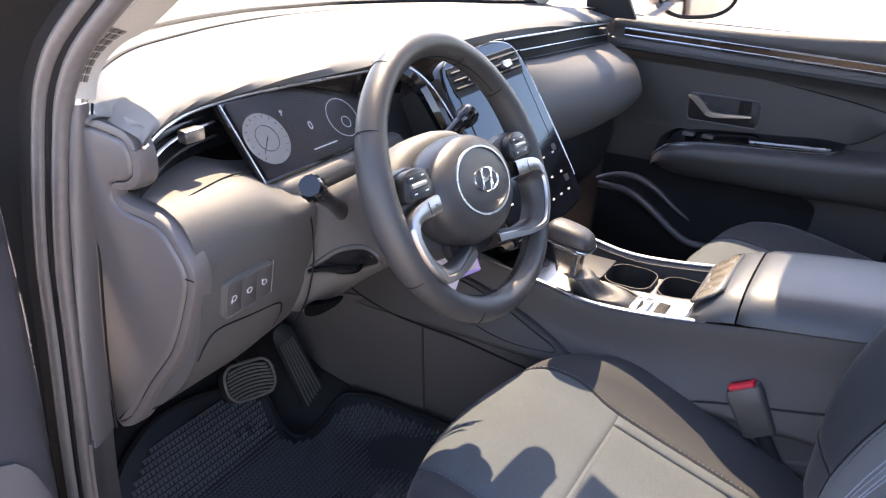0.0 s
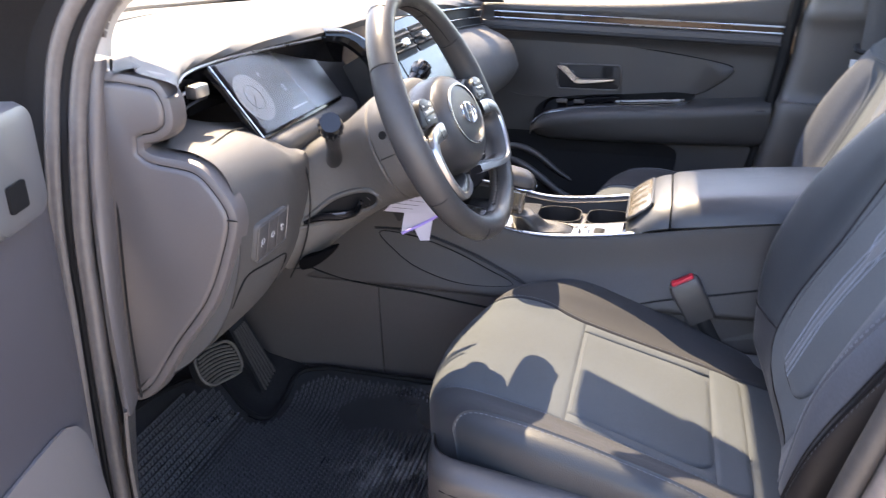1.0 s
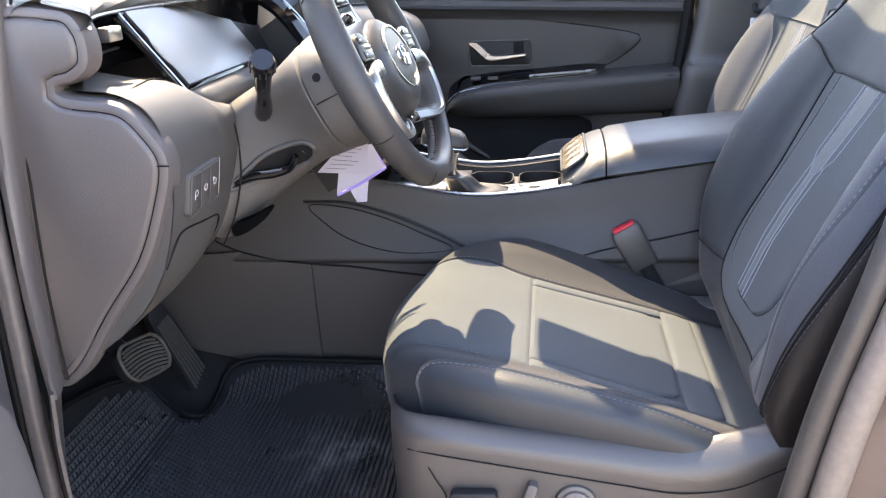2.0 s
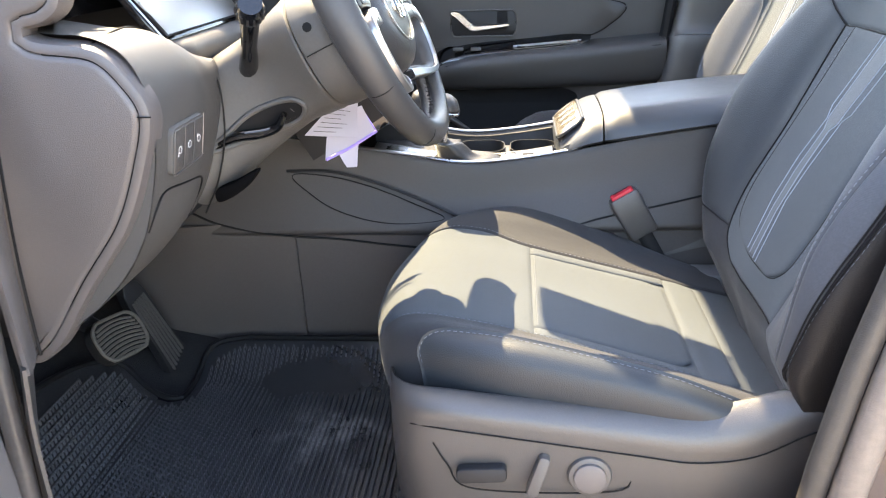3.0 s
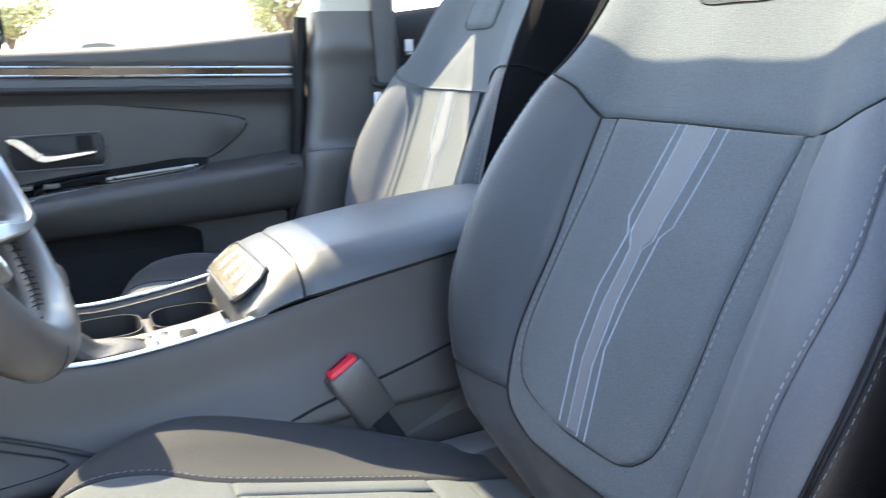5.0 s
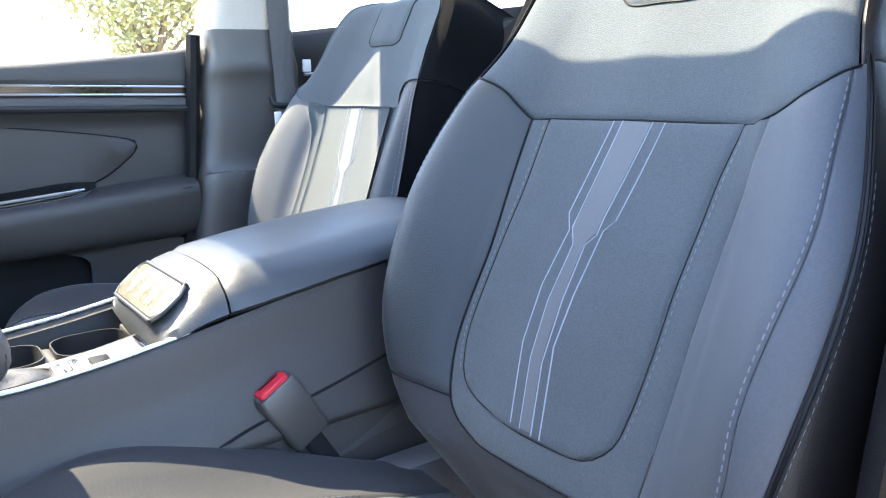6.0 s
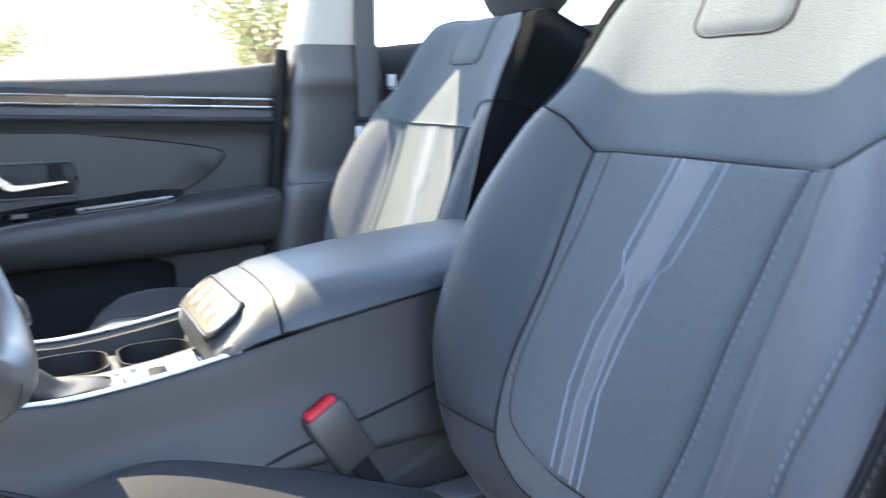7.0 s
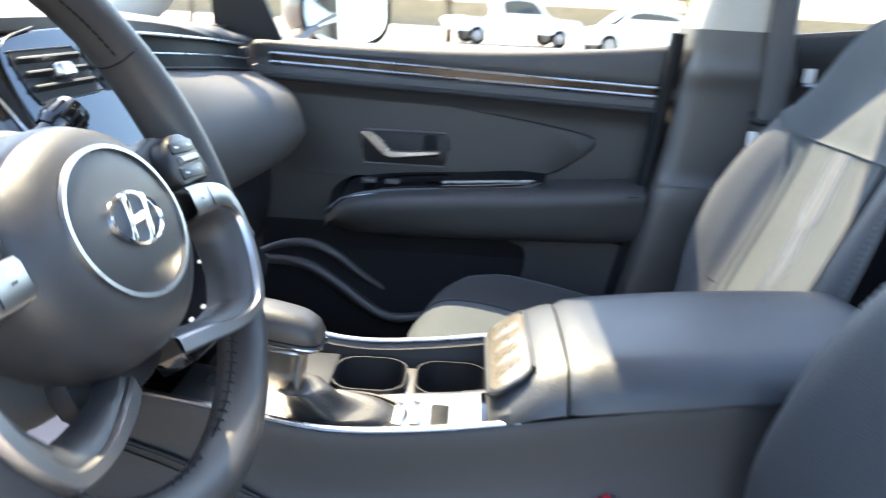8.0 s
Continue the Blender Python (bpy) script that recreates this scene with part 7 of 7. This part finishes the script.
# ---- car park outside ----
def parked(at, turn_, kind, mat_, label):
    c = thing("parked_" + kind, label, kind, at, "parked vehicles")
    m = Matrix.Translation(at) @ pose(0, 0, 0, 0, 0, turn_)
    if kind == "pickup":
        prof = [(-2.8, 0.55), (-2.8, 1.08), (-0.9, 1.1), (-0.85, 1.8), (-0.6, 1.9), (0.7, 1.9), (1.35, 1.25), (2.6, 1.12), (2.85, 0.9), (2.85, 0.5)]
        cab = [(-0.72, 1.25), (-0.66, 1.75), (0.55, 1.78), (1.08, 1.28)]
        L = 1.85
    else:
        prof = [(-2.2, 0.4), (-2.25, 0.9), (-1.9, 1.05), (-1.4, 1.5), (-0.3, 1.62), (0.5, 1.55), (1.2, 1.05), (2.1, 0.88), (2.25, 0.6), (2.2, 0.35)]
        cab = [(-1.6, 1.08), (-1.2, 1.42), (-0.3, 1.53), (0.45, 1.48), (1.0, 1.08)]
        L = 1.35
    W = 0.92
    ring_ = spline([(x, 0, z) for x, z in prof] , 60)
    rows = []
    for yv, k in ((-W, 0.93), (-W * 0.97, 1.0), (0, 1.015), (W * 0.97, 1.0), (W, 0.93)):
        rows.append([Vector((p.x * (1 if k > 0.95 else 0.985), yv * (1 - 0.12 * max(0, p.z - 1.0)), 0.3 + (p.z - 0.3) * k)) for p in ring_])
    bm = grid(rows)
    for r in (rows[0], rows[-1]):
        bm.faces.new([bm.verts.new(p) for p in r])
    bmesh.ops.transform(bm, matrix=m, verts=bm.verts)
    body = part("body", bm, mat_, c)
    for k in (-1, 1):
        y = k * (W + 0.008)
        q = spline([(x, z, 0) for x, z in cab], 24) + [Vector((cab[-1][0], cab[-1][1], 0))]
        pl = plate([(p.x, p.y) for p in q], 0.03, m @ Matrix.Translation((0, y - 0.08 * k, 0)) @ Matrix(((1, 0, 0, 0), (0, 0, -k, 0), (0, 1, 0, 0), (0, 0, 0, 1))) @ Matrix.Translation((0, 0, -0.03)))
        part("side_window", pl, CARGLASS, body)
    ws = [(0.72, 1.86), (1.32, 1.28)] if kind == "pickup" else [(0.55, 1.53), (1.18, 1.08)]
    part("windscreen", thick(grid([[m @ Vector((x + 0.04, yv, z + 0.03)) for yv in (-0.7, 0.7)] for x, z in ws]), 0.02), CARGLASS, body)
    for x in (-L, L):
        for k in (-1, 1):
            wm = m @ Matrix.Translation((x, k * 0.84, 0.36)) @ pose(0, 0, 0, 90)
            w = part("wheel", plate(circle(0.36, 20), 0.22, wm @ pose(0, 0, -0.11), 0.03), RUBBER, c)
            part("wheel_rim", plate(circle(0.23, 16), 0.25, wm @ pose(0, 0, -0.125), 0.02), SILVER, w)
    return c


GREYCAR = material("grey_car_paint", (0.3, 0.31, 0.33), 0.3, coat=0.5)
gz = lambda x: -FALL * x
parked((34.2, -1.9, gz(34)), -72, "pickup", CARWHITE, "white pickup truck parked across the lot")
parked((29.8, -6.3, gz(30)), 102, "car", CARWHITE, "white car parked across the lot")
parked((38, 6.5, gz(38)), 95, "car", CARWHITE, "white hatchback parked across the lot")
parked((46, -14.5, gz(46)), 178, "car", GREYCAR, "grey car parked far across the lot")
parked((24, 25, gz(24)), 120, "car", GREYCAR, "grey car parked ahead across the lot")


def tree(at, height, seed, label):
    rnd = random.Random(seed)
    t = thing("tree", label, "tree", at, "trees")
    A = Vector(at)
    limbs = [tube([A, A + Vector((0.1, 0, height * 0.25)), A + Vector((0.0, 0.15, height * 0.5))], [0.16, 0.12, 0.08], 8, 10)]
    tips = []
    for i in range(9):
        q = 2.4 * i
        base = A + Vector((0, 0.05, height * (0.3 + 0.02 * i)))
        tip = A + Vector((math.cos(q) * height * 0.33 * rnd.uniform(0.6, 1.1), math.sin(q) * height * 0.36 * rnd.uniform(0.6, 1.1), height * rnd.uniform(0.6, 0.92)))
        limbs.append(tube([base, base.lerp(tip, 0.5) + Vector((0, 0, 0.15)), tip], [0.07, 0.045, 0.02], 6, 8))
        tips += [tip, base.lerp(tip, 0.7)]
    part("trunk", join(*limbs), BARK, t)
    bm = bmesh.new()
    for tip in tips:
        for _ in range(150):
            p = tip + Vector((rnd.gauss(0, 1), rnd.gauss(0, 1), rnd.gauss(0, 0.6))) * height * 0.095
            d = Vector((rnd.uniform(-1, 1), rnd.uniform(-1, 1), rnd.uniform(-1, 1))).normalized()
            e = d.orthogonal().normalized()
            sz = rnd.uniform(0.05, 0.13)
            bm.faces.new([bm.verts.new(p + d * sz), bm.verts.new(p + e * sz * 0.5), bm.verts.new(p - d * sz), bm.verts.new(p - e * sz * 0.5)])
    tagged(part("crown", bm, LEAF, t, "thin olive-green leaves", 0), kind="stuff")


for i, (x, y, h) in enumerate(((20.5, -6.2, 4.6), (34, 0.8, 4.2), (60, -20, 5), (40, 14, 5), (48, -13, 5))):
    tree((x, y, gz(x)), h, i + 3, "small olive-green parking lot tree")
structure("far_bank", grid([[(75 + 6 * math.sin(y * 0.07), y, gz(75) + z) for z in (-0.5, 1.2, 2.4)] for y in np.linspace(-120, 120, 60)]), SAND, "dry sandy bank behind the car park")
